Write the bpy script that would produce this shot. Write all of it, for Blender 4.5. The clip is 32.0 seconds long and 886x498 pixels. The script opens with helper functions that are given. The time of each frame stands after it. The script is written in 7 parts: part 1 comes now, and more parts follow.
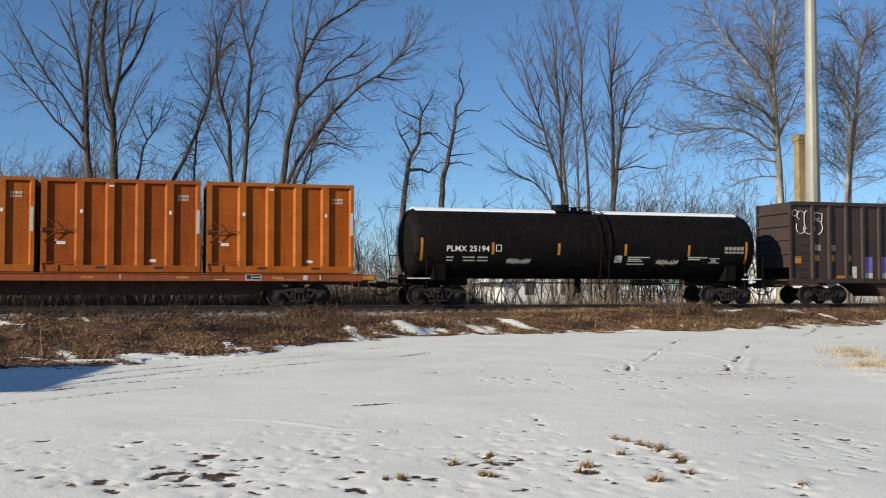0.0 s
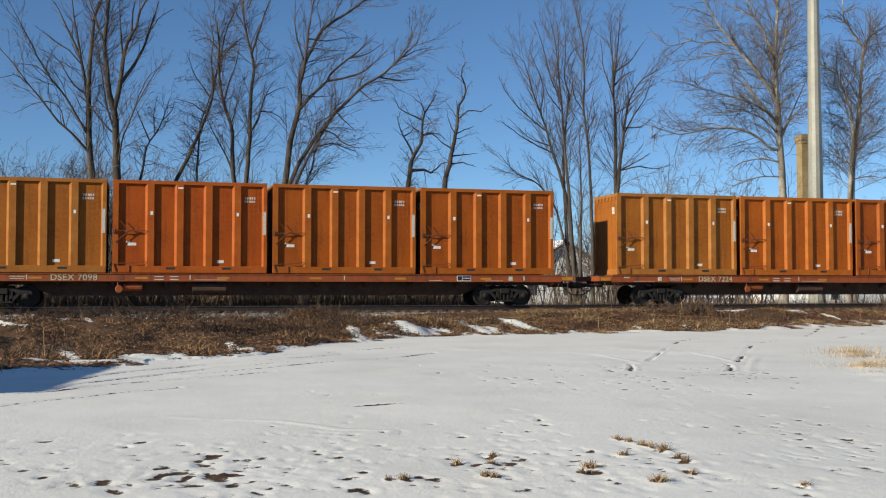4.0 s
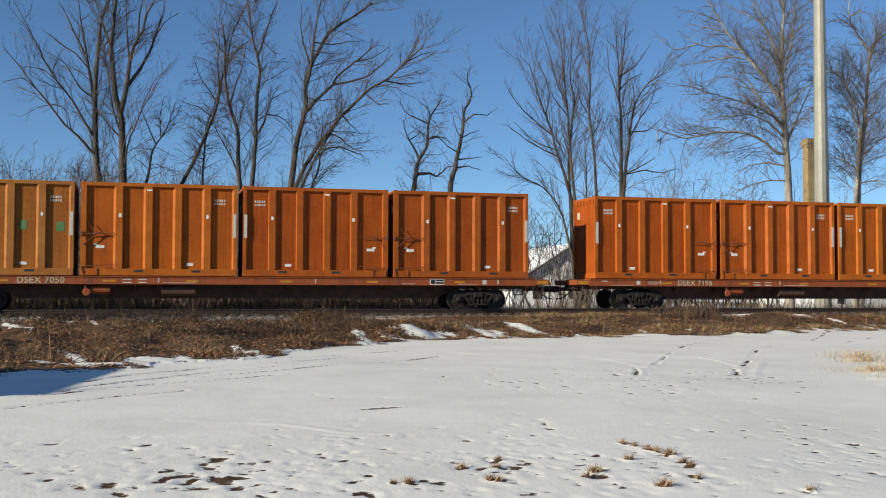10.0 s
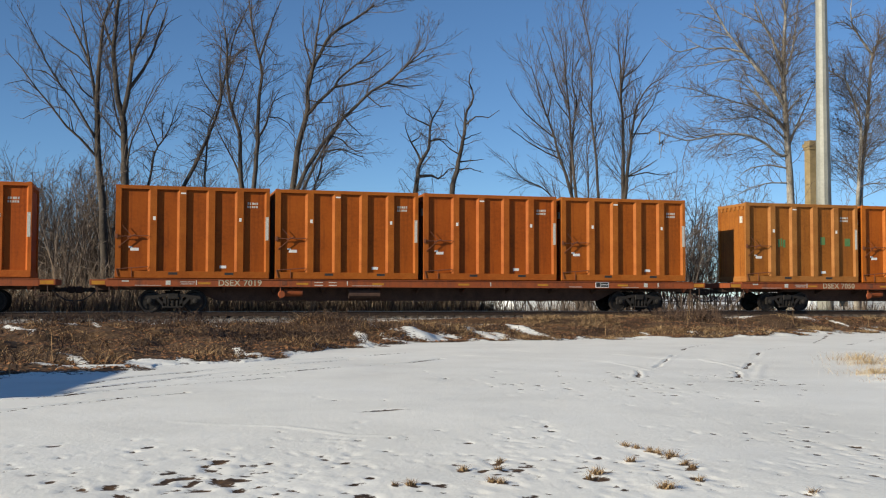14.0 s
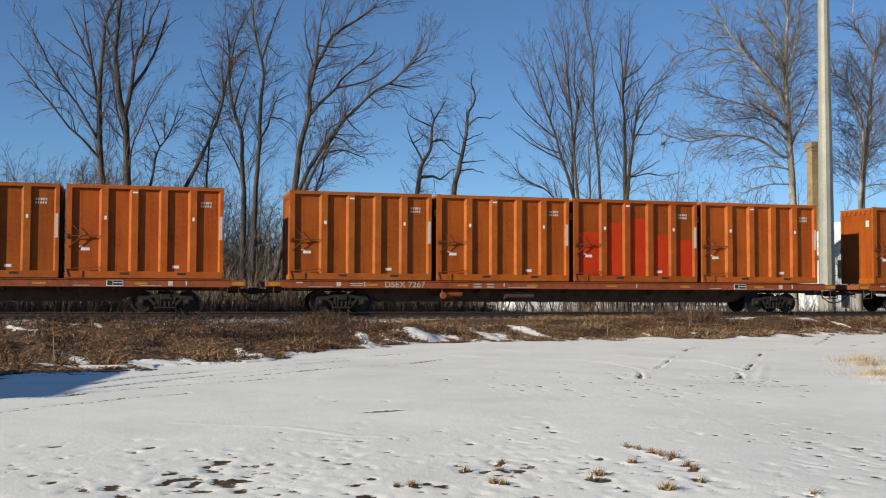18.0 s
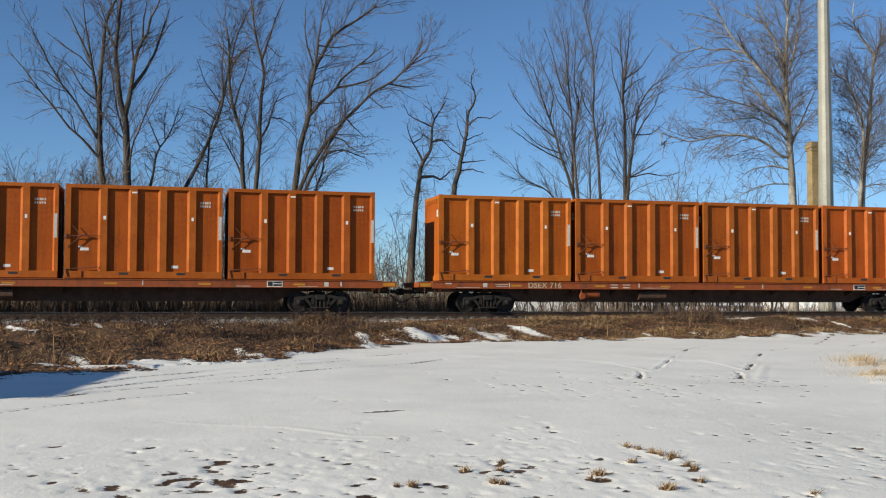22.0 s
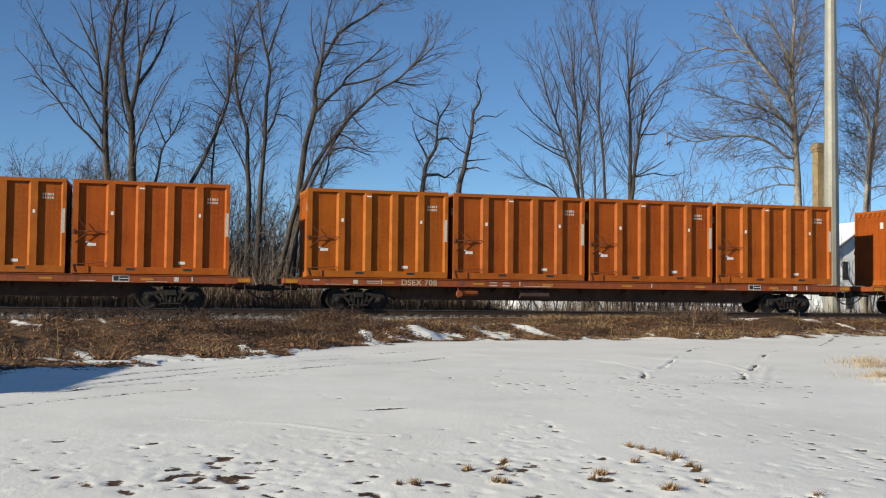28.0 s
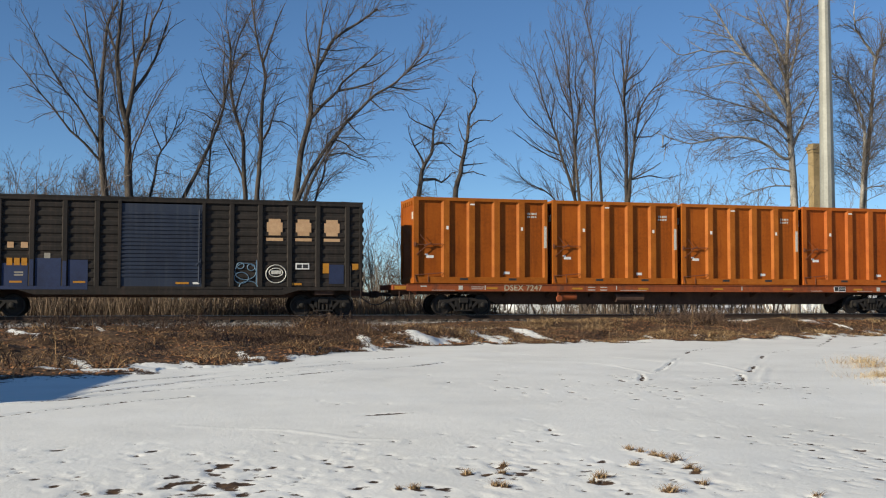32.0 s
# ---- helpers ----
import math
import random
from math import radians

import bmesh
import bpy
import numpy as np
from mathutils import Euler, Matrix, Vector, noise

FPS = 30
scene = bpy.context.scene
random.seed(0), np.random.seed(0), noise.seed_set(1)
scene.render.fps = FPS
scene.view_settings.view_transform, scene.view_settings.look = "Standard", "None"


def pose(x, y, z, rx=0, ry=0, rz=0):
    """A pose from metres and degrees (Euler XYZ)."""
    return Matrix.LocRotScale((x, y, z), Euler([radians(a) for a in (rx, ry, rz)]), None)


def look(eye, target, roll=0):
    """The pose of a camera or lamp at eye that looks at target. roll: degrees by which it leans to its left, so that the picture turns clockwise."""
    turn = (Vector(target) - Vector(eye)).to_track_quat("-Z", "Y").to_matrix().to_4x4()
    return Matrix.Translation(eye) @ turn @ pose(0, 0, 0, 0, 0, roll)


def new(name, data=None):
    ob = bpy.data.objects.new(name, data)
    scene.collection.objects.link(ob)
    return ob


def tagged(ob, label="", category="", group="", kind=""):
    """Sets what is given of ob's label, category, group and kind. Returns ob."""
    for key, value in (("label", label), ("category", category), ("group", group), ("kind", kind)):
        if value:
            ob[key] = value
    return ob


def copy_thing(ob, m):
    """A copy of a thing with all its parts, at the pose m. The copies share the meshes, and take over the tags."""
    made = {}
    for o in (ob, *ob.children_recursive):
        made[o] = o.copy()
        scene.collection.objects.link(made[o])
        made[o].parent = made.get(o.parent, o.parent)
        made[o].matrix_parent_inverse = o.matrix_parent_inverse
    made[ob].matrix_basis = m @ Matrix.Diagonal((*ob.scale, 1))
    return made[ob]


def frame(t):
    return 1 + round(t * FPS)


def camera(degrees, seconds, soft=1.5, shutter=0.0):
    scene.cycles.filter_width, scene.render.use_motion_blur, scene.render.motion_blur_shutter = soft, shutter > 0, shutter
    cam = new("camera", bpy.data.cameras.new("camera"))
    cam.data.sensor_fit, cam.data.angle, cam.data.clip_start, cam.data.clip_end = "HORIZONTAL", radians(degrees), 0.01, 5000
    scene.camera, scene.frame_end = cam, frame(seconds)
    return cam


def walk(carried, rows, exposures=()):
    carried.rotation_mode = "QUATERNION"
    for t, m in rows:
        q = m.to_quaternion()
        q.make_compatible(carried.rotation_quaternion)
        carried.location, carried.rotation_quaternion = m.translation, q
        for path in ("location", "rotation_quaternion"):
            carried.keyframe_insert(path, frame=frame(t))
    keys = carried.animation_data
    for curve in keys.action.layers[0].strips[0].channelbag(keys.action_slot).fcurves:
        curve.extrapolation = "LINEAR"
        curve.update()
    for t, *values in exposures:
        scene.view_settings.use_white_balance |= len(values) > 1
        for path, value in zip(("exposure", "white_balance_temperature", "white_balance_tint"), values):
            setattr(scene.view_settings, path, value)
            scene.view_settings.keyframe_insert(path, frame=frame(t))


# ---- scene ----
import functools

cam = camera(45.66, 32.0, soft=1.12)
EYE = (0.0, 0.0, 1.45)


def aim(yaw, pitch, roll):
    """A pose at the tripod: degrees to the right of the track's normal, upwards, and of lean to the left."""
    a, b = radians(yaw), radians(pitch)
    to = (EYE[0] + math.sin(a) * math.cos(b), EYE[1] + math.cos(a) * math.cos(b), EYE[2] + math.sin(b))
    return look(EYE, to, roll)


walk(cam, [(t, aim(y, p, r)) for t, y, p, r in (
    (0, 15.689, 2.182, 0.037), (0.5, 15.686, 2.191, 0.010), (1, 15.677, 2.199, -0.017), (1.5, 15.668, 2.201, -0.020), (2, 15.662, 2.200, -0.018), (2.5,
    15.649, 2.200, -0.033), (3, 15.622, 2.199, -0.045), (3.5, 15.596, 2.199, -0.043), (5.5, 15.396, 2.200, 0.087), (6, 15.376, 2.224, 0.058), (6.5,
    15.353, 2.266, 0.041), (7, 15.332, 2.303, 0.044), (7.5, 15.318, 2.321, 0.024), (8, 15.303, 2.336, 0.010), (8.5, 15.286, 2.351, 0.038), (9, 15.277,
    2.361, 0.053), (9.5, 15.270, 2.372, 0.069), (10, 15.255, 2.393, 0.112), (10.5, 15.238, 2.418, 0.125), (11, 15.225, 2.428, 0.130), (11.5, 15.214,
    2.424, 0.166), (12, 15.204, 2.427, 0.193), (12.5, 15.194, 2.448, 0.174), (13, 15.185, 2.475, 0.130), (13.5, 15.173, 2.498, 0.117), (14, 15.156, 2.515,
    0.131), (14.5, 15.145, 2.521, 0.135), (16.5, 15.089, 2.566, 0.143), (17, 15.083, 2.573, 0.145), (17.5, 15.071, 2.568, 0.179), (18, 15.059, 2.558,
    0.189), (18.5, 15.051, 2.556, 0.167), (19, 15.039, 2.553, 0.168), (19.5, 15.023, 2.546, 0.193), (20, 15.015, 2.538, 0.217), (20.5, 15.017, 2.533,
    0.233), (21, 15.031, 2.538, 0.230), (21.5, 15.049, 2.547, 0.203), (22, 15.054, 2.559, 0.181), (22.5, 15.045, 2.578, 0.178), (23, 15.027, 2.591,
    0.189), (23.5, 15.003, 2.585, 0.225), (24, 14.968, 2.556, 0.320), (24.5, 14.933, 2.518, 0.444), (25, 14.907, 2.493, 0.527), (25.5, 14.893, 2.483,
    0.555), (27.5, 14.831, 2.456, 0.685), (28, 14.819, 2.460, 0.663), (28.5, 14.807, 2.476, 0.620), (29, 14.808, 2.495, 0.556), (29.5, 14.823, 2.511,
    0.478), (30, 14.840, 2.524, 0.419), (30.5, 14.865, 2.533, 0.359), (31, 14.918, 2.562, 0.239), (31.5, 14.965, 2.638, 0.113), (32, 14.973, 2.708, 0.058))])

# ---- light ----
SUN_TO = Vector((2.9, 1.05, -1.08)).normalized()
world = bpy.data.worlds.new("sky")
scene.world = world
world.use_nodes = True
wn = world.node_tree.nodes
sky = wn.new("ShaderNodeTexSky")
sky.sky_type, sky.sun_disc = "NISHITA", False
sky.sun_elevation = math.asin(-SUN_TO.z)
sky.sun_rotation = math.atan2(-SUN_TO.x, -SUN_TO.y)
sky.air_density, sky.dust_density, sky.ozone_density, sky.altitude = 0.82, 0.0, 3.7, 1500
wn["Background"].inputs["Strength"].default_value = 0.077
world.node_tree.links.new(sky.outputs["Color"], wn["Background"].inputs["Color"])
sun_data = bpy.data.lights.new("sun", "SUN")
sun_data.energy, sun_data.angle, sun_data.color = 4.8, radians(0.55), (1.0, 0.83, 0.63)
sun = new("sun", sun_data)
sun.matrix_world = look((-40, -15, 15), Vector((-40, -15, 15)) + SUN_TO)
scene.view_settings.exposure = 0.5
scene.view_settings.use_white_balance = True
scene.view_settings.white_balance_temperature, scene.view_settings.white_balance_tint = 6020, 4

# ---- materials ----
def material(name, colors, rough=0.7, metal=0.0, scale=3.0, fine=30.0, bump=0.2, tint=False, island=0.0, spec=0.5, stretch=(1, 1, 1), space="Object", streak=None):
    """A surface of two or three colours mixed by a coarse and a fine noise, with relief. tint: the object's own colour multiplies it.
    streak: a colour of run-down dirt in vertical streaks."""
    m = bpy.data.materials.new(name)
    m.use_nodes = True
    nt = m.node_tree
    n, ln = nt.nodes, nt.links
    b = n["Principled BSDF"]
    tc = n.new("ShaderNodeTexCoord")
    mp = n.new("ShaderNodeMapping")
    mp.inputs["Scale"].default_value = stretch
    if space == "World":
        g = n.new("ShaderNodeNewGeometry")
        ln.new(g.outputs["Position"], mp.inputs["Vector"])
    else:
        ln.new(tc.outputs["Object"], mp.inputs["Vector"])
    na, nb = n.new("ShaderNodeTexNoise"), n.new("ShaderNodeTexNoise")
    for q, s, d in ((na, scale, 5.0), (nb, fine, 3.0)):
        q.inputs["Scale"].default_value, q.inputs["Detail"].default_value = s, d
        q.inputs["Roughness"].default_value = 0.62
        ln.new(mp.outputs["Vector"], q.inputs["Vector"])
    mix = n.new("ShaderNodeMath")
    mix.operation = "MULTIPLY_ADD"
    mix.inputs[1].default_value = 0.38
    ln.new(nb.outputs["Fac"], mix.inputs[0])
    half = n.new("ShaderNodeMath")
    half.operation = "MULTIPLY"
    half.inputs[1].default_value = 0.62
    ln.new(na.outputs["Fac"], half.inputs[0])
    ln.new(half.outputs[0], mix.inputs[2])
    last = mix.outputs[0]
    if island:
        g2 = n.new("ShaderNodeNewGeometry")
        im = n.new("ShaderNodeMath")
        im.operation = "MULTIPLY_ADD"
        im.inputs[1].default_value = island
        ln.new(g2.outputs["Random Per Island"], im.inputs[0])
        sb = n.new("ShaderNodeMath")
        sb.operation = "SUBTRACT"
        sb.inputs[1].default_value = island * 0.5
        ln.new(last, sb.inputs[0])
        ln.new(sb.outputs[0], im.inputs[2])
        last = im.outputs[0]
    ramp = n.new("ShaderNodeValToRGB")
    e = ramp.color_ramp.elements
    lo, hi = (0.36, 0.64) if not island else (0.2, 0.8)
    e[0].position, e[1].position = lo, hi
    e[0].color, e[1].color = (*colors[0], 1), (*colors[-1], 1)
    if len(colors) > 2:
        for i, c in enumerate(colors[1:-1]):
            k = e.new(lo + (hi - lo) * (i + 1) / (len(colors) - 1))
            k.color = (*c, 1)
    ln.new(last, ramp.inputs["Fac"])
    col = ramp.outputs["Color"]
    if streak:
        ms = n.new("ShaderNodeMapping")
        ms.inputs["Scale"].default_value = (7.0, 7.0, 0.35)
        ln.new(tc.outputs["Object"], ms.inputs["Vector"])
        ns = n.new("ShaderNodeTexNoise")
        ns.inputs["Scale"].default_value, ns.inputs["Detail"].default_value = 1.0, 6.0
        ln.new(ms.outputs["Vector"], ns.inputs["Vector"])
        rs = n.new("ShaderNodeMapRange")
        rs.inputs["From Min"].default_value, rs.inputs["From Max"].default_value = 0.5, 0.75
        rs.inputs["To Max"].default_value = streak[1]
        ln.new(ns.outputs["Fac"], rs.inputs["Value"])
        mx = n.new("ShaderNodeMix")
        mx.data_type = "RGBA"
        ln.new(rs.outputs["Result"], mx.inputs["Factor"])
        ln.new(col, mx.inputs["A"])
        mx.inputs["B"].default_value = (*streak[0], 1)
        col = mx.outputs["Result"]
    if tint:
        oi = n.new("ShaderNodeObjectInfo")
        mt = n.new("ShaderNodeMix")
        mt.data_type, mt.blend_type = "RGBA", "MULTIPLY"
        mt.inputs["Factor"].default_value = 1.0
        ln.new(col, mt.inputs["A"])
        ln.new(oi.outputs["Color"], mt.inputs["B"])
        col = mt.outputs["Result"]
    ln.new(col, b.inputs["Base Color"])
    b.inputs["Roughness"].default_value, b.inputs["Metallic"].default_value = rough, metal
    b.inputs["Specular IOR Level"].default_value = spec
    if bump:
        bp = n.new("ShaderNodeBump")
        bp.inputs["Strength"].default_value, bp.inputs["Distance"].default_value = bump, 0.02
        ln.new(mix.outputs[0], bp.inputs["Height"])
        ln.new(bp.outputs["Normal"], b.inputs["Normal"])
    return m


M_ORANGE = material("orange_paint", [(0.22, 0.048, 0.003), (0.31, 0.069, 0.0045), (0.345, 0.083, 0.006)], 0.65, scale=0.9, fine=9, bump=0.12, tint=True, spec=0.2, streak=((0.13, 0.027, 0.004), 0.6))
# lighter than the panels: some of the stakes' sunlit brightness is in the colour
M_ORANGE_RAIL_LIT = material("orange_rail_lit_paint", [(0.27, 0.066, 0.006), (0.38, 0.108, 0.013)], 0.65, scale=2.0, fine=20, bump=0.1, tint=True, spec=0.2)
M_TARP = material("container_roof", [(0.34, 0.12, 0.03), (0.45, 0.17, 0.05)], 0.7, scale=2, fine=20)
M_RUST = material("rusted_rod", [(0.10, 0.034, 0.016), (0.19, 0.062, 0.026)], 0.85, scale=8, fine=60)
M_SILL = material("brown_orange_sill_paint", [(0.17, 0.040, 0.008), (0.27, 0.062, 0.010), (0.22, 0.050, 0.009)], 0.65, scale=1.3, fine=14, bump=0.15, streak=((0.10, 0.035, 0.018), 0.6))
M_UNDER = material("dark_underframe", [(0.045, 0.024, 0.017), (0.10, 0.054, 0.036)], 0.85, scale=2.0, fine=22)
M_TRUCK = material("dusty_black_steel", [(0.006, 0.005, 0.004), (0.016, 0.012, 0.010)], 0.8, scale=4, fine=40)
M_WHEEL = material("wheel_steel", [(0.010, 0.009, 0.008), (0.028, 0.022, 0.019)], 0.6, metal=0.3, scale=6, fine=50)
M_TREAD = material("polished_steel", [(0.35, 0.33, 0.31), (0.5, 0.48, 0.46)], 0.3, metal=1.0, scale=6, fine=50)
M_WHITE = material("white_paint", [(0.62, 0.61, 0.58), (0.8, 0.79, 0.76)], 0.6, scale=5, fine=40, bump=0.05)
M_GREYW = material("grey_white_decal", [(0.34, 0.33, 0.29), (0.62, 0.61, 0.56)], 0.6, scale=14, fine=60, bump=0.05)
M_LETTER = material("worn_cream_lettering", [(0.34, 0.29, 0.19), (0.52, 0.46, 0.33)], 0.65, scale=5, fine=30, bump=0.0)
M_STENCIL = material("faded_grey_stencil", [(0.22, 0.20, 0.16), (0.33, 0.30, 0.25)], 0.7, scale=9, fine=40, bump=0.0)
M_YELLOW = material("reflector_yellow", [(0.36, 0.15, 0.008), (0.48, 0.22, 0.012)], 0.5, scale=5, fine=40, bump=0.05)
M_BLACKP = material("black_plate", [(0.012, 0.012, 0.013), (0.03, 0.03, 0.03)], 0.6, scale=5, fine=40, bump=0.05)
M_GREEN = material("green_smear_paint", [(0.05, 0.16, 0.05), (0.12, 0.2, 0.06)], 0.6, scale=5, fine=40, bump=0.05)
M_REDP = material("fresh_red_paint", [(0.40, 0.026, 0.003), (0.50, 0.042, 0.005)], 0.65, scale=1.5, fine=15, bump=0.08, spec=0.15)
M_TANK = material("black_tank_paint", [(0.003, 0.0027, 0.0027), (0.006, 0.0053, 0.005)], 0.75, scale=0.6, fine=5, bump=0.03, spec=0.12, streak=((0.022, 0.014, 0.011), 0.55))
M_HOPPER = material("brown_hopper_paint", [(0.024, 0.014, 0.012), (0.046, 0.027, 0.023)], 0.75, scale=1.2, fine=16, bump=0.2, streak=((0.03, 0.02, 0.02), 0.7))
M_BOX = material("grimy_grey_boxcar_paint", [(0.011, 0.010, 0.009), (0.027, 0.022, 0.019)], 0.8, scale=1.0, fine=14, bump=0.2, spec=0.3, streak=((0.05, 0.034, 0.027), 0.55))
M_BLUE = material("faded_blue_paint", [(0.007, 0.012, 0.028), (0.014, 0.024, 0.05)], 0.65, scale=1.2, fine=16, bump=0.15, streak=((0.04, 0.045, 0.06), 0.6))
M_BLUE2 = material("blue_patch_paint", [(0.010, 0.018, 0.055), (0.018, 0.032, 0.09)], 0.7, scale=1.2, fine=16, bump=0.1)
M_CREAM = material("cream_paint", [(0.40, 0.24, 0.12), (0.55, 0.36, 0.2)], 0.6, scale=4, fine=30, bump=0.05)
M_PURPLE = material("purple_spray_paint", [(0.12, 0.09, 0.30), (0.22, 0.18, 0.45)], 0.6, scale=3, fine=20, bump=0.05)
M_LBLUE = material("light_blue_spray_paint", [(0.05, 0.11, 0.18), (0.16, 0.25, 0.34)], 0.6, scale=6, fine=30, bump=0.05)
M_SNOW = material("settled_snow", [(0.74, 0.76, 0.80), (0.86, 0.87, 0.89)], 0.75, scale=2, fine=18, bump=0.3)
M_RAIL = material("rail_rust", [(0.022, 0.014, 0.010), (0.05, 0.03, 0.021)], 0.7, metal=0.3, scale=5, fine=50)
M_TIE = material("creosoted_tie", [(0.02, 0.015, 0.012), (0.06, 0.045, 0.035)], 0.9, scale=5, fine=40, bump=0.5)
M_STONE = material("ballast_stone", [(0.06, 0.056, 0.052), (0.15, 0.14, 0.13), (0.30, 0.28, 0.26)], 0.9, scale=3, fine=40, bump=0.4, island=0.7, space="World")
M_BARK = material("grey_brown_bark", [(0.030, 0.024, 0.019), (0.060, 0.049, 0.039), (0.100, 0.083, 0.067)], 0.95, scale=3, fine=24, bump=0.9, stretch=(1, 1, 0.25))
M_BARK2 = material("pale_blotched_bark", [(0.11, 0.096, 0.076), (0.25, 0.23, 0.195), (0.44, 0.415, 0.37)], 0.9, scale=2.2, fine=18, bump=0.5, stretch=(1, 1, 0.4))
M_TWIG = material("grey_twigs", [(0.070, 0.055, 0.046), (0.14, 0.114, 0.097)], 0.95, scale=2, fine=14, bump=0.0)
M_TWIG2 = material("tan_twigs", [(0.085, 0.066, 0.050), (0.16, 0.128, 0.098)], 0.95, scale=2, fine=14, bump=0.0)
M_BRUSH = material("grey_brown_brush", [(0.072, 0.054, 0.042), (0.14, 0.108, 0.086), (0.23, 0.185, 0.152)], 0.95, scale=0.4, fine=5, bump=0.0, island=0.6, space="World")
M_WEED = material("dead_weed_stems", [(0.045, 0.026, 0.017), (0.09, 0.054, 0.034), (0.16, 0.10, 0.062)], 0.95, scale=0.6, fine=6, bump=0.0, island=0.6, space="World")
M_LOWBRUSH = material("brown_low_brush", [(0.07, 0.048, 0.033), (0.16, 0.115, 0.077), (0.28, 0.21, 0.145)], 0.95, scale=0.5, fine=5, bump=0.0, island=0.7, space="World")
M_OILY = material("oily_ballast", [(0.03, 0.026, 0.022), (0.07, 0.058, 0.048), (0.13, 0.11, 0.09)], 0.9, scale=3, fine=40, bump=0.4, island=0.7, space="World")
M_PALE = material("pale_straw", [(0.22, 0.14, 0.065), (0.42, 0.31, 0.17), (0.6, 0.49, 0.31)], 0.9, scale=0.7, fine=9, bump=0.0, island=0.8, space="World")
M_TAN = material("tan_dead_grass", [(0.08, 0.046, 0.021), (0.19, 0.115, 0.05), (0.33, 0.215, 0.10), (0.48, 0.34, 0.18)], 0.9, scale=0.5, fine=6, bump=0.0, island=0.8, space="World")
M_STRAW = material("dry_straw", [(0.06, 0.032, 0.016), (0.14, 0.073, 0.032), (0.25, 0.145, 0.065), (0.38, 0.25, 0.12)], 0.9, scale=0.5, fine=6, bump=0.0, island=0.8, space="World")
M_LEAF = material("dead_leaves", [(0.06, 0.028, 0.013), (0.15, 0.068, 0.028), (0.28, 0.135, 0.055)], 0.9, scale=0.7, fine=9, bump=0.0, island=0.9, space="World")
M_POLE = material("galvanised_pole", [(0.22, 0.22, 0.19), (0.31, 0.31, 0.27)], 0.55, metal=0.15, scale=0.8, fine=8, bump=0.05)
M_SIDING = material("white_siding", [(0.62, 0.64, 0.64), (0.75, 0.76, 0.76)], 0.7, scale=0.7, fine=9, bump=0.1)
M_ROOF = material("dark_shingle", [(0.05, 0.048, 0.05), (0.10, 0.098, 0.1)], 0.9, scale=2, fine=20, bump=0.4)
M_CHIMNEY = material("buff_brick", [(0.20, 0.145, 0.065), (0.30, 0.225, 0.11)], 0.9, scale=1.5, fine=20, bump=0.4)
M_GLASS = material("dark_window_glass", [(0.02, 0.025, 0.03), (0.04, 0.045, 0.05)], 0.1, scale=2, fine=10, bump=0.0)


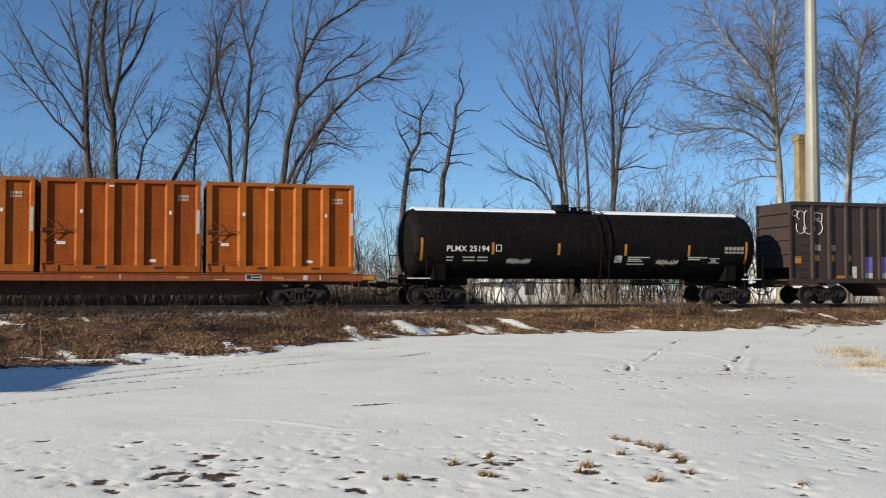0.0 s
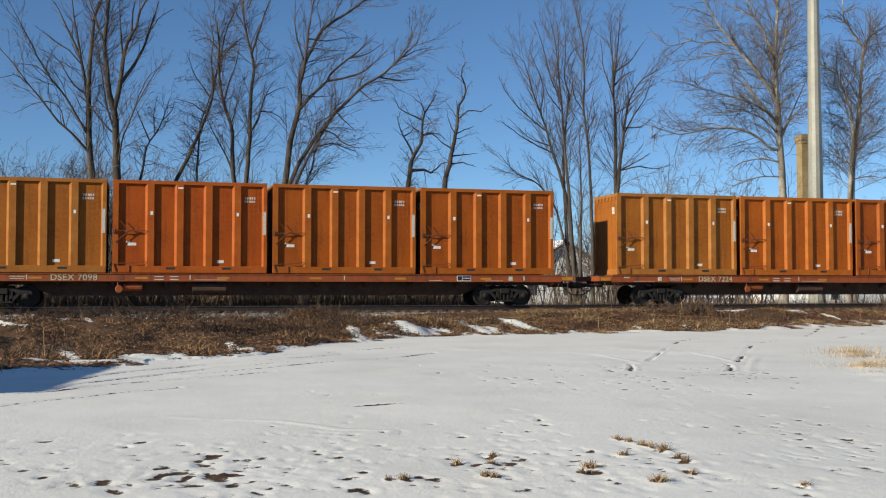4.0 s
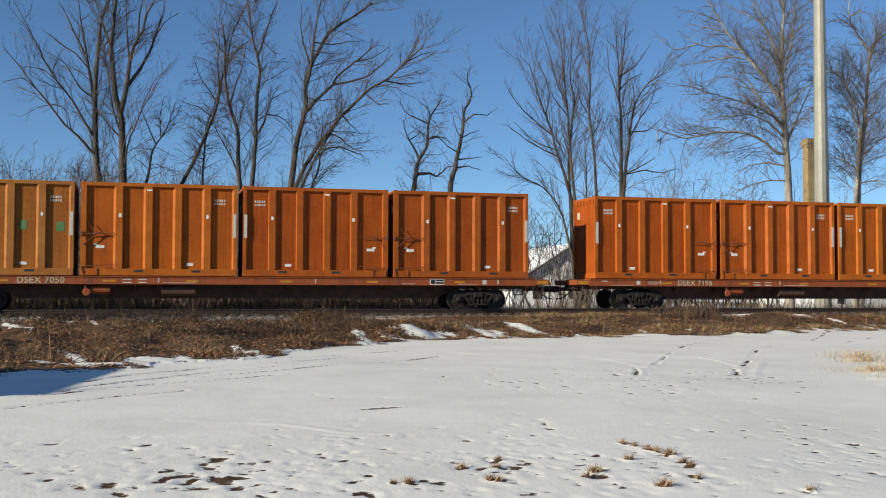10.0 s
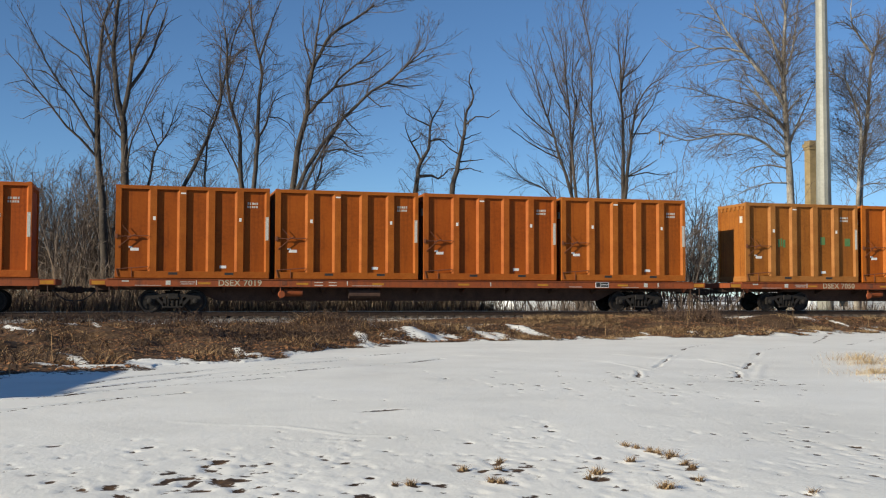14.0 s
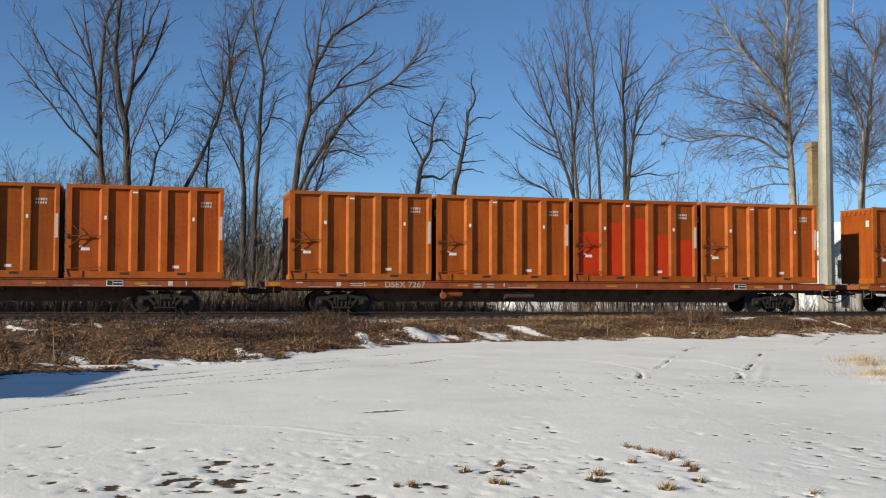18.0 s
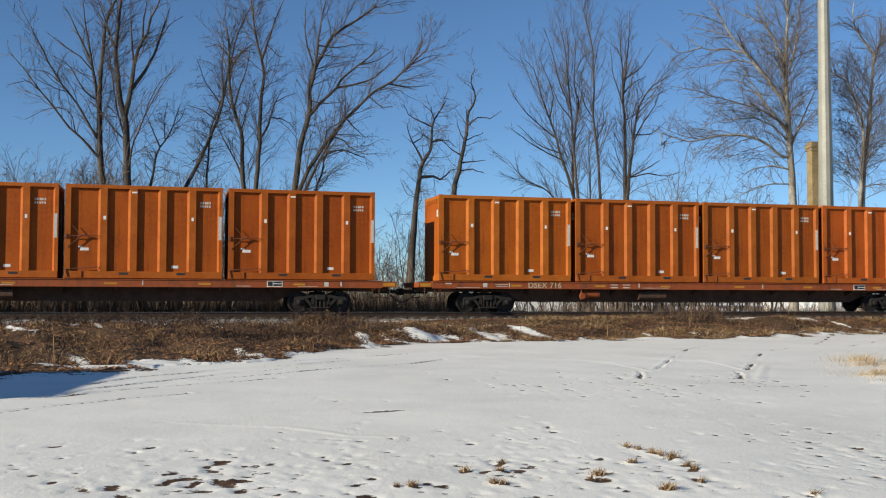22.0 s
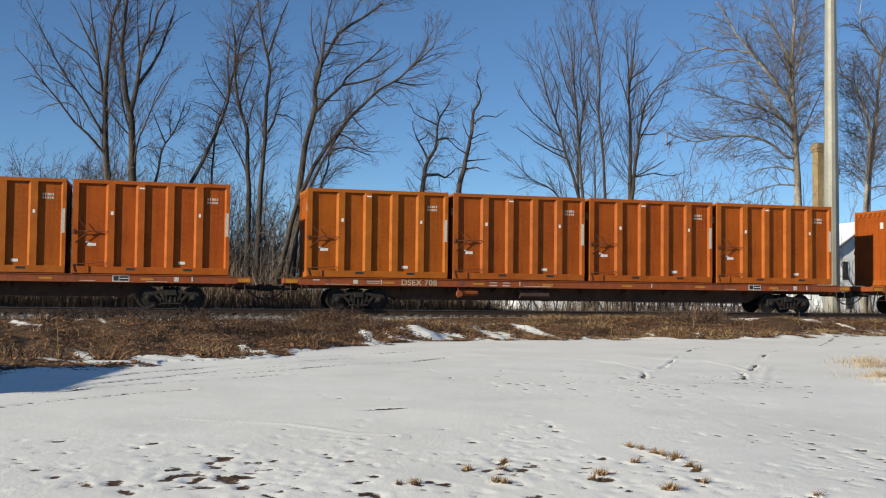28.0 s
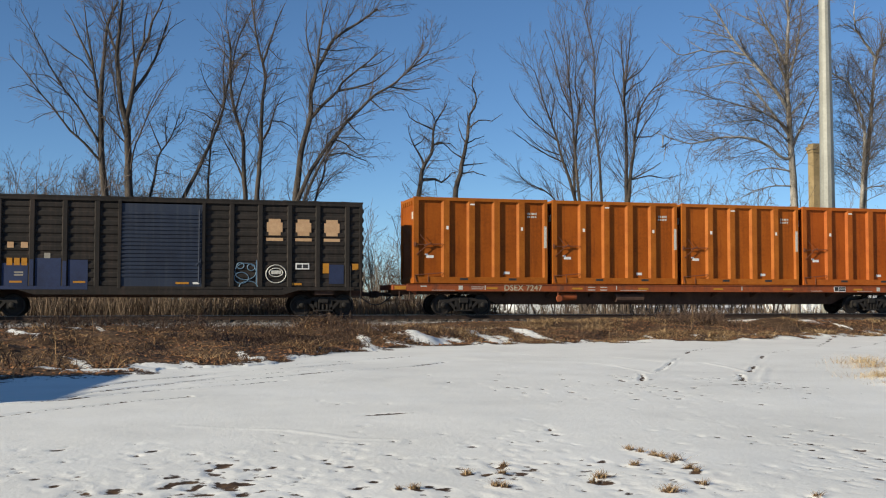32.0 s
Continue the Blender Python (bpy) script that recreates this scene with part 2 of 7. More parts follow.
def ground_material():
    """Snow, bare earth and matted dead grass, laid by the ground's own cover value: 1 is snow, 0 is bare."""
    m = bpy.data.materials.new("snow_and_dead_grass")
    m.use_nodes = True
    nt = m.node_tree
    n, ln = nt.nodes, nt.links
    b = n["Principled BSDF"]
    g = n.new("ShaderNodeNewGeometry")
    at = n.new("ShaderNodeAttribute")
    at.attribute_name = "cover"

    def tex(scale, detail, stretch=(1, 1, 1)):
        mp = n.new("ShaderNodeMapping")
        mp.inputs["Scale"].default_value = stretch
        ln.new(g.outputs["Position"], mp.inputs["Vector"])
        q = n.new("ShaderNodeTexNoise")
        q.inputs["Scale"].default_value, q.inputs["Detail"].default_value, q.inputs["Roughness"].default_value = scale, detail, 0.65
        ln.new(mp.outputs["Vector"], q.inputs["Vector"])
        return q.outputs["Fac"]

    def ramp(fac, stops):
        r = n.new("ShaderNodeValToRGB")
        e = r.color_ramp.elements
        e[0].position, e[1].position = stops[0][0], stops[-1][0]
        e[0].color, e[1].color = (*stops[0][1], 1), (*stops[-1][1], 1)
        for p, c in stops[1:-1]:
            e.new(p).color = (*c, 1)
        ln.new(fac, r.inputs["Fac"])
        return r.outputs["Color"]

    coarse, fine = tex(0.35, 6), tex(9.0, 8)
    grain = tex(26.0, 4)
    snow = ramp(coarse, [(0.3, (0.735, 0.73, 0.678)), (0.5, (0.812, 0.808, 0.752)), (0.7, (0.868, 0.866, 0.815))])
    earth = ramp(fine, [(0.3, (0.030, 0.018, 0.011)), (0.5, (0.085, 0.052, 0.028)), (0.68, (0.19, 0.125, 0.065))])
    # mottled earth tone, with the bank's small shadow patches put into the colour
    patch = ramp(tex(0.8, 5), [(0.34, (0.42, 0.38, 0.36)), (0.5, (0.9, 0.87, 0.84)), (0.66, (1.35, 1.3, 1.2))])
    shade_mottle = n.new("ShaderNodeMix")
    shade_mottle.data_type, shade_mottle.blend_type = "RGBA", "MULTIPLY"
    shade_mottle.inputs["Factor"].default_value = 1.0
    ln.new(earth, shade_mottle.inputs["A"])
    ln.new(patch, shade_mottle.inputs["B"])
    earth = shade_mottle.outputs["Result"]
    sub = n.new("ShaderNodeMath")
    sub.operation = "MULTIPLY_ADD"
    sub.inputs[1].default_value, sub.inputs[2].default_value = 2.0, -1.0
    ln.new(fine, sub.inputs[0])
    add = n.new("ShaderNodeMath")
    add.operation = "ADD"
    ln.new(at.outputs["Fac"], add.inputs[0])
    ln.new(sub.outputs[0], add.inputs[1])
    rng = n.new("ShaderNodeMapRange")
    rng.inputs["From Min"].default_value, rng.inputs["From Max"].default_value = 0.42, 0.58
    ln.new(add.outputs[0], rng.inputs["Value"])
    mx = n.new("ShaderNodeMix")
    mx.data_type = "RGBA"
    ln.new(rng.outputs["Result"], mx.inputs["Factor"])
    ln.new(earth, mx.inputs["A"])
    ln.new(snow, mx.inputs["B"])
    ln.new(mx.outputs["Result"], b.inputs["Base Color"])
    b.inputs["Roughness"].default_value = 0.8
    b.inputs["Specular IOR Level"].default_value = 0.25
    hs = n.new("ShaderNodeMath")
    hs.operation = "ADD"
    ln.new(fine, hs.inputs[0])
    ln.new(grain, hs.inputs[1])
    bp = n.new("ShaderNodeBump")
    bp.inputs["Strength"].default_value, bp.inputs["Distance"].default_value = 0.2, 0.03
    ln.new(hs.outputs[0], bp.inputs["Height"])
    ln.new(bp.outputs["Normal"], b.inputs["Normal"])
    return m


M_GROUND = ground_material()

# ---- shape helpers ----
def box(bm, x0, x1, y0, y1, z0, z1, bev=0.0):
    m = Matrix.Translation(((x0 + x1) / 2, (y0 + y1) / 2, (z0 + z1) / 2)) @ Matrix.Diagonal((x1 - x0, y1 - y0, z1 - z0, 1))
    vs = bmesh.ops.create_cube(bm, size=1.0, matrix=m)["verts"]
    if bev:
        es = {e for v in vs for e in v.link_edges}
        bmesh.ops.bevel(bm, geom=list(es), offset=bev, segments=1, affect="EDGES")
    return bm


def prism(bm, points, axis, a0, a1):
    """A solid over an outline of (u, v) points, drawn out along an axis from a0 to a1. axis y: (x, z); z: (x, y); x: (y, z)."""
    def place(u, v, a):
        return {"y": (u, a, v), "z": (u, v, a), "x": (a, u, v)}[axis]
    lo = [bm.verts.new(place(u, v, a0)) for u, v in points]
    hi = [bm.verts.new(place(u, v, a1)) for u, v in points]
    bm.faces.new(lo)
    bm.faces.new(list(reversed(hi)))
    k = len(points)
    for i in range(k):
        bm.faces.new((lo[i], hi[i], hi[(i + 1) % k], lo[(i + 1) % k]))
    bmesh.ops.recalc_face_normals(bm, faces=bm.faces[:])
    return bm


def rod(bm, p, q, r, sides=8, r2=None):
    p, q = Vector(p), Vector(q)
    turn = (q - p).to_track_quat("Z", "Y").to_matrix().to_4x4()
    bmesh.ops.create_cone(bm, cap_ends=True, segments=sides, radius1=r, radius2=r if r2 is None else r2, depth=(q - p).length, matrix=Matrix.Translation((p + q) / 2) @ turn)
    return bm


def lathe(bm, profile, axis="y", sides=24):
    """A solid of turning: profile of (radius, place along the axis)."""
    rings = []
    for r, a in profile:
        ring = []
        for i in range(sides):
            c, s = math.cos(2 * math.pi * i / sides) * r, math.sin(2 * math.pi * i / sides) * r
            ring.append(bm.verts.new((c, a, s) if axis == "y" else ((a, c, s) if axis == "x" else (c, s, a))))
        rings.append(ring)
    for u, v in zip(rings, rings[1:]):
        for i in range(sides):
            bm.faces.new((u[i], u[(i + 1) % sides], v[(i + 1) % sides], v[i]))
    bm.faces.new(rings[0])
    bm.faces.new(list(reversed(rings[-1])))
    bmesh.ops.recalc_face_normals(bm, faces=bm.faces[:])
    return bm


def mesh_of(name, bm, mat, smooth=False):
    me = bpy.data.meshes.new(name)
    bm.to_mesh(me)
    bm.free()
    me.materials.append(mat)
    if smooth:
        me.shade_smooth()
    return me


def part(name, bm, mat, parent, label="", at=None, smooth=False):
    """One mesh object under a thing or a part. bm: a bmesh, or a mesh to share."""
    me = bm if isinstance(bm, bpy.types.Mesh) else mesh_of(name, bm, mat, smooth)
    ob = new(name, me)
    ob.parent = parent
    if at is not None:
        ob.matrix_basis = at
    if label:
        ob["label"] = label
    return ob


def B(*a):
    return box(bmesh.new(), *a)


def letters(words, size):
    """A flat mesh of words in the built-in font, standing in the plane of x and z, its left foot at the origin, facing -y."""
    cu = bpy.data.curves.new("letters", "FONT")
    cu.body, cu.size, cu.extrude, cu.offset, cu.space_character = words, size, 0.002, size * 0.018, 1.08
    ob = new("letters", cu)
    me = bpy.data.meshes.new_from_object(ob.evaluated_get(bpy.context.evaluated_depsgraph_get()))
    bpy.data.objects.remove(ob)
    me.transform(Matrix.Rotation(radians(90), 4, "X"))
    me.materials.clear()
    me.materials.append(M_WHITE)
    return me


def cloud_mesh(name, verts, faces, mat):
    me = bpy.data.meshes.new(name)
    me.from_pydata(verts, [], faces)
    me.materials.append(mat)
    return me


# ---- the lie of the land ----
RAIL, YC = 0.77, 43.64          # top of the rails, middle of the track
EDGE_X = [-60, -12, -2.6, -0.8, 1.4, 2.8, 4.8, 6.9, 9.0, 13.0, 16.4, 21.0, 24.0, 28.0, 36.0, 60.0]
EDGE_Y = [10, 16, 19.7, 21.1, 23.0, 24.7, 28.6, 30.6, 31.6, 32.3, 32.6, 33.2, 34.2, 36.0, 38.2, 39.5]


MOUNDS = [(0.5, 36.2, 0.8, 1.2, 0.24), (1.5, 36.8, 0.7, 1.0, 0.20), (3.3, 35.2, 0.8, 1.2, 0.20), (5.3, 35.6, 1.1, 1.2, 0.18), (6.2, 35.2, 0.7, 1.0, 0.14), (-1.2, 37.6, 0.9, 1.0, 0.14), (24.4, 37.9, 1.7, 1.0, 0.46), (20.5, 38.2, 3.0, 1.0, 0.22), (17.0, 38.0, 2.6, 1.2, 0.20), (29.0, 38.8, 3.0, 0.8, 0.12), (0.9, 32.6, 0.8, 1.4, 0.26), (2.6, 34.0, 1.0, 1.4, 0.18), (5.2, 36.2, 0.9, 1.6, 0.28), (-1.5, 29.0, 2.2, 2.0, 0.12), (14.5, 35.4, 2.6, 1.3, 0.10), (-4.5, 32.0, 1.6, 2.0, 0.15)]
# snow left lying on the bank: from, to, width
DRIFTS = [(-4.0, 38.3, -3.4, 36.8, 0.10), (-3.8, 37.5, -2.6, 36.5, 0.12), (-4.6, 35.7, -3.5, 32.9, 0.09), (-2.5, 39.7, -1.8, 36.2, 0.09), (-0.8, 39.1, 1.1, 39.7, 0.20), (1.3, 39.7, 2.1, 35.9, 0.20), (3.2, 39.7, 4.3, 39.7, 0.16), (6.7, 39.7, 7.2, 33.9, 0.20), (7.8, 39.7, 9.0, 39.7, 0.20), (6.0, 31.8, 5.9, 27.6, 0.20), (5.9, 27.6, 6.5, 27.9, 0.20), (7.3, 32.7, 8.6, 31.8, 0.20), (7.2, 30.8, 7.7, 28.1, 0.16), (-2.1, 25.1, -1.7, 23.3, 0.09), (-1.7, 23.3, -1.4, 22.5, 0.07), (-3.0, 22.3, -1.8, 21.7, 0.06), (-1.8, 21.7, -0.6, 21.7, 0.06)]
DRIFTS += [(10.2, 37.0, 10.5, 32.0, 0.20), (11.7, 37.2, 12.5, 33.2, 0.20), (10.9, 32.5, 11.1, 31.2, 0.20), (16.1, 39.7, 17.1, 39.7, 0.15), (17.8, 39.7, 19.4, 39.7, 0.14), (20.9, 39.7, 24.1, 39.7, 0.20), (16.9, 28.9, 18.5, 28.3, 0.20), (21.4, 32.4, 23.2, 31.7, 0.20), (16.9, 34.3, 16.7, 32.9, 0.17), (24.3, 39.7, 27.6, 39.7, 0.20), (27.4, 39.7, 27.8, 35.9, 0.20), (1.0, 25.5, 1.8, 25.0, 0.09), (1.9, 25.7, 2.3, 24.8, 0.12), (2.2, 23.5, 3.0, 24.1, 0.07)]
# grass clumps that stand out of the snow: place and half width
TUFTS = [(4.34, 9.34, 0.044), (4.37, 9.14, 0.044), (4.39, 8.91, 0.048), (4.43, 8.58, 0.067), (4.41, 8.79, 0.037), (3.95, 8.39, 0.045), (3.41, 7.87, 0.064), (3.27, 7.70, 0.031), (3.66, 7.16, 0.073), (2.89, 8.74, 0.030), (2.74, 8.35, 0.028), (2.51, 7.79, 0.048), (2.56, 7.73, 0.035), (4.04, 7.35, 0.032), (4.62, 6.74, 0.029), (1.88, 7.87, 0.043), (1.76, 7.88, 0.026), (4.33, 8.00, 0.024), (4.34, 8.15, 0.030), (2.46, 8.43, 0.033)]
# where dark weed bushes stand thick
THICKETS = [(0.1, 34.7), (1.0, 37.4), (2.3, 31.2), (3.3, 32.9), (4.4, 31.5), (5.8, 35.5), (-1.0, 38.6), (5.9, 33.0), (20.0, 38.6), (21.1, 38.6), (21.6, 38.6), (31.6, 38.6), (-4.0, 38.6), (-2.1, 38.6)]


@functools.lru_cache(None)
def lattice(seed):
    return np.random.RandomState(seed).rand(256, 256) * 2 - 1


def noise2(x, y, s, seed=0, octaves=3):
    """Smooth value noise over arrays of x and y, about -1 to 1."""
    out, amp = np.zeros_like(x), 1.0
    for o in range(octaves):
        tab = lattice(seed * 17 + o)
        u, v = x * s * 2 ** o + 40.7 * o, y * s * 2 ** o + 11.3 * o
        i, j = np.floor(u).astype(int), np.floor(v).astype(int)
        fu, fv = u - i, v - j
        fu, fv = fu * fu * (3 - 2 * fu), fv * fv * (3 - 2 * fv)
        g = lambda a, b: tab[a % 256, b % 256]
        out += amp * (g(i, j) * (1 - fu) * (1 - fv) + g(i + 1, j) * fu * (1 - fv) + g(i, j + 1) * (1 - fu) * fv + g(i + 1, j + 1) * fu * fv)
        amp *= 0.5
    return out


def lie(x, y):
    """Height and snow cover of the open ground, over arrays."""
    edge = np.interp(x, EDGE_X, EDGE_Y) + 0.5 * noise2(x, y, 0.9, 3)
    t = np.clip((y - edge) / np.maximum(40.9 - edge, 1.0), 0, 1)
    inside = ((y > edge) & (y < 41.2)).astype(float)
    z = 0.02 * noise2(x, y, 0.25, 1) + 0.003 * noise2(x, y, 1.6, 2)
    bank = 0.36 * np.clip(t * 1.25, 0, 1) ** 0.8
    lump = noise2(x * 0.6, y, 0.42, 5, 4)
    for mx, my, wx, wy, mh in MOUNDS:
        bank = bank + mh * np.exp(-((x - mx) / wx) ** 2 - ((y - my) / wy) ** 2) * np.clip(t * 5, 0, 1)
    z = z + bank + (0.25 * lump + 0.095 * noise2(x, y, 1.3, 7, 3)) * np.clip(t * 5, 0, 1) * np.clip((1 - t) * 2.6, 0, 1) * np.interp(x, [4, 10], [1.0, 0.6])
    z = z + np.where(y < 41.3, 0.15 * np.clip((x - 6) / 6, 0, 1) * np.clip((y - 37.5) / 2.2, 0, 1), 0)
    z = np.where(y > 41.2, 0.36 + 0.05 * noise2(x, y, 0.3, 6), z)
    z = z - 0.25 * np.clip((y - 47) / 8, 0, 1) * (y < 400)
    # the snow thins at the bank, lies in drifts along the ballast and in patches under the trees
    cover = np.clip(0.5 + (edge - y) * np.where(edge > y, 0.9, 0.45) + 0.35 * noise2(x * 0.5, y, 1.1, 12, 3) + 0.5 * noise2(x * 0.8, y * 0.7, 2.4, 13, 2), 0, 1)
    streak = np.zeros_like(x)
    for ax, ay, bx, by, wide in DRIFTS:
        # the drifts run long towards the track: y is drawn in
        k = 0.18
        L2 = (bx - ax) ** 2 + (k * (by - ay)) ** 2
        f = np.clip(((x - ax) * (bx - ax) + k * k * (y - ay) * (by - ay)) / L2, 0, 1)
        d = np.hypot(x - ax - f * (bx - ax), k * (y - ay - f * (by - ay))) + 0.35 * wide * noise2(x, y * 0.5, 1.1, 16)
        streak = np.maximum(streak, np.clip(1.0 - 0.62 * d / wide, 0, 1))
    streak = streak * np.clip(0.9 + 0.45 * noise2(x, y * 0.35, 2.1, 18), 0, 1)
    cover = np.where(inside > 0, np.maximum(cover, streak), cover)
    cover = np.where(y > 41.2, np.clip(noise2(x * 0.6, y, 0.4, 9, 3) * 0.8 + np.interp(x, [10, 18], [0.12, 0.5]), 0, 1), cover)
    z = z + 0.025 * cover * inside
    return z, cover


def far_steps(a, b, n, grow):
    s = np.cumsum(grow ** np.arange(n))
    return a + (b - a) * s / s[-1]


def build_ground():
    xs = np.concatenate([far_steps(-5, -2500, 26, 1.35)[::-1], np.arange(-5, -1.5, 0.085), np.arange(-1.5, 7, 0.026), np.arange(7, 12.5, 0.045), np.arange(12.5, 28, 0.1), np.arange(28, 36, 0.25), far_steps(36, 2500, 28, 1.33)])
    ys = np.concatenate([far_steps(5.5, -2500, 24, 1.4)[::-1], np.arange(5.5, 12, 0.05), np.arange(12, 25, 0.07), np.arange(25, 42, 0.15), np.arange(42, 60, 0.5), far_steps(60, 3000, 24, 1.3)])
    X, Y = np.meshgrid(xs, ys)
    Z, C = lie(X, Y)
    # footprints and small hollows, thickest near the path's foot
    r = np.random.RandomState(11)

    def hollow(cx, cy, a, b, turn, deep, bare):
        i0, i1 = np.searchsorted(xs, (cx - 0.7, cx + 0.7))
        j0, j1 = np.searchsorted(ys, (cy - 0.7, cy + 0.7))
        if i1 <= i0 or j1 <= j0:
            return
        px, py = X[j0:j1, i0:i1] - cx, Y[j0:j1, i0:i1] - cy
        u, v = px * math.cos(turn) + py * math.sin(turn), -px * math.sin(turn) + py * math.cos(turn)
        d = (u / a) ** 2 + (v / b) ** 2
        f = np.exp(-d * 1.2)
        Z[j0:j1, i0:i1] += deep * (0.12 * np.exp(-(np.sqrt(d) - 1.5) ** 2 * 4) - f)
        C[j0:j1, i0:i1] -= bare * f * (0.75 + 0.25 * np.cos(u * 40) * np.cos(v * 31))
    # trodden prints down to the earth: place, half length, half depth
    prints = [(0.13, 9.00, 0.167, 0.28), (0.50, 8.86, 0.095, 0.16), (0.51, 8.50, 0.158, 0.25), (0.72, 8.72, 0.116, 0.19), (0.88, 8.84, 0.059, 0.10), (0.53, 9.53, 0.087, 0.15), (0.40, 9.28, 0.069, 0.12), (0.72, 9.25, 0.077, 0.13), (0.97, 9.30, 0.085, 0.15), (-0.97, 9.15, 0.091, 0.15), (-1.14, 9.55, 0.056, 0.10), (-0.25, 8.05, 0.113, 0.17), (0.35, 8.63, 0.050, 0.08), (0.30, 8.51, 0.042, 0.07), (0.00, 8.47, 0.056, 0.09), (0.07, 8.09, 0.040, 0.06), (0.16, 8.18, 0.047, 0.07), (0.37, 8.12, 0.054, 0.08), (0.58, 8.01, 0.040, 0.06), (0.85, 7.82, 0.065, 0.09), (0.73, 7.72, 0.070, 0.10), (-0.53, 8.38, 0.049, 0.08), (-0.80, 8.76, 0.065, 0.11), (-0.63, 9.19, 0.049, 0.08)]
    prints += [(-0.19, 9.07, 0.052, 0.09), (1.46, 9.56, 0.056, 0.10), (1.62, 9.41, 0.047, 0.08), (1.61, 8.92, 0.045, 0.07), (1.08, 10.27, 0.043, 0.08), (-0.06, 10.61, 0.079, 0.16), (-0.21, 10.34, 0.051, 0.10), (2.19, 9.01, 0.061, 0.10), (2.30, 10.53, 0.040, 0.08), (2.36, 14.46, 0.073, 0.19), (1.41, 7.54, 0.038, 0.05), (1.25, 7.64, 0.038, 0.05), (1.64, 8.25, 0.049, 0.07), (1.33, 7.87, 0.030, 0.05), (2.46, 8.43, 0.094, 0.14), (2.46, 8.12, 0.042, 0.06), (2.83, 8.92, 0.093, 0.15), (2.64, 7.65, 0.037, 0.05), (2.79, 8.48, 0.059, 0.09), (2.91, 8.76, 0.046, 0.07), (2.66, 8.15, 0.042, 0.06), (2.96, 7.97, 0.053, 0.07), (2.20, 7.33, 0.044, 0.06), (2.54, 7.15, 0.031, 0.05)]
    prints += [(3.42, 8.24, 0.052, 0.07), (3.65, 8.85, 0.032, 0.05), (3.35, 7.37, 0.060, 0.08), (3.33, 7.19, 0.033, 0.05), (3.95, 8.14, 0.052, 0.07), (3.72, 7.92, 0.051, 0.07), (4.11, 8.19, 0.068, 0.09), (4.31, 8.13, 0.061, 0.08), (4.34, 8.00, 0.045, 0.06), (3.98, 7.24, 0.048, 0.06), (4.06, 7.47, 0.049, 0.06), (6.12, 9.30, 0.055, 0.08), (6.07, 8.94, 0.054, 0.07), (6.86, 10.60, 0.052, 0.09), (6.96, 9.88, 0.110, 0.17), (6.27, 8.69, 0.044, 0.06), (6.21, 8.48, 0.035, 0.05), (5.65, 7.92, 0.040, 0.05), (5.52, 7.90, 0.040, 0.05), (6.95, 9.18, 0.048, 0.06), (5.58, 7.34, 0.076, 0.08), (6.28, 8.14, 0.042, 0.05), (5.96, 14.29, 0.064, 0.16), (5.69, 15.24, 0.060, 0.16)]
    prints += [(7.24, 13.89, 0.078, 0.18), (5.97, 12.73, 0.052, 0.11), (7.11, 13.24, 0.050, 0.11), (5.60, 16.23, 0.085, 0.24), (4.14, 10.93, 0.043, 0.08), (3.39, 10.47, 0.055, 0.10), (3.44, 10.15, 0.035, 0.06), (3.54, 9.50, 0.038, 0.06), (9.37, 15.15, 0.066, 0.16)]
    for cx, cy, a, b in prints:
        hollow(cx, cy, a * 0.88, b * 0.72, r.uniform(-0.12, 0.12), r.uniform(0.007, 0.012), r.uniform(0.64, 0.86))
    # shallow dimples round them, which keep their snow
    for cx, cy, a, b in prints:
        for i in range(5):
            hollow(cx + r.randn() * 0.035 * cy, cy + r.randn() * 0.06 * cy, r.uniform(0.04, 0.09), r.uniform(0.06, 0.12), r.uniform(-0.4, 0.4), r.uniform(0.004, 0.009), r.uniform(0.1, 0.66))
    for i in range(130):
        cy = 6.4 + 5.0 * r.rand() ** 1.5
        hollow(r.uniform(-0.2, 0.75) * cy, cy, r.uniform(0.03, 0.08), r.uniform(0.06, 0.12), r.uniform(-0.4, 0.4), r.uniform(0.004, 0.009), r.uniform(0.1, 0.7))
    for cx, cy, wx, wy, n in ((7.6, 15.6, 0.5, 1.1, 26), (9.9, 16.0, 0.55, 1.2, 40), (8.6, 17.6, 0.5, 0.9, 12), (5.6, 16.5, 0.8, 1.5, 14)):
        for i in range(n):
            hollow(cx + r.randn() * wx, cy + r.randn() * wy, r.uniform(0.04, 0.08), r.uniform(0.10, 0.2), 0, r.uniform(0.006, 0.010), r.uniform(0.5, 0.95))
    hollow(2.66, 13.0, 0.27, 0.07, 0.03, 0.02, 1.6)
    hollow(2.95, 13.05, 0.22, 0.035, 0.03, 0.012, 1.2)
    for cx, cy, a in TUFTS:
        hollow(cx, cy, a * 1.25, a * 2.2, 0, -0.012, 1.0)
    for cx, cy in ((12.9, 16.85), (12.2, 15.6), (11.6, 14.4), (14.6, 19.3), (15.4, 20.6)):
        hollow(cx, cy, 0.36, 0.28, 0, -0.03, 0.55)

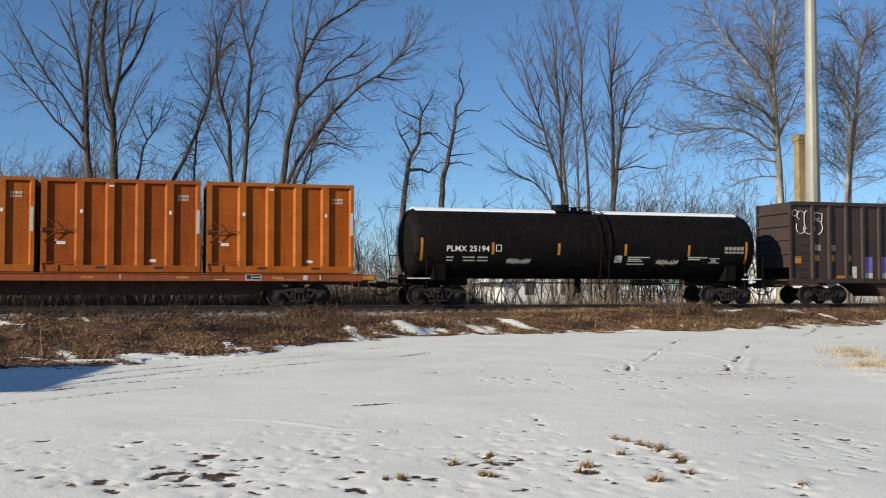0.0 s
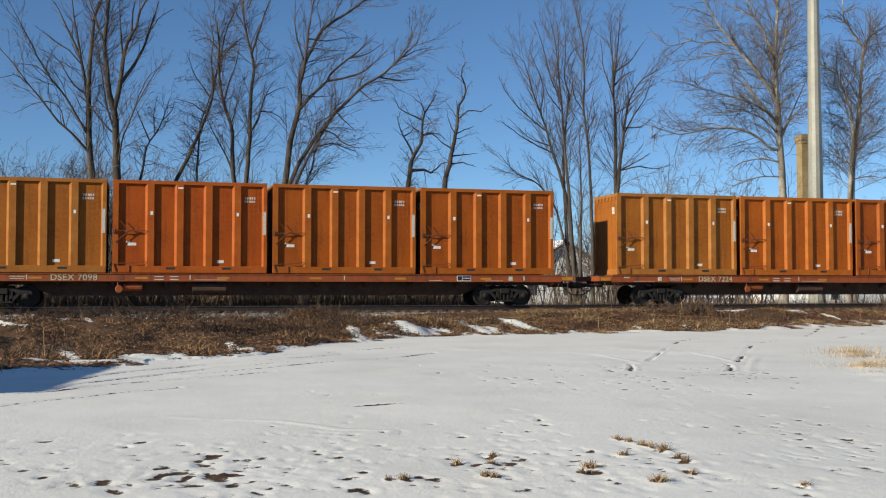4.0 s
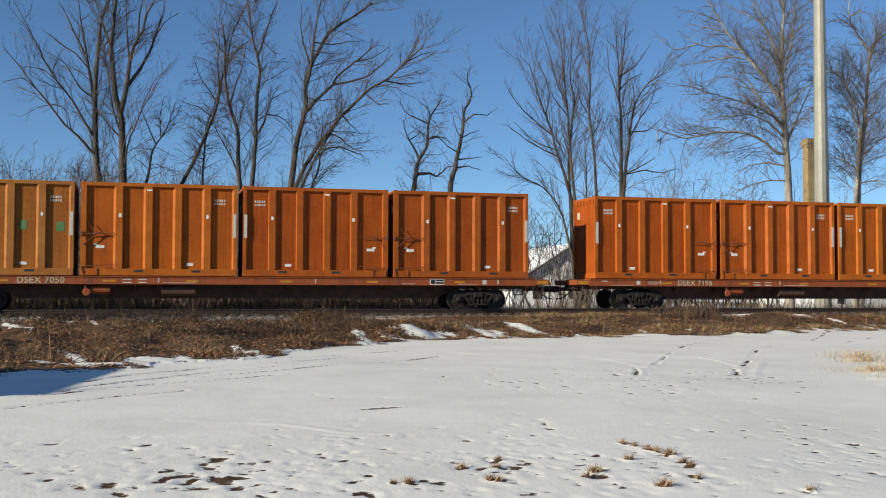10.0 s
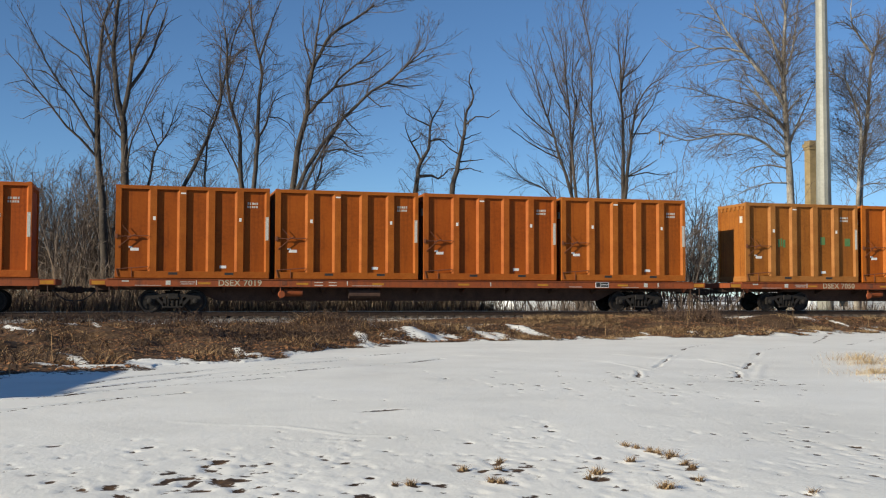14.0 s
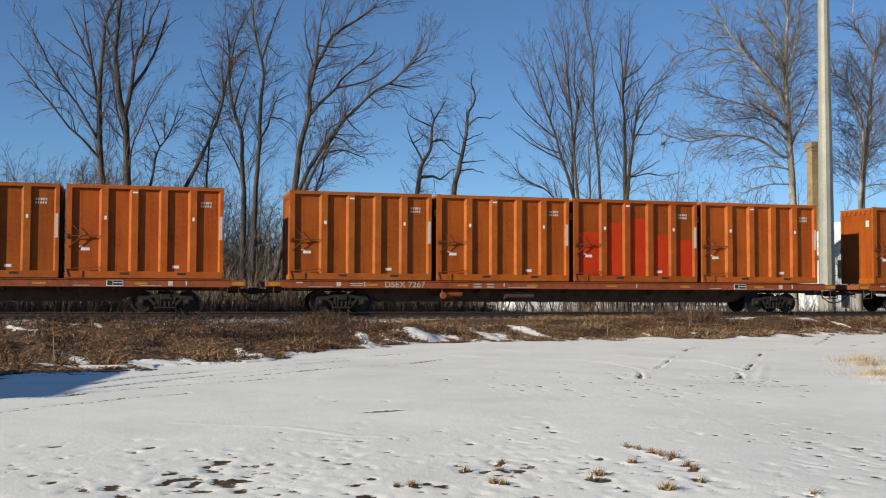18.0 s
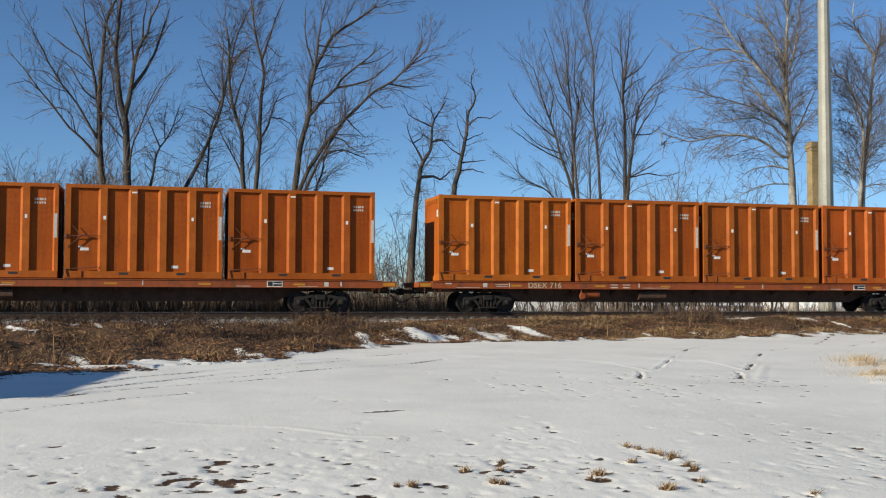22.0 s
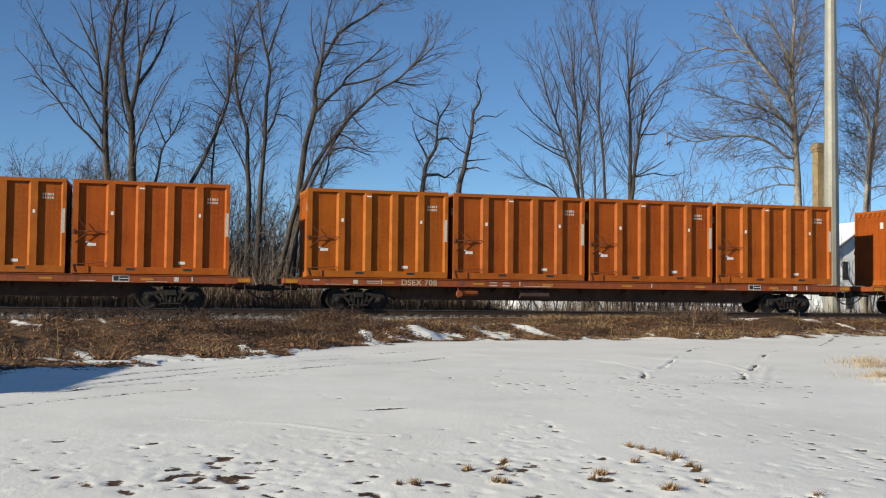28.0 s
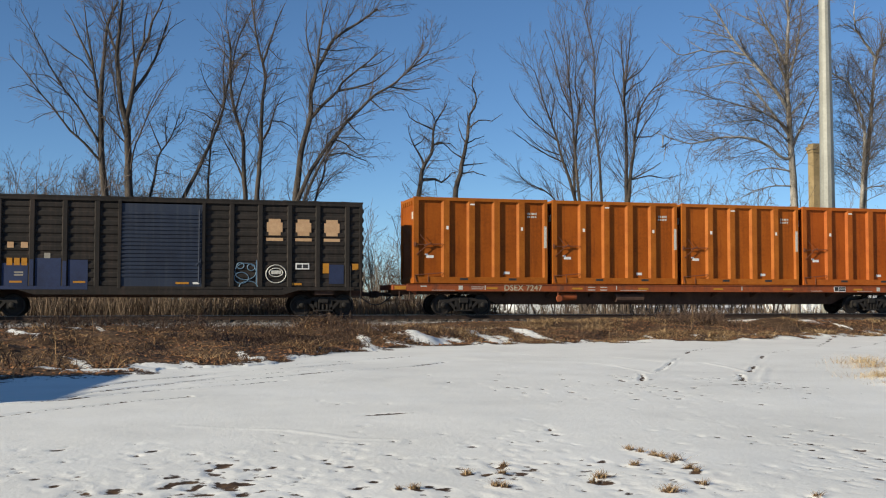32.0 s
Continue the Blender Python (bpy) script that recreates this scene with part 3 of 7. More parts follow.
    def rut(points, wide, deep, bare):
        """One groove along a bent line, with low banks beside it."""
        P = np.array(points, float)
        i0, i1 = np.searchsorted(xs, (P[:, 0].min() - 0.5, P[:, 0].max() + 0.5))
        j0, j1 = np.searchsorted(ys, (P[:, 1].min() - 0.5, P[:, 1].max() + 0.5))
        px, py = X[j0:j1, i0:i1], Y[j0:j1, i0:i1]
        d = np.full(px.shape, 99.0)
        for (ax, ay), (bx, by) in zip(P, P[1:]):
            L2 = (bx - ax) ** 2 + (by - ay) ** 2
            f = np.clip(((px - ax) * (bx - ax) + (py - ay) * (by - ay)) / L2, 0, 1)
            d = np.minimum(d, np.hypot(px - ax - f * (bx - ax), py - ay - f * (by - ay)))
        d = np.abs(d + 0.03 * noise2(px, py, 1.3, 21))
        e = np.exp(-(d / wide) ** 2)
        brk = np.clip(0.75 + 0.6 * noise2(px, py, 0.9, 22), 0, 1)
        Z[j0:j1, i0:i1] -= deep * (e - 0.4 * np.exp(-((d - wide * 2.1) / wide) ** 2))
        C[j0:j1, i0:i1] -= bare * e * brk
    rut([(-2.1, 13.7), (-1.9, 14.0), (-1.5, 14.5), (-1.0, 14.9), (-0.4, 15.4), (0.4, 15.9)], 0.065, 0.016, 0.9)
    rut([(-2.3, 15.2), (-2.1, 15.5), (-1.6, 15.8), (-1.3, 15.9), (-0.8, 16.5), (-0.1, 17.1), (1.1, 17.9), (2.1, 18.7)], 0.065, 0.016, 0.9)
    rut([(-1.3, 16.2), (-1.0, 17.0), (-0.2, 18.1), (0.5, 19.1), (1.5, 20.2), (3.1, 21.2)], 0.065, 0.016, 0.9)
    rut([(-1.1, 17.9), (-0.4, 19.4), (0.4, 20.2), (1.6, 21.4), (2.8, 22.1), (4.2, 23.6)], 0.065, 0.016, 0.9)
    rut([(0.6, 18.5), (2.0, 19.5), (3.5, 20.8), (5.2, 22.0), (6.3, 23.4)], 0.065, 0.016, 0.9)
    rut([(1.7, 22.8), (3.0, 23.6), (4.7, 24.8), (6.8, 26.3)], 0.065, 0.016, 0.9)
    rut([(8.2, 17.1), (8.7, 18.1), (9.0, 18.8)], 0.038, 0.02, 1.0)
    rut([(9.4, 19.0), (10.3, 20.4), (11.7, 22.7), (12.3, 23.6)], 0.034, 0.02, 1.0)
    rut([(12.8, 24.5), (14.4, 26.8), (16.3, 28.8), (17.7, 29.5), (20.1, 30.5)], 0.041, 0.02, 1.0)
    rut([(11.4, 18.9), (13.0, 21.2), (15.1, 24.3)], 0.034, 0.02, 1.0)
    rut([(10.9, 18.4), (10.5, 17.6), (10.0, 16.8)], 0.034, 0.02, 1.0)
    rut([(15.8, 25.3), (17.0, 26.2), (17.6, 26.7)], 0.045, 0.02, 1.0)
    rut([(19.5, 28.4), (21.6, 30.9), (23.6, 33.5)], 0.045, 0.02, 1.0)
    rut([(20.0, 27.4), (21.8, 28.9), (24.9, 31.9)], 0.045, 0.02, 1.0)
    rut([(9.2, 21.7), (9.6, 21.2), (9.5, 20.1), (9.3, 18.9)], 0.07, -0.008, 0.0)
    rut([(6.9, 25.1), (7.9, 23.3), (9.1, 22.7), (9.7, 21.6)], 0.07, -0.008, 0.0)
    rut([(8.8, 28.0), (9.5, 25.3), (10.9, 24.3), (11.4, 22.1)], 0.07, -0.008, 0.0)
    rut([(11.4, 21.9), (12.1, 21.9), (11.7, 19.9), (11.4, 18.9)], 0.07, -0.008, 0.0)
    rut([(12.9, 22.6), (13.1, 22.0), (13.1, 21.3)], 0.07, -0.008, 0.0)
    rut([(10.2, 16.5), (11.3, 18.2), (12.5, 20.0)], 0.07, -0.008, 0.0)
    rut([(0.2, 12.6), (0.8, 12.2), (1.4, 11.8), (1.7, 11.3), (1.9, 10.9), (2.4, 10.6)], 0.05, -0.005, 0.0)
    me = bpy.data.meshes.new("ground")
    ny, nx = X.shape
    idx = np.arange(nx * ny).reshape(ny, nx)
    q = np.stack([idx[:-1, :-1], idx[:-1, 1:], idx[1:, 1:], idx[1:, :-1]], -1).reshape(-1, 4)
    me.vertices.add(nx * ny)
    me.vertices.foreach_set("co", np.stack([X, Y, Z], -1).ravel())
    me.loops.add(q.size)
    me.loops.foreach_set("vertex_index", q.ravel())
    me.polygons.add(len(q))
    me.polygons.foreach_set("loop_start", np.arange(len(q)) * 4)
    me.update(calc_edges=True)
    a = me.attributes.new("cover", "FLOAT", "POINT")
    a.data.foreach_set("value", np.clip(C, 0, 1).ravel().astype(np.float32))
    me.materials.append(M_GROUND)
    me.shade_smooth()
    tagged(new("ground", me), "snow-covered field with footprints, tyre ruts and a bank of dead grass", "ground", kind="structure")


build_ground()

# ---- the track ----
def build_track():
    track = tagged(new("railway_track"), "single railway track of rusty rails on dark ties and grey ballast", "railway track", kind="structure")
    for side in (-1, 1):
        bm = bmesh.new()
        y = YC + side * 0.755
        prof = [(-0.07, 0), (0.07, 0), (0.07, 0.012), (0.012, 0.035), (0.012, 0.125), (0.036, 0.14), (0.036, 0.165), (-0.036, 0.165), (-0.036, 0.14), (-0.012, 0.125), (-0.012, 0.035), (-0.07, 0.012)]
        prism(bm, [(y + u, RAIL - 0.17 + v) for u, v in prof], "x", -320, 320)
        part("rail", bm, M_RAIL, track)
        part("rail_head", B(-320, 320, y - 0.03, y + 0.03, RAIL - 0.006, RAIL), M_TREAD, track, "worn bright running surface")
    tie = mesh_of("tie", B(-0.115, 0.115, -1.3, 1.3, -0.18, 0, 0.012), M_TIE)
    for i in range(110):
        part("tie", tie, None, track, at=pose(-10 + i * 0.52 + 0.03 * math.sin(i * 7.1), YC + 0.03 * math.sin(i * 3.3), RAIL - 0.175, 0, 0, 0.8 * math.sin(i * 2.7)))
    # the stone bed: a shaped sheet and loose stones on it
    prof = [(-3.4, 0.22), (-2.9, 0.30), (-1.9, 0.45), (-1.34, 0.485), (-1.2, 0.54), (0, 0.555), (1.3, 0.565), (1.75, 0.545), (2.9, 0.30), (3.4, 0.2)]
    xs = np.concatenate([np.linspace(-320, -12, 30), np.arange(-11.5, 46, 0.5), np.linspace(47, 320, 30)])
    r = np.random.RandomState(3)
    vs = [(x, YC + u, v + r.uniform(-0.02, 0.02)) for x in xs for u, v in prof]
    k = len(prof)
    fs = [(i * k + j, (i + 1) * k + j, (i + 1) * k + j + 1, i * k + j + 1) for i in range(len(xs) - 1) for j in range(k - 1)]
    bed = cloud_mesh("ballast", vs, fs, M_STONE)
    bed.materials.append(M_OILY)
    for i, pl in enumerate(bed.polygons):
        pl.material_index = 1 if 3 <= i % (k - 1) <= 6 else 0
    tagged(part("ballast_bed", bed, None, track), kind="stuff")
    heap = {0: ([], []), 1: ([], [])}
    for i in range(13000):
        x = r.uniform(-9, 42)
        u = r.uniform(-3.3, 1.2) if i % 5 else r.uniform(-3.6, -1.2)
        z = np.interp(u, [p[0] for p in prof], [p[1] for p in prof])
        s = r.uniform(0.02, 0.05)
        c = np.array([x, YC + u, z + s * 0.3])
        vs, fs = heap[1 if u > -1.3 else 0]
        o = len(vs)
        for dx, dy, dz in ((1, 0, 0), (-1, 0, 0), (0, 1, 0), (0, -1, 0), (0, 0, 1), (0, 0, -1)):
            w = s * r.uniform(0.6, 1.4)
            vs.append((c[0] + dx * w + r.uniform(-.3, .3) * s, c[1] + dy * w + r.uniform(-.3, .3) * s, c[2] + dz * w * 0.8))
        for a in (0, 1):
            for b in (2, 3):
                for d in (4, 5):
                    fs.append((o + a, o + b, o + d))
    tagged(part("ballast_stones", cloud_mesh("ballast_stones", *heap[0][:1], heap[0][1], M_STONE), None, track, "loose grey crushed stones"), kind="stuff")
    tagged(part("ballast_stones", cloud_mesh("ballast_stones", heap[1][0], heap[1][1], M_OILY), None, track, "dark oily crushed stones between the rails"), kind="stuff")


build_track()

# ---- the train: parts that all wagons share ----
def wheelset_mesh():
    bm = bmesh.new()
    for s in (-1, 1):
        y = s * 0.755
        prof = [(0.06, -0.09), (0.13, -0.085), (0.14, -0.03), (0.33, -0.02), (0.36, -0.06), (0.415, -0.065), (0.422, 0.03), (0.45, 0.045), (0.445, 0.068), (0.36, 0.066), (0.335, 0.01), (0.15, 0.02), (0.13, 0.07), (0.06, 0.08)]
        sub = bmesh.new()
        lathe(sub, [(r, y - s * a) for r, a in prof], "y", 28)
        # two chalked marks and four lightening pockets let the turning show
        for q in range(4):
            c, d = math.cos(q * math.pi / 2), math.sin(q * math.pi / 2)
            bmesh.ops.create_cube(sub, size=1, matrix=Matrix.Translation((0.24 * c, y + s * 0.024, 0.24 * d)) @ Matrix.Rotation(-q * math.pi / 2, 4, "Y") @ Matrix.Diagonal((0.12, 0.02, 0.03, 1)))
        tmp = bpy.data.meshes.new("tmp")
        sub.to_mesh(tmp)
        sub.free()
        bm.from_mesh(tmp)
        bpy.data.meshes.remove(tmp)
    rod(bm, (0, -1.05, 0), (0, 1.05, 0), 0.075, 12)
    return mesh_of("wheelset", bm, M_WHEEL)


def side_frame_mesh():
    """A cast side frame: bearing jaws at both ends, top and bottom members, columns beside the spring nest."""
    bm = bmesh.new()
    top = [(-1.08, 0.50), (-1.02, 0.63), (-0.62, 0.66), (-0.36, 0.74), (0.36, 0.74), (0.62, 0.66), (1.02, 0.63), (1.08, 0.50), (0.72, 0.50), (0.40, 0.60), (-0.40, 0.60), (-0.72, 0.50)]
    prism(bm, top, "y", -0.08, 0.08)
    for s in (-1, 1):
        prism(bm, [(s * 0.70, 0.56), (s * 0.58, 0.58), (s * 0.26, 0.28), (s * 0.36, 0.20)], "y", -0.07, 0.07)
        box(bm, s * 0.31 - 0.06, s * 0.31 + 0.06, -0.07, 0.07, 0.2, 0.64)
        box(bm, s * 0.865 - 0.2, s * 0.865 + 0.2, -0.06, 0.06, 0.49, 0.56)
        box(bm, s * 0.865 + s * 0.15 - 0.04, s * 0.865 + s * 0.15 + 0.04, -0.06, 0.06, 0.30, 0.52)
        box(bm, s * 0.865 - s * 0.15 - 0.04, s * 0.865 - s * 0.15 + 0.04, -0.06, 0.06, 0.30, 0.52)
    box(bm, -0.40, 0.40, -0.1, 0.1, 0.155, 0.225, 0.02)
    return mesh_of("side_frame", bm, M_TRUCK)


def springs_mesh():
    bm = bmesh.new()
    for x in (-0.17, 0.0, 0.17):
        lathe_pts = []
        for i in range(13):
            lathe_pts.append((0.075 if i % 2 else 0.058, 0.23 + i * 0.023))
        sub = bmesh.new()
        lathe(sub, lathe_pts, "z", 10)
        sub.transform(Matrix.Translation((x, 0, 0)))
        tmp = bpy.data.meshes.new("tmp")
        sub.to_mesh(tmp)
        sub.free()
        bm.from_mesh(tmp)
        bpy.data.meshes.remove(tmp)
    return mesh_of("spring_nest", bm, M_TRUCK)


MESH_WHEELSET, MESH_SIDE, MESH_SPRING = wheelset_mesh(), side_frame_mesh(), springs_mesh()
MESH_CAP = mesh_of("bearing_cap", lathe(bmesh.new(), [(0.11, -0.06), (0.11, 0.03), (0.085, 0.05), (0.05, 0.055), (0.04, 0.075)], "y", 14), M_TRUCK)
MESH_BOLSTER = mesh_of("truck", box(box(bmesh.new(), -0.2, 0.2, -1.12, 1.12, 0.5, 0.72, 0.02), -0.3, 0.3, -0.3, 0.3, 0.7, 0.84, 0.02), M_TRUCK)
MESH_SHOE = mesh_of("brake_beam", box(box(bmesh.new(), -0.03, 0.03, -0.8, 0.8, 0.3, 0.38), -0.05, 0.05, -0.8, -0.66, 0.22, 0.5), M_TRUCK)


def add_truck(car, x):
    t = part("truck", MESH_BOLSTER, None, car, "dusty black two-axle truck", at=pose(x, 0, 0))
    for s in (-1, 1):
        part("side_frame", MESH_SIDE, None, t, at=pose(0, s * 1.0, 0))
        part("spring_nest", MESH_SPRING, None, t, at=pose(0, s * 1.0, 0))
        part("brake_beam", MESH_SHOE, None, t, at=pose(s * 0.38, 0, 0))
        part("wheelset", MESH_WHEELSET, None, t, at=pose(s * 0.865, 0, 0.42))
        for e in (-1, 1):
            part("bearing_cap", MESH_CAP, None, t, at=pose(e * 0.865, s * 1.08, 0.43, 0, 0, 180 if s < 0 else 0) if s > 0 else pose(e * 0.865, s * 1.08, 0.43, 0, 0, 180))
    return t


def add_coupler(car, x, s):
    """A knuckle coupler and its draft gear, reaching out from the end at x towards s, with the air hose."""
    bm = bmesh.new()
    box(bm, min(x - s * 0.6, x + s * 0.45), max(x - s * 0.6, x + s * 0.45), -0.09, 0.09, 0.78, 0.95, 0.02)
    box(bm, min(x + s * 0.42, x + s * 0.72), max(x + s * 0.42, x + s * 0.72), -0.16, 0.2, 0.72, 1.0, 0.05)
    c = part("coupler", bm, M_TRUCK, car, "rusty black knuckle coupler")
    bm = bmesh.new()
    pts = [Vector((x - s * 0.1, -0.35, 0.85)), Vector((x + s * 0.15, -0.34, 0.62)), Vector((x + s * 0.4, -0.3, 0.46)), Vector((x + s * 0.66, -0.26, 0.42))]
    for p, q in zip(pts, pts[1:]):
        rod(bm, p, q, 0.028, 6)
    part("air_hose", bm, M_BLACKP, car, "hanging black rubber air hose")
    bm = bmesh.new()
    rod(bm, (x + s * 0.18, -1.25, 0.88), (x + s * 0.18, -0.1, 0.92), 0.016, 6)
    part("uncoupling_lever", bm, M_TRUCK, car)
    return c


MESH_GRAB = None


def grab_iron(w, h, y=-0.08):
    bm = bmesh.new()
    rod(bm, (-w / 2, 0, 0), (-w / 2, y, 0), 0.013, 6)
    rod(bm, (w / 2, 0, 0), (w / 2, y, 0), 0.013, 6)
    rod(bm, (-w / 2, y, 0), (w / 2, y, 0), 0.013, 6)
    return bm


# ---- the orange containers ----
CL, CH, CW = 5.9, 3.62, 1.22     # length, height, half width
RIBS = (1.20, 2.31, 3.42, 4.53)  # left feet of the four side stakes, from the latch end


def build_container(name, red=False, green=False):
    c = tagged(new(name), "orange steel intermodal container with four side stakes, riding on a flat car", "container", group="containers on the train")
    h = CL / 2
    bm = bmesh.new()
    box(bm, -h + 0.05, h - 0.05, -CW + 0.05, CW - 0.05, 0.1, 0.28)
    part("floor", bm, M_ORANGE_RAIL_LIT, c)
    part("roof", B(-h + 0.04, h - 0.04, -CW + 0.04, CW - 0.04, CH - 0.10, CH - 0.03, 0.01), M_TARP, c, "dusty orange flat roof sheet")
    for s in (-1, 1):
        out, inn = s * CW, s * (CW - 0.10)
        lo, hi = min(out, inn), max(out, inn)
        panel = bmesh.new()
        box(panel, -h + 0.05, h - 0.05, min(inn, inn - s * 0.04), max(inn, inn - s * 0.04), 0.22, CH - 0.08)
        # a shallow dished plate in each bay
        part("side_panel", panel, M_ORANGE, c, "faded orange sheet with rust runs")
        part("bottom_rail", B(-h, h, lo - (0 if s > 0 else 0.0), hi, 0.02, 0.29, 0.012), M_ORANGE_RAIL_LIT, c)
        part("top_rail", B(-h, h, lo, hi, CH - 0.15, CH, 0.015), M_ORANGE_RAIL_LIT, c)
        for x0, x1 in ((-h, -h + 0.24), (h - 0.20, h)):
            part("corner_post", prism(bmesh.new(), [(x0, out), (x0, inn), (x1 + 0.0, inn), (x1 - 0.03, out)] if x0 < 0 else [(x0 + 0.07, out), (x0, inn), (x1, inn), (x1, out)], "z", 0.27, CH - 0.13), M_ORANGE_RAIL_LIT, c)
        for x in RIBS:
            a = -h + x
            part("side_stake", prism(bmesh.new(), [(a, inn), (a + 0.09, out), (a + 0.34, out), (a + 0.37, inn)], "z", 0.27, CH - 0.13), M_ORANGE_RAIL_LIT, c)
        # the shade inside the two fork pockets is put in as black blocks
        for x in (2.0, 4.15):
            part("fork_pocket", B(-h + x, -h + x + 0.34, min(out + s * 0.004, out - s * 0.05), max(out + s * 0.004, out - s * 0.05), 0.155, 0.245), M_BLACKP, c, "black block for the shade inside a fork pocket")
        # latch gear at the door end
        y = out + s * 0.02
        bm = bmesh.new()
        rod(bm, (-h + 0.02, y, 1.62), (-h + 1.24, y, 1.66), 0.017, 6)
        rod(bm, (-h + 0.26, y, 2.05), (-h + 0.62, y, 1.64), 0.013, 6)
        rod(bm, (-h + 0.1, y, 1.2), (-h + 0.60, y, 1.62), 0.013, 6)
        rod(bm, (-h + 0.45, y, 1.58), (-h + 0.75, y, 1.70), 0.025, 6)
        part("latch_bar", bm, M_RUST, c, "rusted door latch bar")
        bm = bmesh.new()
        rod(bm, (-h + 0.05, y, 0.36), (-h + 1.24, y, 0.46), 0.017, 6)
        rod(bm, (-h + 0.05, y, 0.36), (-h + 0.12, y, 0.08), 0.018, 6)
        rod(bm, (-h + 0.62, y, 0.40), (-h + 0.62, y, 0.06), 0.014, 6)
        part("latch_bar", bm, M_RUST, c, "rusted lower latch bar")
        part("hinge", B(-h - 0.01, -h + 0.1, min(y, y + s * 0.03), max(y, y + s * 0.03), 1.54, 1.72, 0.01), M_RUST, c)

        def plate(x0, x1, z0, z1, mat, deep, nm, lab=""):
            f = inn if deep else out
            part(nm, B(-h + x0, -h + x1, min(f, f + s * 0.006), max(f, f + s * 0.006), z0, z1), mat, c, lab)
        plate(0.56, 0.88, 1.08, 1.19, M_WHITE, True, "label_sticker", "small white sticker")
        plate(0.50, 0.64, 1.19, 1.25, M_WHITE, True, "label_sticker", "small white sticker")
        for i, wide in enumerate((0.06, 0.045, 0.07, 0.055, 0.06)):
            for z0, z1 in ((2.84, 2.92), (2.97, 3.06)):
                x0 = 5.02 + i * 0.088 + (0.01 if z0 > 2.9 else 0)
                part("stencil_bar", B(-h + x0, -h + x0 + wide, min(inn, inn + s * 0.006), max(inn, inn + s * 0.006), z0, z1), M_GREYW, c)
        plate(5.74, 5.86, 1.55, 2.48, M_GREYW, False, "reflector_strip", "pale upright strip")
        plate(1.40, 1.50, 2.28, 2.42, M_WHITE, False, "tag_plate", "tiny white tag")
        plate(4.70, 4.79, 2.28, 2.42, M_WHITE, False, "tag_plate", "tiny white tag")
        plate(2.44, 2.64, CH - 0.30, CH - 0.24, M_WHITE, False, "tag_plate", "tiny white tag")
        plate(3.96, 4.22, 0.42, 0.53, M_WHITE, True, "label_sticker", "small white sticker")
    for e in (-1, 1):
        x = e * (h - 0.06)
        part("end_panel", B(min(x, x - e * 0.05), max(x, x - e * 0.05), -CW + 0.1, CW - 0.1, 0.1, CH - 0.1), M_ORANGE, c)
        x = e * h
        part("end_rail", B(min(x, x - e * 0.08), max(x, x - e * 0.08), -CW + 0.1, CW - 0.1, 0.02, 0.22, 0.01), M_ORANGE_RAIL_LIT, c)
        bm = bmesh.new()
        box(bm, min(x, x - e * 0.07), max(x, x - e * 0.07), -CW + 0.1, CW - 0.1, CH - 0.14, CH - 0.02)
        for i in range(6):
            y = -CW + 0.32 + i * 0.36
            prism(bm, [(y - 0.1, CH - 0.13), (y + 0.1, CH - 0.13), (y + 0.07, CH - 0.29), (y - 0.07, CH - 0.29)], "x", min(x - e * 0.01, x - e * 0.06), max(x - e * 0.01, x - e * 0.06))
        part("end_header", bm, M_ORANGE_RAIL_LIT, c)
        part("end_notice", B(min(x - e * 0.06, x - e * 0.052), max(x - e * 0.06, x - e * 0.052), -0.86, -0.62, 2.72, 3.02), M_GREYW, c, "worn white end notice")
        for s in (-1, 1):
            part("corner_casting", B(min(x, x - e * 0.17) - 0.004, max(x, x - e * 0.17) + 0.004, s * CW - 0.085 if s > 0 else -CW - 0.004, CW + 0.004 if s > 0 else -CW + 0.085, CH - 0.11, CH + 0.012, 0.008), M_ORANGE_RAIL_LIT, c)
    if red:
        for a, b, t in ((0.26, 1.19, 2.17), (1.58, 2.30, 2.6), (2.69, 3.41, 2.8), (3.80, 4.52, 2.1), (4.91, 5.68, 1.9)):
            part("paint_patch", B(-h + a, -h + b, -CW + 0.0955, -CW + 0.0985, 0.30, t), M_REDP, c, "fresh red repaint")
    if green:
        for x, z, w in ((1.72, 1.62, 0.1), (1.86, 1.66, 0.08), (1.98, 1.6, 0.12), (3.95, 1.75, 0.25), (5.25, 1.7, 0.3)):
            part("paint_smear", B(-h + x, -h + x + w, -CW + 0.092, -CW + 0.098, z, z + 0.36), M_GREEN, c, "smear of green paint")
    return c


# ---- the flat car ----
SH = 1.305                       # deck height over the rail


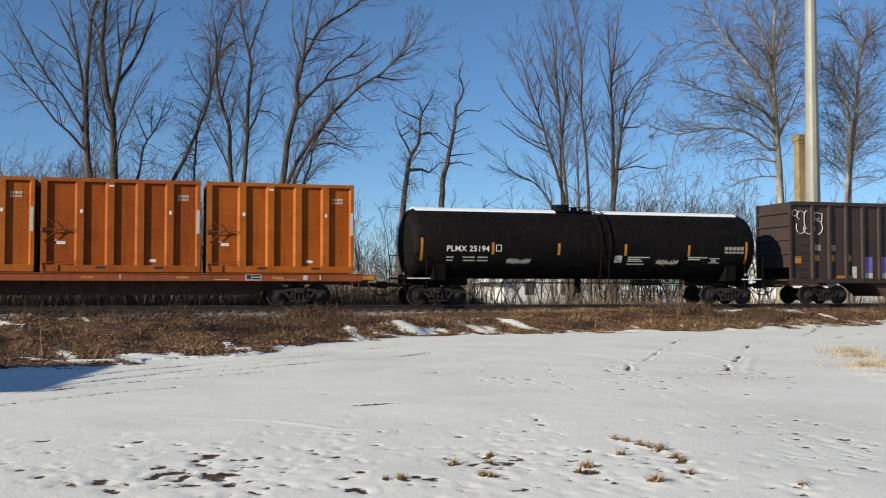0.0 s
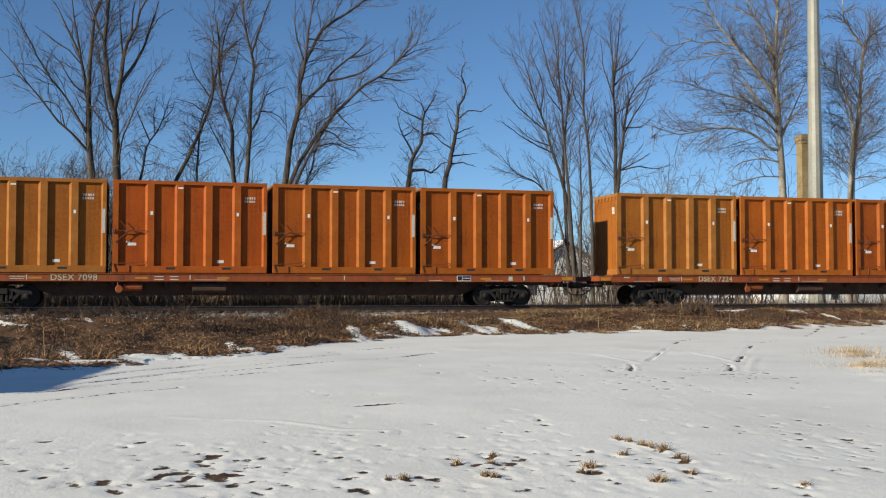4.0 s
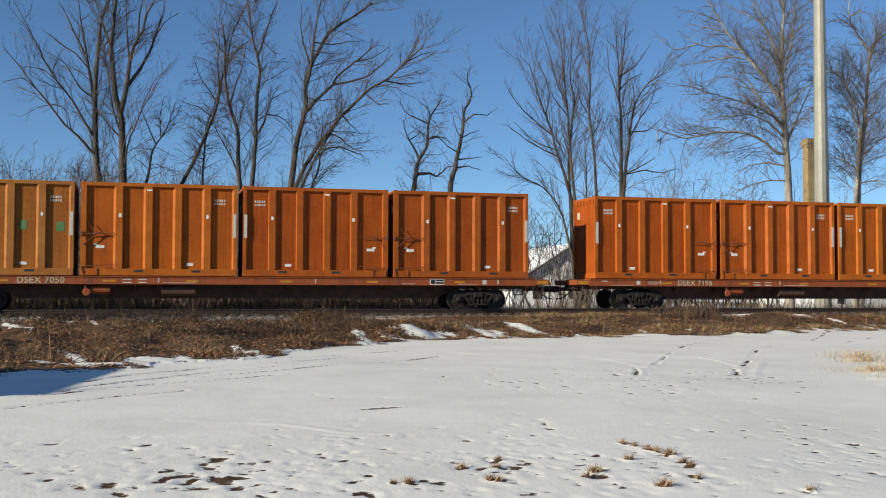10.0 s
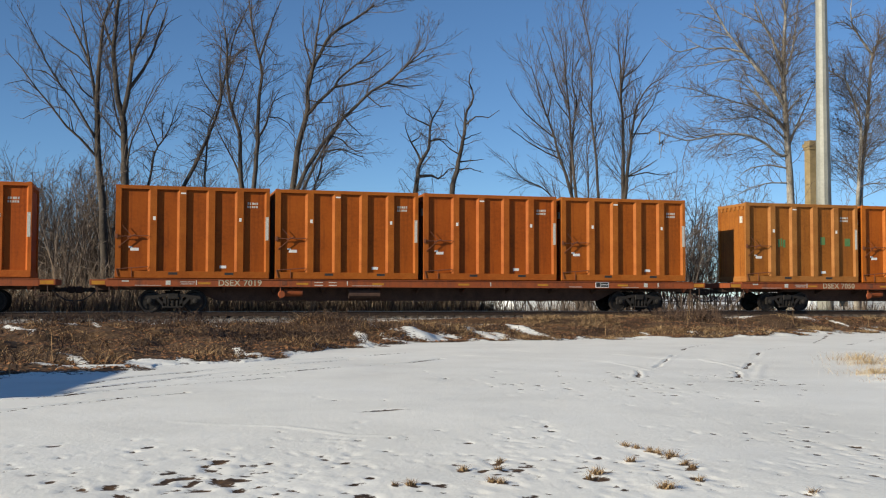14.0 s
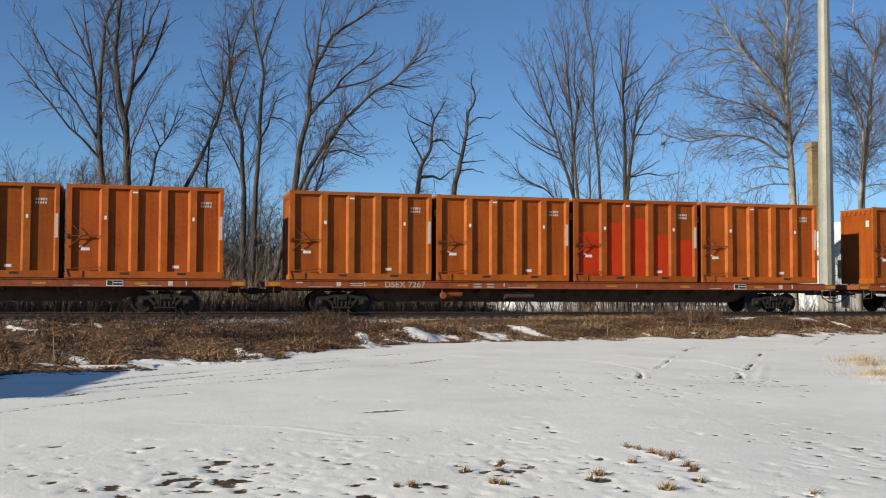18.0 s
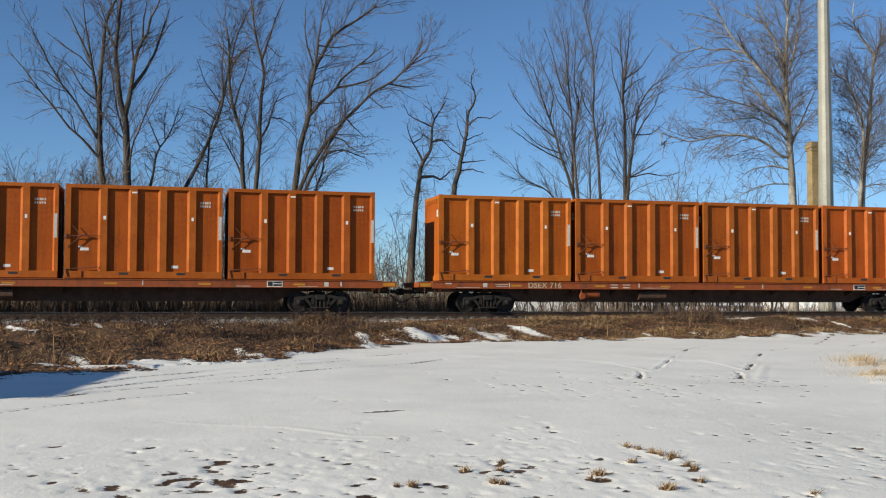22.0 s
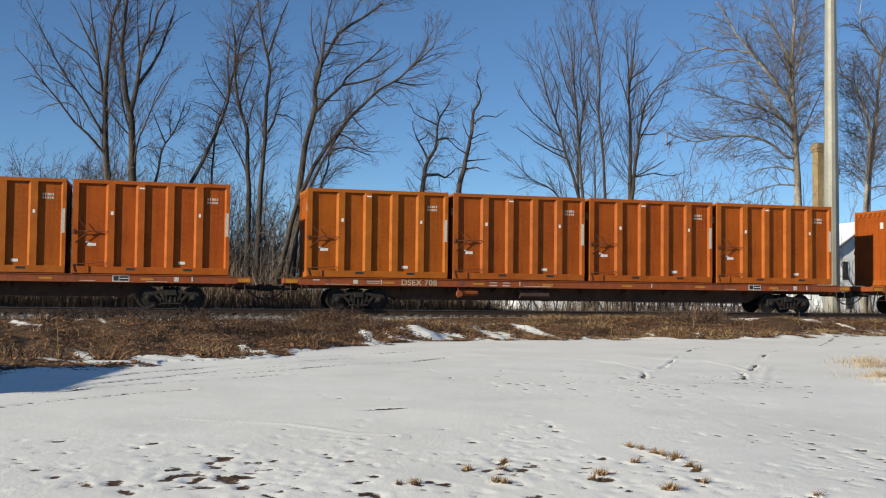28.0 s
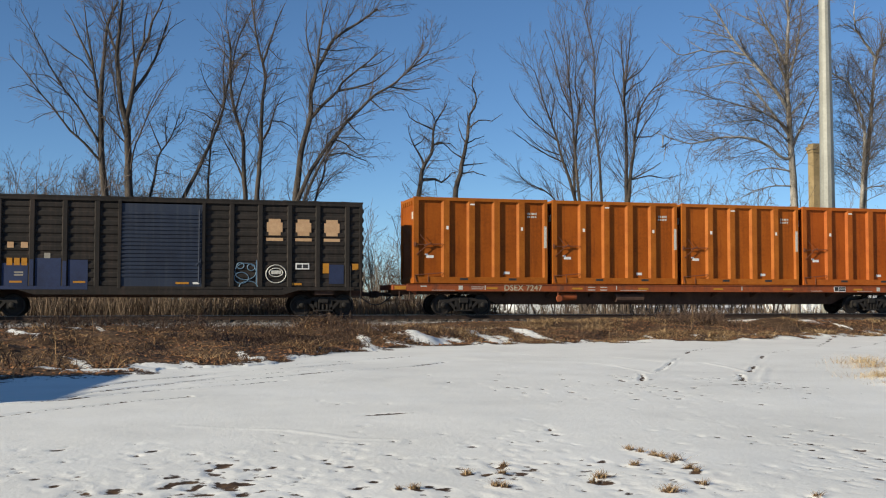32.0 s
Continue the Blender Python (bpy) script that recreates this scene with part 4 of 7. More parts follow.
def build_flat_car():
    f = tagged(new("flat_car"), "long brown-orange flat car carrying four orange containers", "flat car", group="flat cars of the train")
    part("deck", B(-12.3, 12.3, -1.3, 1.3, SH - 0.09, SH - 0.006), M_SILL, f)
    prof = [(-9.2, 0.86), (-8.2, 0.44), (8.2, 0.44), (9.2, 0.86), (12.9, 0.86), (12.9, SH - 0.1), (-12.9, SH - 0.1), (-12.9, 0.86)]
    part("centre_sill", prism(bmesh.new(), prof, "y", -0.42, 0.42), M_UNDER, f, "deep dark fish-belly centre sill")
    for s in (-1, 1):
        y0, y1 = (s * 1.24, s * 1.33)
        sill = B(-12.45, 12.45, min(y0, y1), max(y0, y1), SH - 0.31, SH - 0.012, 0.008)
        box(sill, -12.45, 12.45, min(s * 1.33, s * 1.365), max(s * 1.33, s * 1.365), SH - 0.31, SH - 0.285)
        box(sill, -12.45, 12.45, min(s * 1.33, s * 1.365), max(s * 1.33, s * 1.365), SH - 0.035, SH - 0.012)
        part("side_sill", sill, M_SILL, f, "brown-orange channel sill with rust")
        for i in range(11):
            x = -10.0 + i * 2.0
            part("cross_bearer", prism(bmesh.new(), [(s * 1.22, SH - 0.3), (s * 0.43, SH - 0.55), (s * 0.43, SH - 0.12), (s * 1.22, SH - 0.12)], "x", x - 0.05, x + 0.05), M_UNDER, f)
        y = s * 1.331

        def mark(x0, x1, z0, z1, mat, nm, lab=""):
            part(nm, B(x0, x1, min(y, y + s * 0.006), max(y, y + s * 0.006), SH - 0.31 + z0, SH - 0.31 + z1), mat, f, lab)
        m = -s                                       # the lettering reads from both sides
        for x in (-8.78, -4.93, -1.83, 1.83, 5.35, 9.05):
            mark(m * x - 0.24, m * x + 0.24, 0.09, 0.17, M_YELLOW, "reflector", "yellow reflector strip")
        for x, w, z0, z1 in ((-11.75, 0.13, 0.18, 0.23), (-10.15, 0.09, 0.06, 0.23), (-9.42, 0.28, 0.17, 0.195), (-9.42, 0.25, 0.09, 0.115), (-10.9, 0.5, 0.035, 0.05), (-9.08, 0.02, 0.06, 0.25), (-4.27, 0.17, 0.05, 0.09), (-4.27, 0.17, 0.17, 0.205), (-3.7, 0.16, 0.17, 0.205), (-3.7, 0.16, 0.05, 0.09),
                             (-3.1, 0.02, 0.06, 0.25), (-2.3, 0.62, 0.05, 0.07), (3.01, 0.02, 0.06, 0.25), (6.85, 0.3, 0.045, 0.065), (10.15, 0.09, 0.05, 0.23), (10.75, 0.03, 0.06, 0.24), (9.4, 0.4, 0.04, 0.055)):
            mark(m * x - w, m * x + w, z0, z1, M_GREYW, "stencil_bar", "small faded white stencil bars")
        # consolidated stencil box: white border round dark fields
        mark(m * 8.08 - 0.31, m * 8.08 + 0.31, 0.03, 0.27, M_WHITE, "stencil_border", "white border")
        y = s * 1.338
        mark(m * 8.08 - 0.28, m * 8.08 - 0.09, 0.06, 0.24, M_BLACKP, "stencil_field", "black stencil field")
        mark(m * 8.08 - 0.06, m * 8.08 + 0.28, 0.06, 0.14, M_BLACKP, "stencil_field", "black stencil field")
        mark(m * 8.08 - 0.06, m * 8.08 + 0.28, 0.17, 0.24, M_BLACKP, "stencil_field", "black stencil field")
        y = s * 1.331
        mark(m * -5.65 - 0.1, m * -5.65 + 0.1, 0.06, 0.24, M_RUST, "inspection_plate", "small dark framed plate")
        # end steps and handholds
        for e in (-1, 1):
            bm = bmesh.new()
            x = e * 12.55
            for dx in (-0.22, 0.22):
                rod(bm, (x + dx, s * 1.3, SH - 0.3), (x + dx, s * 1.3, 0.62), 0.018, 6)
            rod(bm, (x - 0.22, s * 1.3, 0.62), (x + 0.22, s * 1.3, 0.62), 0.018, 6)
            part("sill_step", bm, M_UNDER, f)
            part("push_pole_pocket", prism(bmesh.new(), [(e * 12.0, SH - 0.28), (e * 12.05, 0.82), (e * 12.5, SH - 0.06), (e * 12.0, SH - 0.06)], "y", min(s * 1.05, s * 1.2), max(s * 1.05, s * 1.2)), M_SILL, f)
    for e in (-1, 1):
        bm = bmesh.new()
        box(bm, min(e * 12.45, e * 13.05), max(e * 12.45, e * 13.05), -1.33, 1.33, SH - 0.27, SH - 0.05, 0.01)
        part("end_sill", bm, M_SILL, f, "brown-orange end platform")
        for s in (-1, 1):
            part("end_stripe", B(min(e * 12.5, e * 12.98), max(e * 12.5, e * 12.98), min(s * 1.331, s * 1.336), max(s * 1.331, s * 1.336), SH - 0.24, SH - 0.1), M_YELLOW, f, "worn yellow end stripe")
        add_coupler(f, e * 12.95, e)
        add_truck(f, e * 9.96)
    # brake gear under the middle
    bm = bmesh.new()
    rod(bm, (-5.6, -1.05, 0.78), (-4.9, -1.05, 0.78), 0.16, 12)
    rod(bm, (-5.8, -1.3, SH - 0.3), (-5.8, -1.25, 0.55), 0.025, 6)
    part("brake_cylinder", bm, M_SILL, f, "rusty orange brake cylinder")
    bm = bmesh.new()
    lathe(bm, [(0.13, -0.03), (0.15, 0), (0.13, 0.03)], "y", 14)
    part("retainer_valve", bm, M_SILL, f, at=pose(-5.75, -1.3, 0.7))
    bm = bmesh.new()
    rod(bm, (-3.0, -0.95, 0.74), (-1.7, -0.95, 0.74), 0.2, 12)
    part("air_reservoir", bm, M_UNDER, f)
    return f


# ---- tank car ----
def build_tank_car():
    t = tagged(new("tank_car"), "black tank car with snow along its top, streaked with grime", "tank car")
    R, zc, h = 1.50, 2.63, 8.22
    bm = bmesh.new()
    prof = [(0.02, -h), (0.5, -h + 0.012), (0.95, -h + 0.07), (1.25, -h + 0.17), (1.42, -h + 0.31), (R, -h + 0.52)]
    seams = [-5.4, -2.7, 0.0, 2.7, 5.4]
    body = list(prof)
    body += [(R, x) for x in seams]
    body += [(r, -a) for r, a in reversed(prof)]
    lathe(bm, body, "x", 64)
    bm.transform(Matrix.Translation((0, 0, zc)))
    part("tank_shell", bm, M_TANK, t, "black tank shell streaked with grey grime", smooth=False).data.shade_smooth()
    # snow lying along the crown
    bm = bmesh.new()
    for x0, x1 in ((-7.75, -1.4), (0.35, 7.5)):
        pts = [(math.sin(a) * (R + 0.005), zc + math.cos(a) * (R + 0.005)) for a in np.linspace(-0.42, 0.42, 9)]
        pts += [(math.sin(a) * (R + 0.05), zc + math.cos(a) * (R + 0.06)) for a in np.linspace(0.36, -0.36, 9)]
        prism(bm, pts, "x", x0, x1)
    part("snow_cap", bm, M_SNOW, t, "strip of snow on the crown")
    bm = lathe(bmesh.new(), [(0.4, 0), (0.4, 0.3), (0.36, 0.34), (0.1, 0.36)], "z", 20)
    part("manway", bm, M_TANK, t, at=pose(-0.95, 0, zc + R - 0.05))
    bm = bmesh.new()
    box(bm, -1.4, 0.3, -0.6, 0.6, zc + R - 0.06, zc + R + 0.02)
    rod(bm, (-0.3, 0, zc + R), (-0.3, 0, zc + R + 0.2), 0.14, 12)
    rod(bm, (0.05, 0, zc + R), (0.05, 0, zc + R + 0.14), 0.1, 12)
    part("valve_platform", bm, M_TANK, t)
    bm = bmesh.new()
    for x in (-1.5, 0.3):
        for y in (-0.9, 0.9):
            rod(bm, (x, y, zc + 1.0), (x, y, zc + R + 0.12), 0.02, 6)
    for y in (-0.9, 0.9):
        rod(bm, (-1.5, y, zc + R + 0.12), (0.3, y, zc + R + 0.12), 0.02, 6)
    part("platform_rail", bm, M_TANK, t)
    bm = bmesh.new()
    for x in (0.35, 0.75):
        pts = [(x, -math.sin(a) * (R + 0.09), zc + math.cos(a) * (R + 0.09)) for a in np.linspace(0.3, 1.9, 8)] + [(x, -1.3, 0.65)]
        for p, q in zip(pts, pts[1:]):
            rod(bm, p, q, 0.024, 6)
    for a in np.linspace(0.5, 1.9, 9):
        rod(bm, (0.35, -math.sin(a) * (R + 0.09), zc + math.cos(a) * (R + 0.09)), (0.75, -math.sin(a) * (R + 0.09), zc + math.cos(a) * (R + 0.09)), 0.015, 6)
    part("ladder", bm, M_TANK, t, "black side ladder")
    part("dirt_band", prism(bmesh.new(), [(-math.sin(a) * (R + 0.014), zc + math.cos(a) * (R + 0.014)) for a in np.linspace(0.1, 2.6, 16)] + [(-math.sin(a) * (R - 0.02), zc + math.cos(a) * (R - 0.02)) for a in np.linspace(2.6, 0.1, 16)], "x", 0.5, 0.9), M_TANK, t)
    for e in (-1, 1):
        part("stub_sill", B(min(e * 5.4, e * 8.25), max(e * 5.4, e * 8.25), -0.45, 0.45, 0.84, 1.3, 0.02), M_TANK, t)
        part("saddle", prism(bmesh.new(), [(-1.2, 1.05), (1.2, 1.05), (1.25, 1.75), (0.9, 1.5), (-0.9, 1.5), (-1.25, 1.75)], "x", e * 6.85 - 0.25, e * 6.85 + 0.25), M_TANK, t)
        part("end_platform", B(min(e * 7.4, e * 8.45), max(e * 7.4, e * 8.45), -1.4, 1.4, 1.1, 1.16), M_TANK, t)
        bm = bmesh.new()
        for y in (-1.38, 1.38):
            for x in (7.45, 8.4):
                rod(bm, (e * x, y, 0.6), (e * x, y, 2.15), 0.018, 6)
            rod(bm, (e * 7.45, y, 2.15), (e * 8.4, y, 2.15), 0.018, 6)
            rod(bm, (e * 7.45, y, 0.6), (e * 8.4, y, 0.6), 0.018, 6)
            rod(bm, (e * 7.45, y, 1.65), (e * 8.4, y, 1.65), 0.014, 6)
        part("end_rail", bm, M_TANK, t)
        add_coupler(t, e * 8.4, e)
        add_truck(t, e * 6.85)
        part("end_edge_stripe", B(min(e * 7.3, e * 8.3), max(e * 7.3, e * 8.3), -1.408, -1.402, 1.11, 1.15), M_WHITE, t)

    def on_shell(x0, x1, a0, a1, mat, nm, lab=""):
        n = 5
        pts = [(-math.sin(a) * (R + 0.008), zc + math.cos(a) * (R + 0.008)) for a in np.linspace(a0, a1, n)]
        pts += [(-math.sin(a) * (R - 0.01), zc + math.cos(a) * (R - 0.01)) for a in np.linspace(a1, a0, n)]
        part(nm, prism(bmesh.new(), pts, "x", x0, x1), mat, t, lab)
    for x in (-4.58, -1.59, 1.54, 4.62):
        on_shell(x - 0.055, x + 0.055, 1.56, 1.9, M_YELLOW, "reflector", "upright yellow reflector")
    for x in (-7.68, 7.5):
        on_shell(x - 0.05, x + 0.05, 1.45, 2.1, M_YELLOW, "reflector", "upright yellow reflector")
    for x0, x1, a in ((-6.6, -6.3, 1.97), (-5.9, -5.35, 1.97), (-5.25, -4.78, 1.97), (-6.6, -6.32, 2.07), (-5.85, -5.35, 2.07), (-5.25, -4.78, 2.07), (1.68, 2.73, 1.93), (1.68, 2.3, 1.99), (1.68, 2.4, 2.05), (1.68, 2.5, 2.15), (4.62, 5.56, 1.92), (4.62, 5.2, 1.98)):
        on_shell(x0, x1, a, a + 0.035, M_GREYW, "stencil_bar", "small white stencil bars")
    on_shell(1.05, 1.4, 1.9, 2.12, M_GREYW, "stencil_panel", "pale stencil panel")
    on_shell(5.66, 6.2, 1.95, 1.975, M_GREYW, "stencil_box")
    on_shell(5.66, 6.2, 2.09, 2.115, M_GREYW, "stencil_box")
    on_shell(5.78, 6.02, 2.0, 2.06, M_GREYW, "stencil_bar")
    for i in range(5):
        on_shell(6.4 + i * 0.2, 6.56 + i * 0.2, 1.6, 1.70, M_STENCIL, "stencil_bar", "worn yellow-grey stencil bars")
        on_shell(6.4 + i * 0.2, 6.56 + i * 0.2, 1.74, 1.80, M_STENCIL, "stencil_bar", "worn yellow-grey stencil bars")
    on_shell(-4.45, -4.2, 1.62, 1.64, M_WHITE, "stencil_box")
    on_shell(-4.45, -4.2, 1.79, 1.81, M_WHITE, "stencil_box")
    on_shell(-4.45, -4.42, 1.62, 1.81, M_WHITE, "stencil_box")
    on_shell(-4.23, -4.2, 1.62, 1.81, M_WHITE, "stencil_box")
    bm = bmesh.new()
    for cx in (-3.5, 3.5):
        for i in range(9):
            u = cx - 0.45 + i * 0.12
            rod(bm, (u, -R * 0.92, zc - 0.68 + 0.06 * math.sin(i * 2.1)), (u + 0.1, -R * 0.87, zc - 0.84 + 0.07 * math.cos(i * 1.7)), 0.012, 4)
            rod(bm, (u, -R * 0.88, zc - 0.84), (u + 0.13, -R * 0.92, zc - 0.70 + 0.05 * math.sin(i)), 0.012, 4)
    part("spray_scrawl", bm, M_GREYW, t, "pale unreadable spray scrawl")
    me = letters("PLMX 25194", 0.335)
    part("lettering", me, None, t, "white reporting letters", at=pose(-6.62, -R + 0.03, zc - 0.36, 9))
    bm = bmesh.new()
    rod(bm, (-0.2, -0.2, 1.3), (-0.2, -0.2, 0.5), 0.12, 10)
    box(bm, 2.2, 3.6, -0.8, -0.5, 0.85, 1.1)
    rod(bm, (-5, -0.9, 0.95), (5, -0.9, 0.95), 0.025, 6)
    part("brake_rigging", bm, M_TANK, t)
    return t


# ---- hopper car ----
def build_hopper():
    t = tagged(new("hopper_car"), "dark brown ribbed open hopper car with graffiti", "hopper car")
    h, z0, z1, w = 7.4, 1.02, 4.72, 1.42
    bm = bmesh.new()
    for s in (-1, 1):
        box(bm, -h, h, min(s * 1.34, s * 1.28), max(s * 1.34, s * 1.28), z0, z1)
    part("side_sheet", bm, M_HOPPER, t, "grimy brown side sheets")
    for e in (-1, 1):
        part("end_sheet", B(min(e * h, e * (h - 0.06)), max(e * h, e * (h - 0.06)), -1.34, 1.34, 1.7, z1), M_HOPPER, t)
        for z in (2.3, 2.95, 3.6, 4.2):
            part("end_stiffener", B(min(e * h, e * (h + 0.09)), max(e * h, e * (h + 0.09)), -1.34, 1.34, z, z + 0.12, 0.01), M_HOPPER, t)
        part("end_post", B(min(e * h, e * (h + 0.1)), max(e * h, e * (h + 0.1)), -1.42, -1.3, z0, z1), M_HOPPER, t)
        part("end_post", B(min(e * h, e * (h + 0.1)), max(e * h, e * (h + 0.1)), 1.3, 1.42, z0, z1), M_HOPPER, t)
        part("end_platform", B(min(e * h, e * (h + 0.25)), max(e * h, e * (h + 0.25)), -1.4, 1.4, 1.08, 1.14), M_UNDER, t)
        bm = bmesh.new()
        for k in range(7):
            rod(bm, (e * (h - 0.45), -1.5, 1.0 + k * 0.38), (e * (h - 0.05), -1.5, 1.0 + k * 0.38), 0.014, 6)
        part("ladder", bm, M_HOPPER, t)
        part("end_sill", B(min(e * (h - 2.6), e * (h + 0.3)), max(e * (h - 2.6), e * (h + 0.3)), -0.4, 0.4, 0.85, 1.15), M_UNDER, t)
        add_coupler(t, e * (h + 0.25), e)
        add_truck(t, e * 5.35)
    for s in (-1, 1):
        part("top_chord", B(-h, h, min(s * 1.28, s * 1.44), max(s * 1.28, s * 1.44), z1 - 0.16, z1 + 0.02, 0.015), M_HOPPER, t)
        part("side_sill", B(-h, h, min(s * 1.28, s * 1.42), max(s * 1.28, s * 1.42), z0 - 0.05, z0 + 0.18, 0.01), M_HOPPER, t)
        for i in range(15):
            x = -h + 1.1 + i * 0.91
            if x < h - 0.2:
                part("side_post", prism(bmesh.new(), [(x - 0.09, s * 1.34), (x - 0.055, s * 1.45), (x + 0.055, s * 1.45), (x + 0.09, s * 1.34)], "z", z0 + 0.1, z1 - 0.1), M_HOPPER, t)
    for i in range(4):
        x = -5.2 + i * 3.4
        if abs(x) < 5:
            part("hopper_bay", prism(bmesh.new(), [(x - 1.4, z0 + 0.1), (x + 1.4, z0 + 0.1), (x + 0.35, 0.35), (x - 0.35, 0.35)], "y", -1.2, 1.2), M_UNDER, t)
    part("load", B(-h + 0.06, h - 0.06, -1.28, 1.28, 3.6, 4.45), M_UNDER, t)
    y = -1.346
    for x0, x1, za, zb, mat, nm in ((-7.22, -6.88, 1.88, 2.2, M_YELLOW, "reflector"), (-6.15, -5.85, 2.48, 2.75, M_STENCIL, "stencil_bar"), (-6.45 + 0.2, -6.15 - 0.02, 2.48, 2.75, M_STENCIL, "stencil_bar"), (-5.42, -5.05, 2.48, 2.75, M_STENCIL, "stencil_bar"), (-6.2, -5.95, 2.0, 2.27, M_YELLOW, "stencil_bar"),
                                  (-5.42, -5.1, 2.0, 2.27, M_YELLOW, "stencil_bar"), (-4.5, -4.2, 2.0, 2.27, M_YELLOW, "stencil_bar"), (-5.0, -4.1, 1.2, 1.32, M_YELLOW, "stencil_bar"), (-4.15, -3.9, 1.2, 1.75, M_GREYW, "spray_patch"), (-3.6, -3.03, 1.45, 2.2, M_PURPLE, "spray_patch"), (-2.72, -2.1, 1.45, 2.2, M_PURPLE, "spray_patch"),
                                  (-1.8, -1.2, 1.45, 2.2, M_PURPLE, "spray_patch"), (-3.6, -3.03, 1.2, 1.45, M_GREYW, "spray_patch"), (-2.72, -2.1, 1.2, 1.45, M_GREYW, "spray_patch"), (-1.8, -1.2, 1.2, 1.45, M_GREYW, "spray_patch")):
        part(nm, B(x0, x1, y - 0.004, y + 0.003, za, zb), mat, t)
    bm = bmesh.new()
    for cx, cz, rx, rz, a0, a1 in ((-7.2, 4.2, 0.16, 0.14, 0, 6.3), (-6.9, 3.55, 0.24, 0.3, 2.6, 7.0), (-6.6, 3.9, 0.12, 0.42, 1.2, 5.0), (-6.45, 3.5, 0.3, 0.26, 2.8, 6.6), (-6.25, 4.05, 0.1, 0.3, 0, 6.3), (-6.0, 3.55, 0.26, 0.32, -1.5, 1.8), (-6.9, 4.1, 0.2, 0.2, 0.5, 4.4), (-6.05, 4.1, 0.2, 0.16, 1.5, 5.5)):
        p = [(cx + rx * math.cos(a), -1.36, cz + rz * math.sin(a)) for a in np.linspace(a0, a1, 13)]
        for u, v in zip(p, p[1:]):
            rod(bm, u, v, 0.022, 4)
    rod(bm, (-6.2, -1.36, 4.25), (-5.75, -1.36, 4.2), 0.022, 4)
    rod(bm, (-5.75, -1.36, 4.2), (-5.78, -1.36, 3.8), 0.022, 4)
    part("spray_scrawl", bm, M_GREYW, t, "white unreadable spray scrawl")
    return t


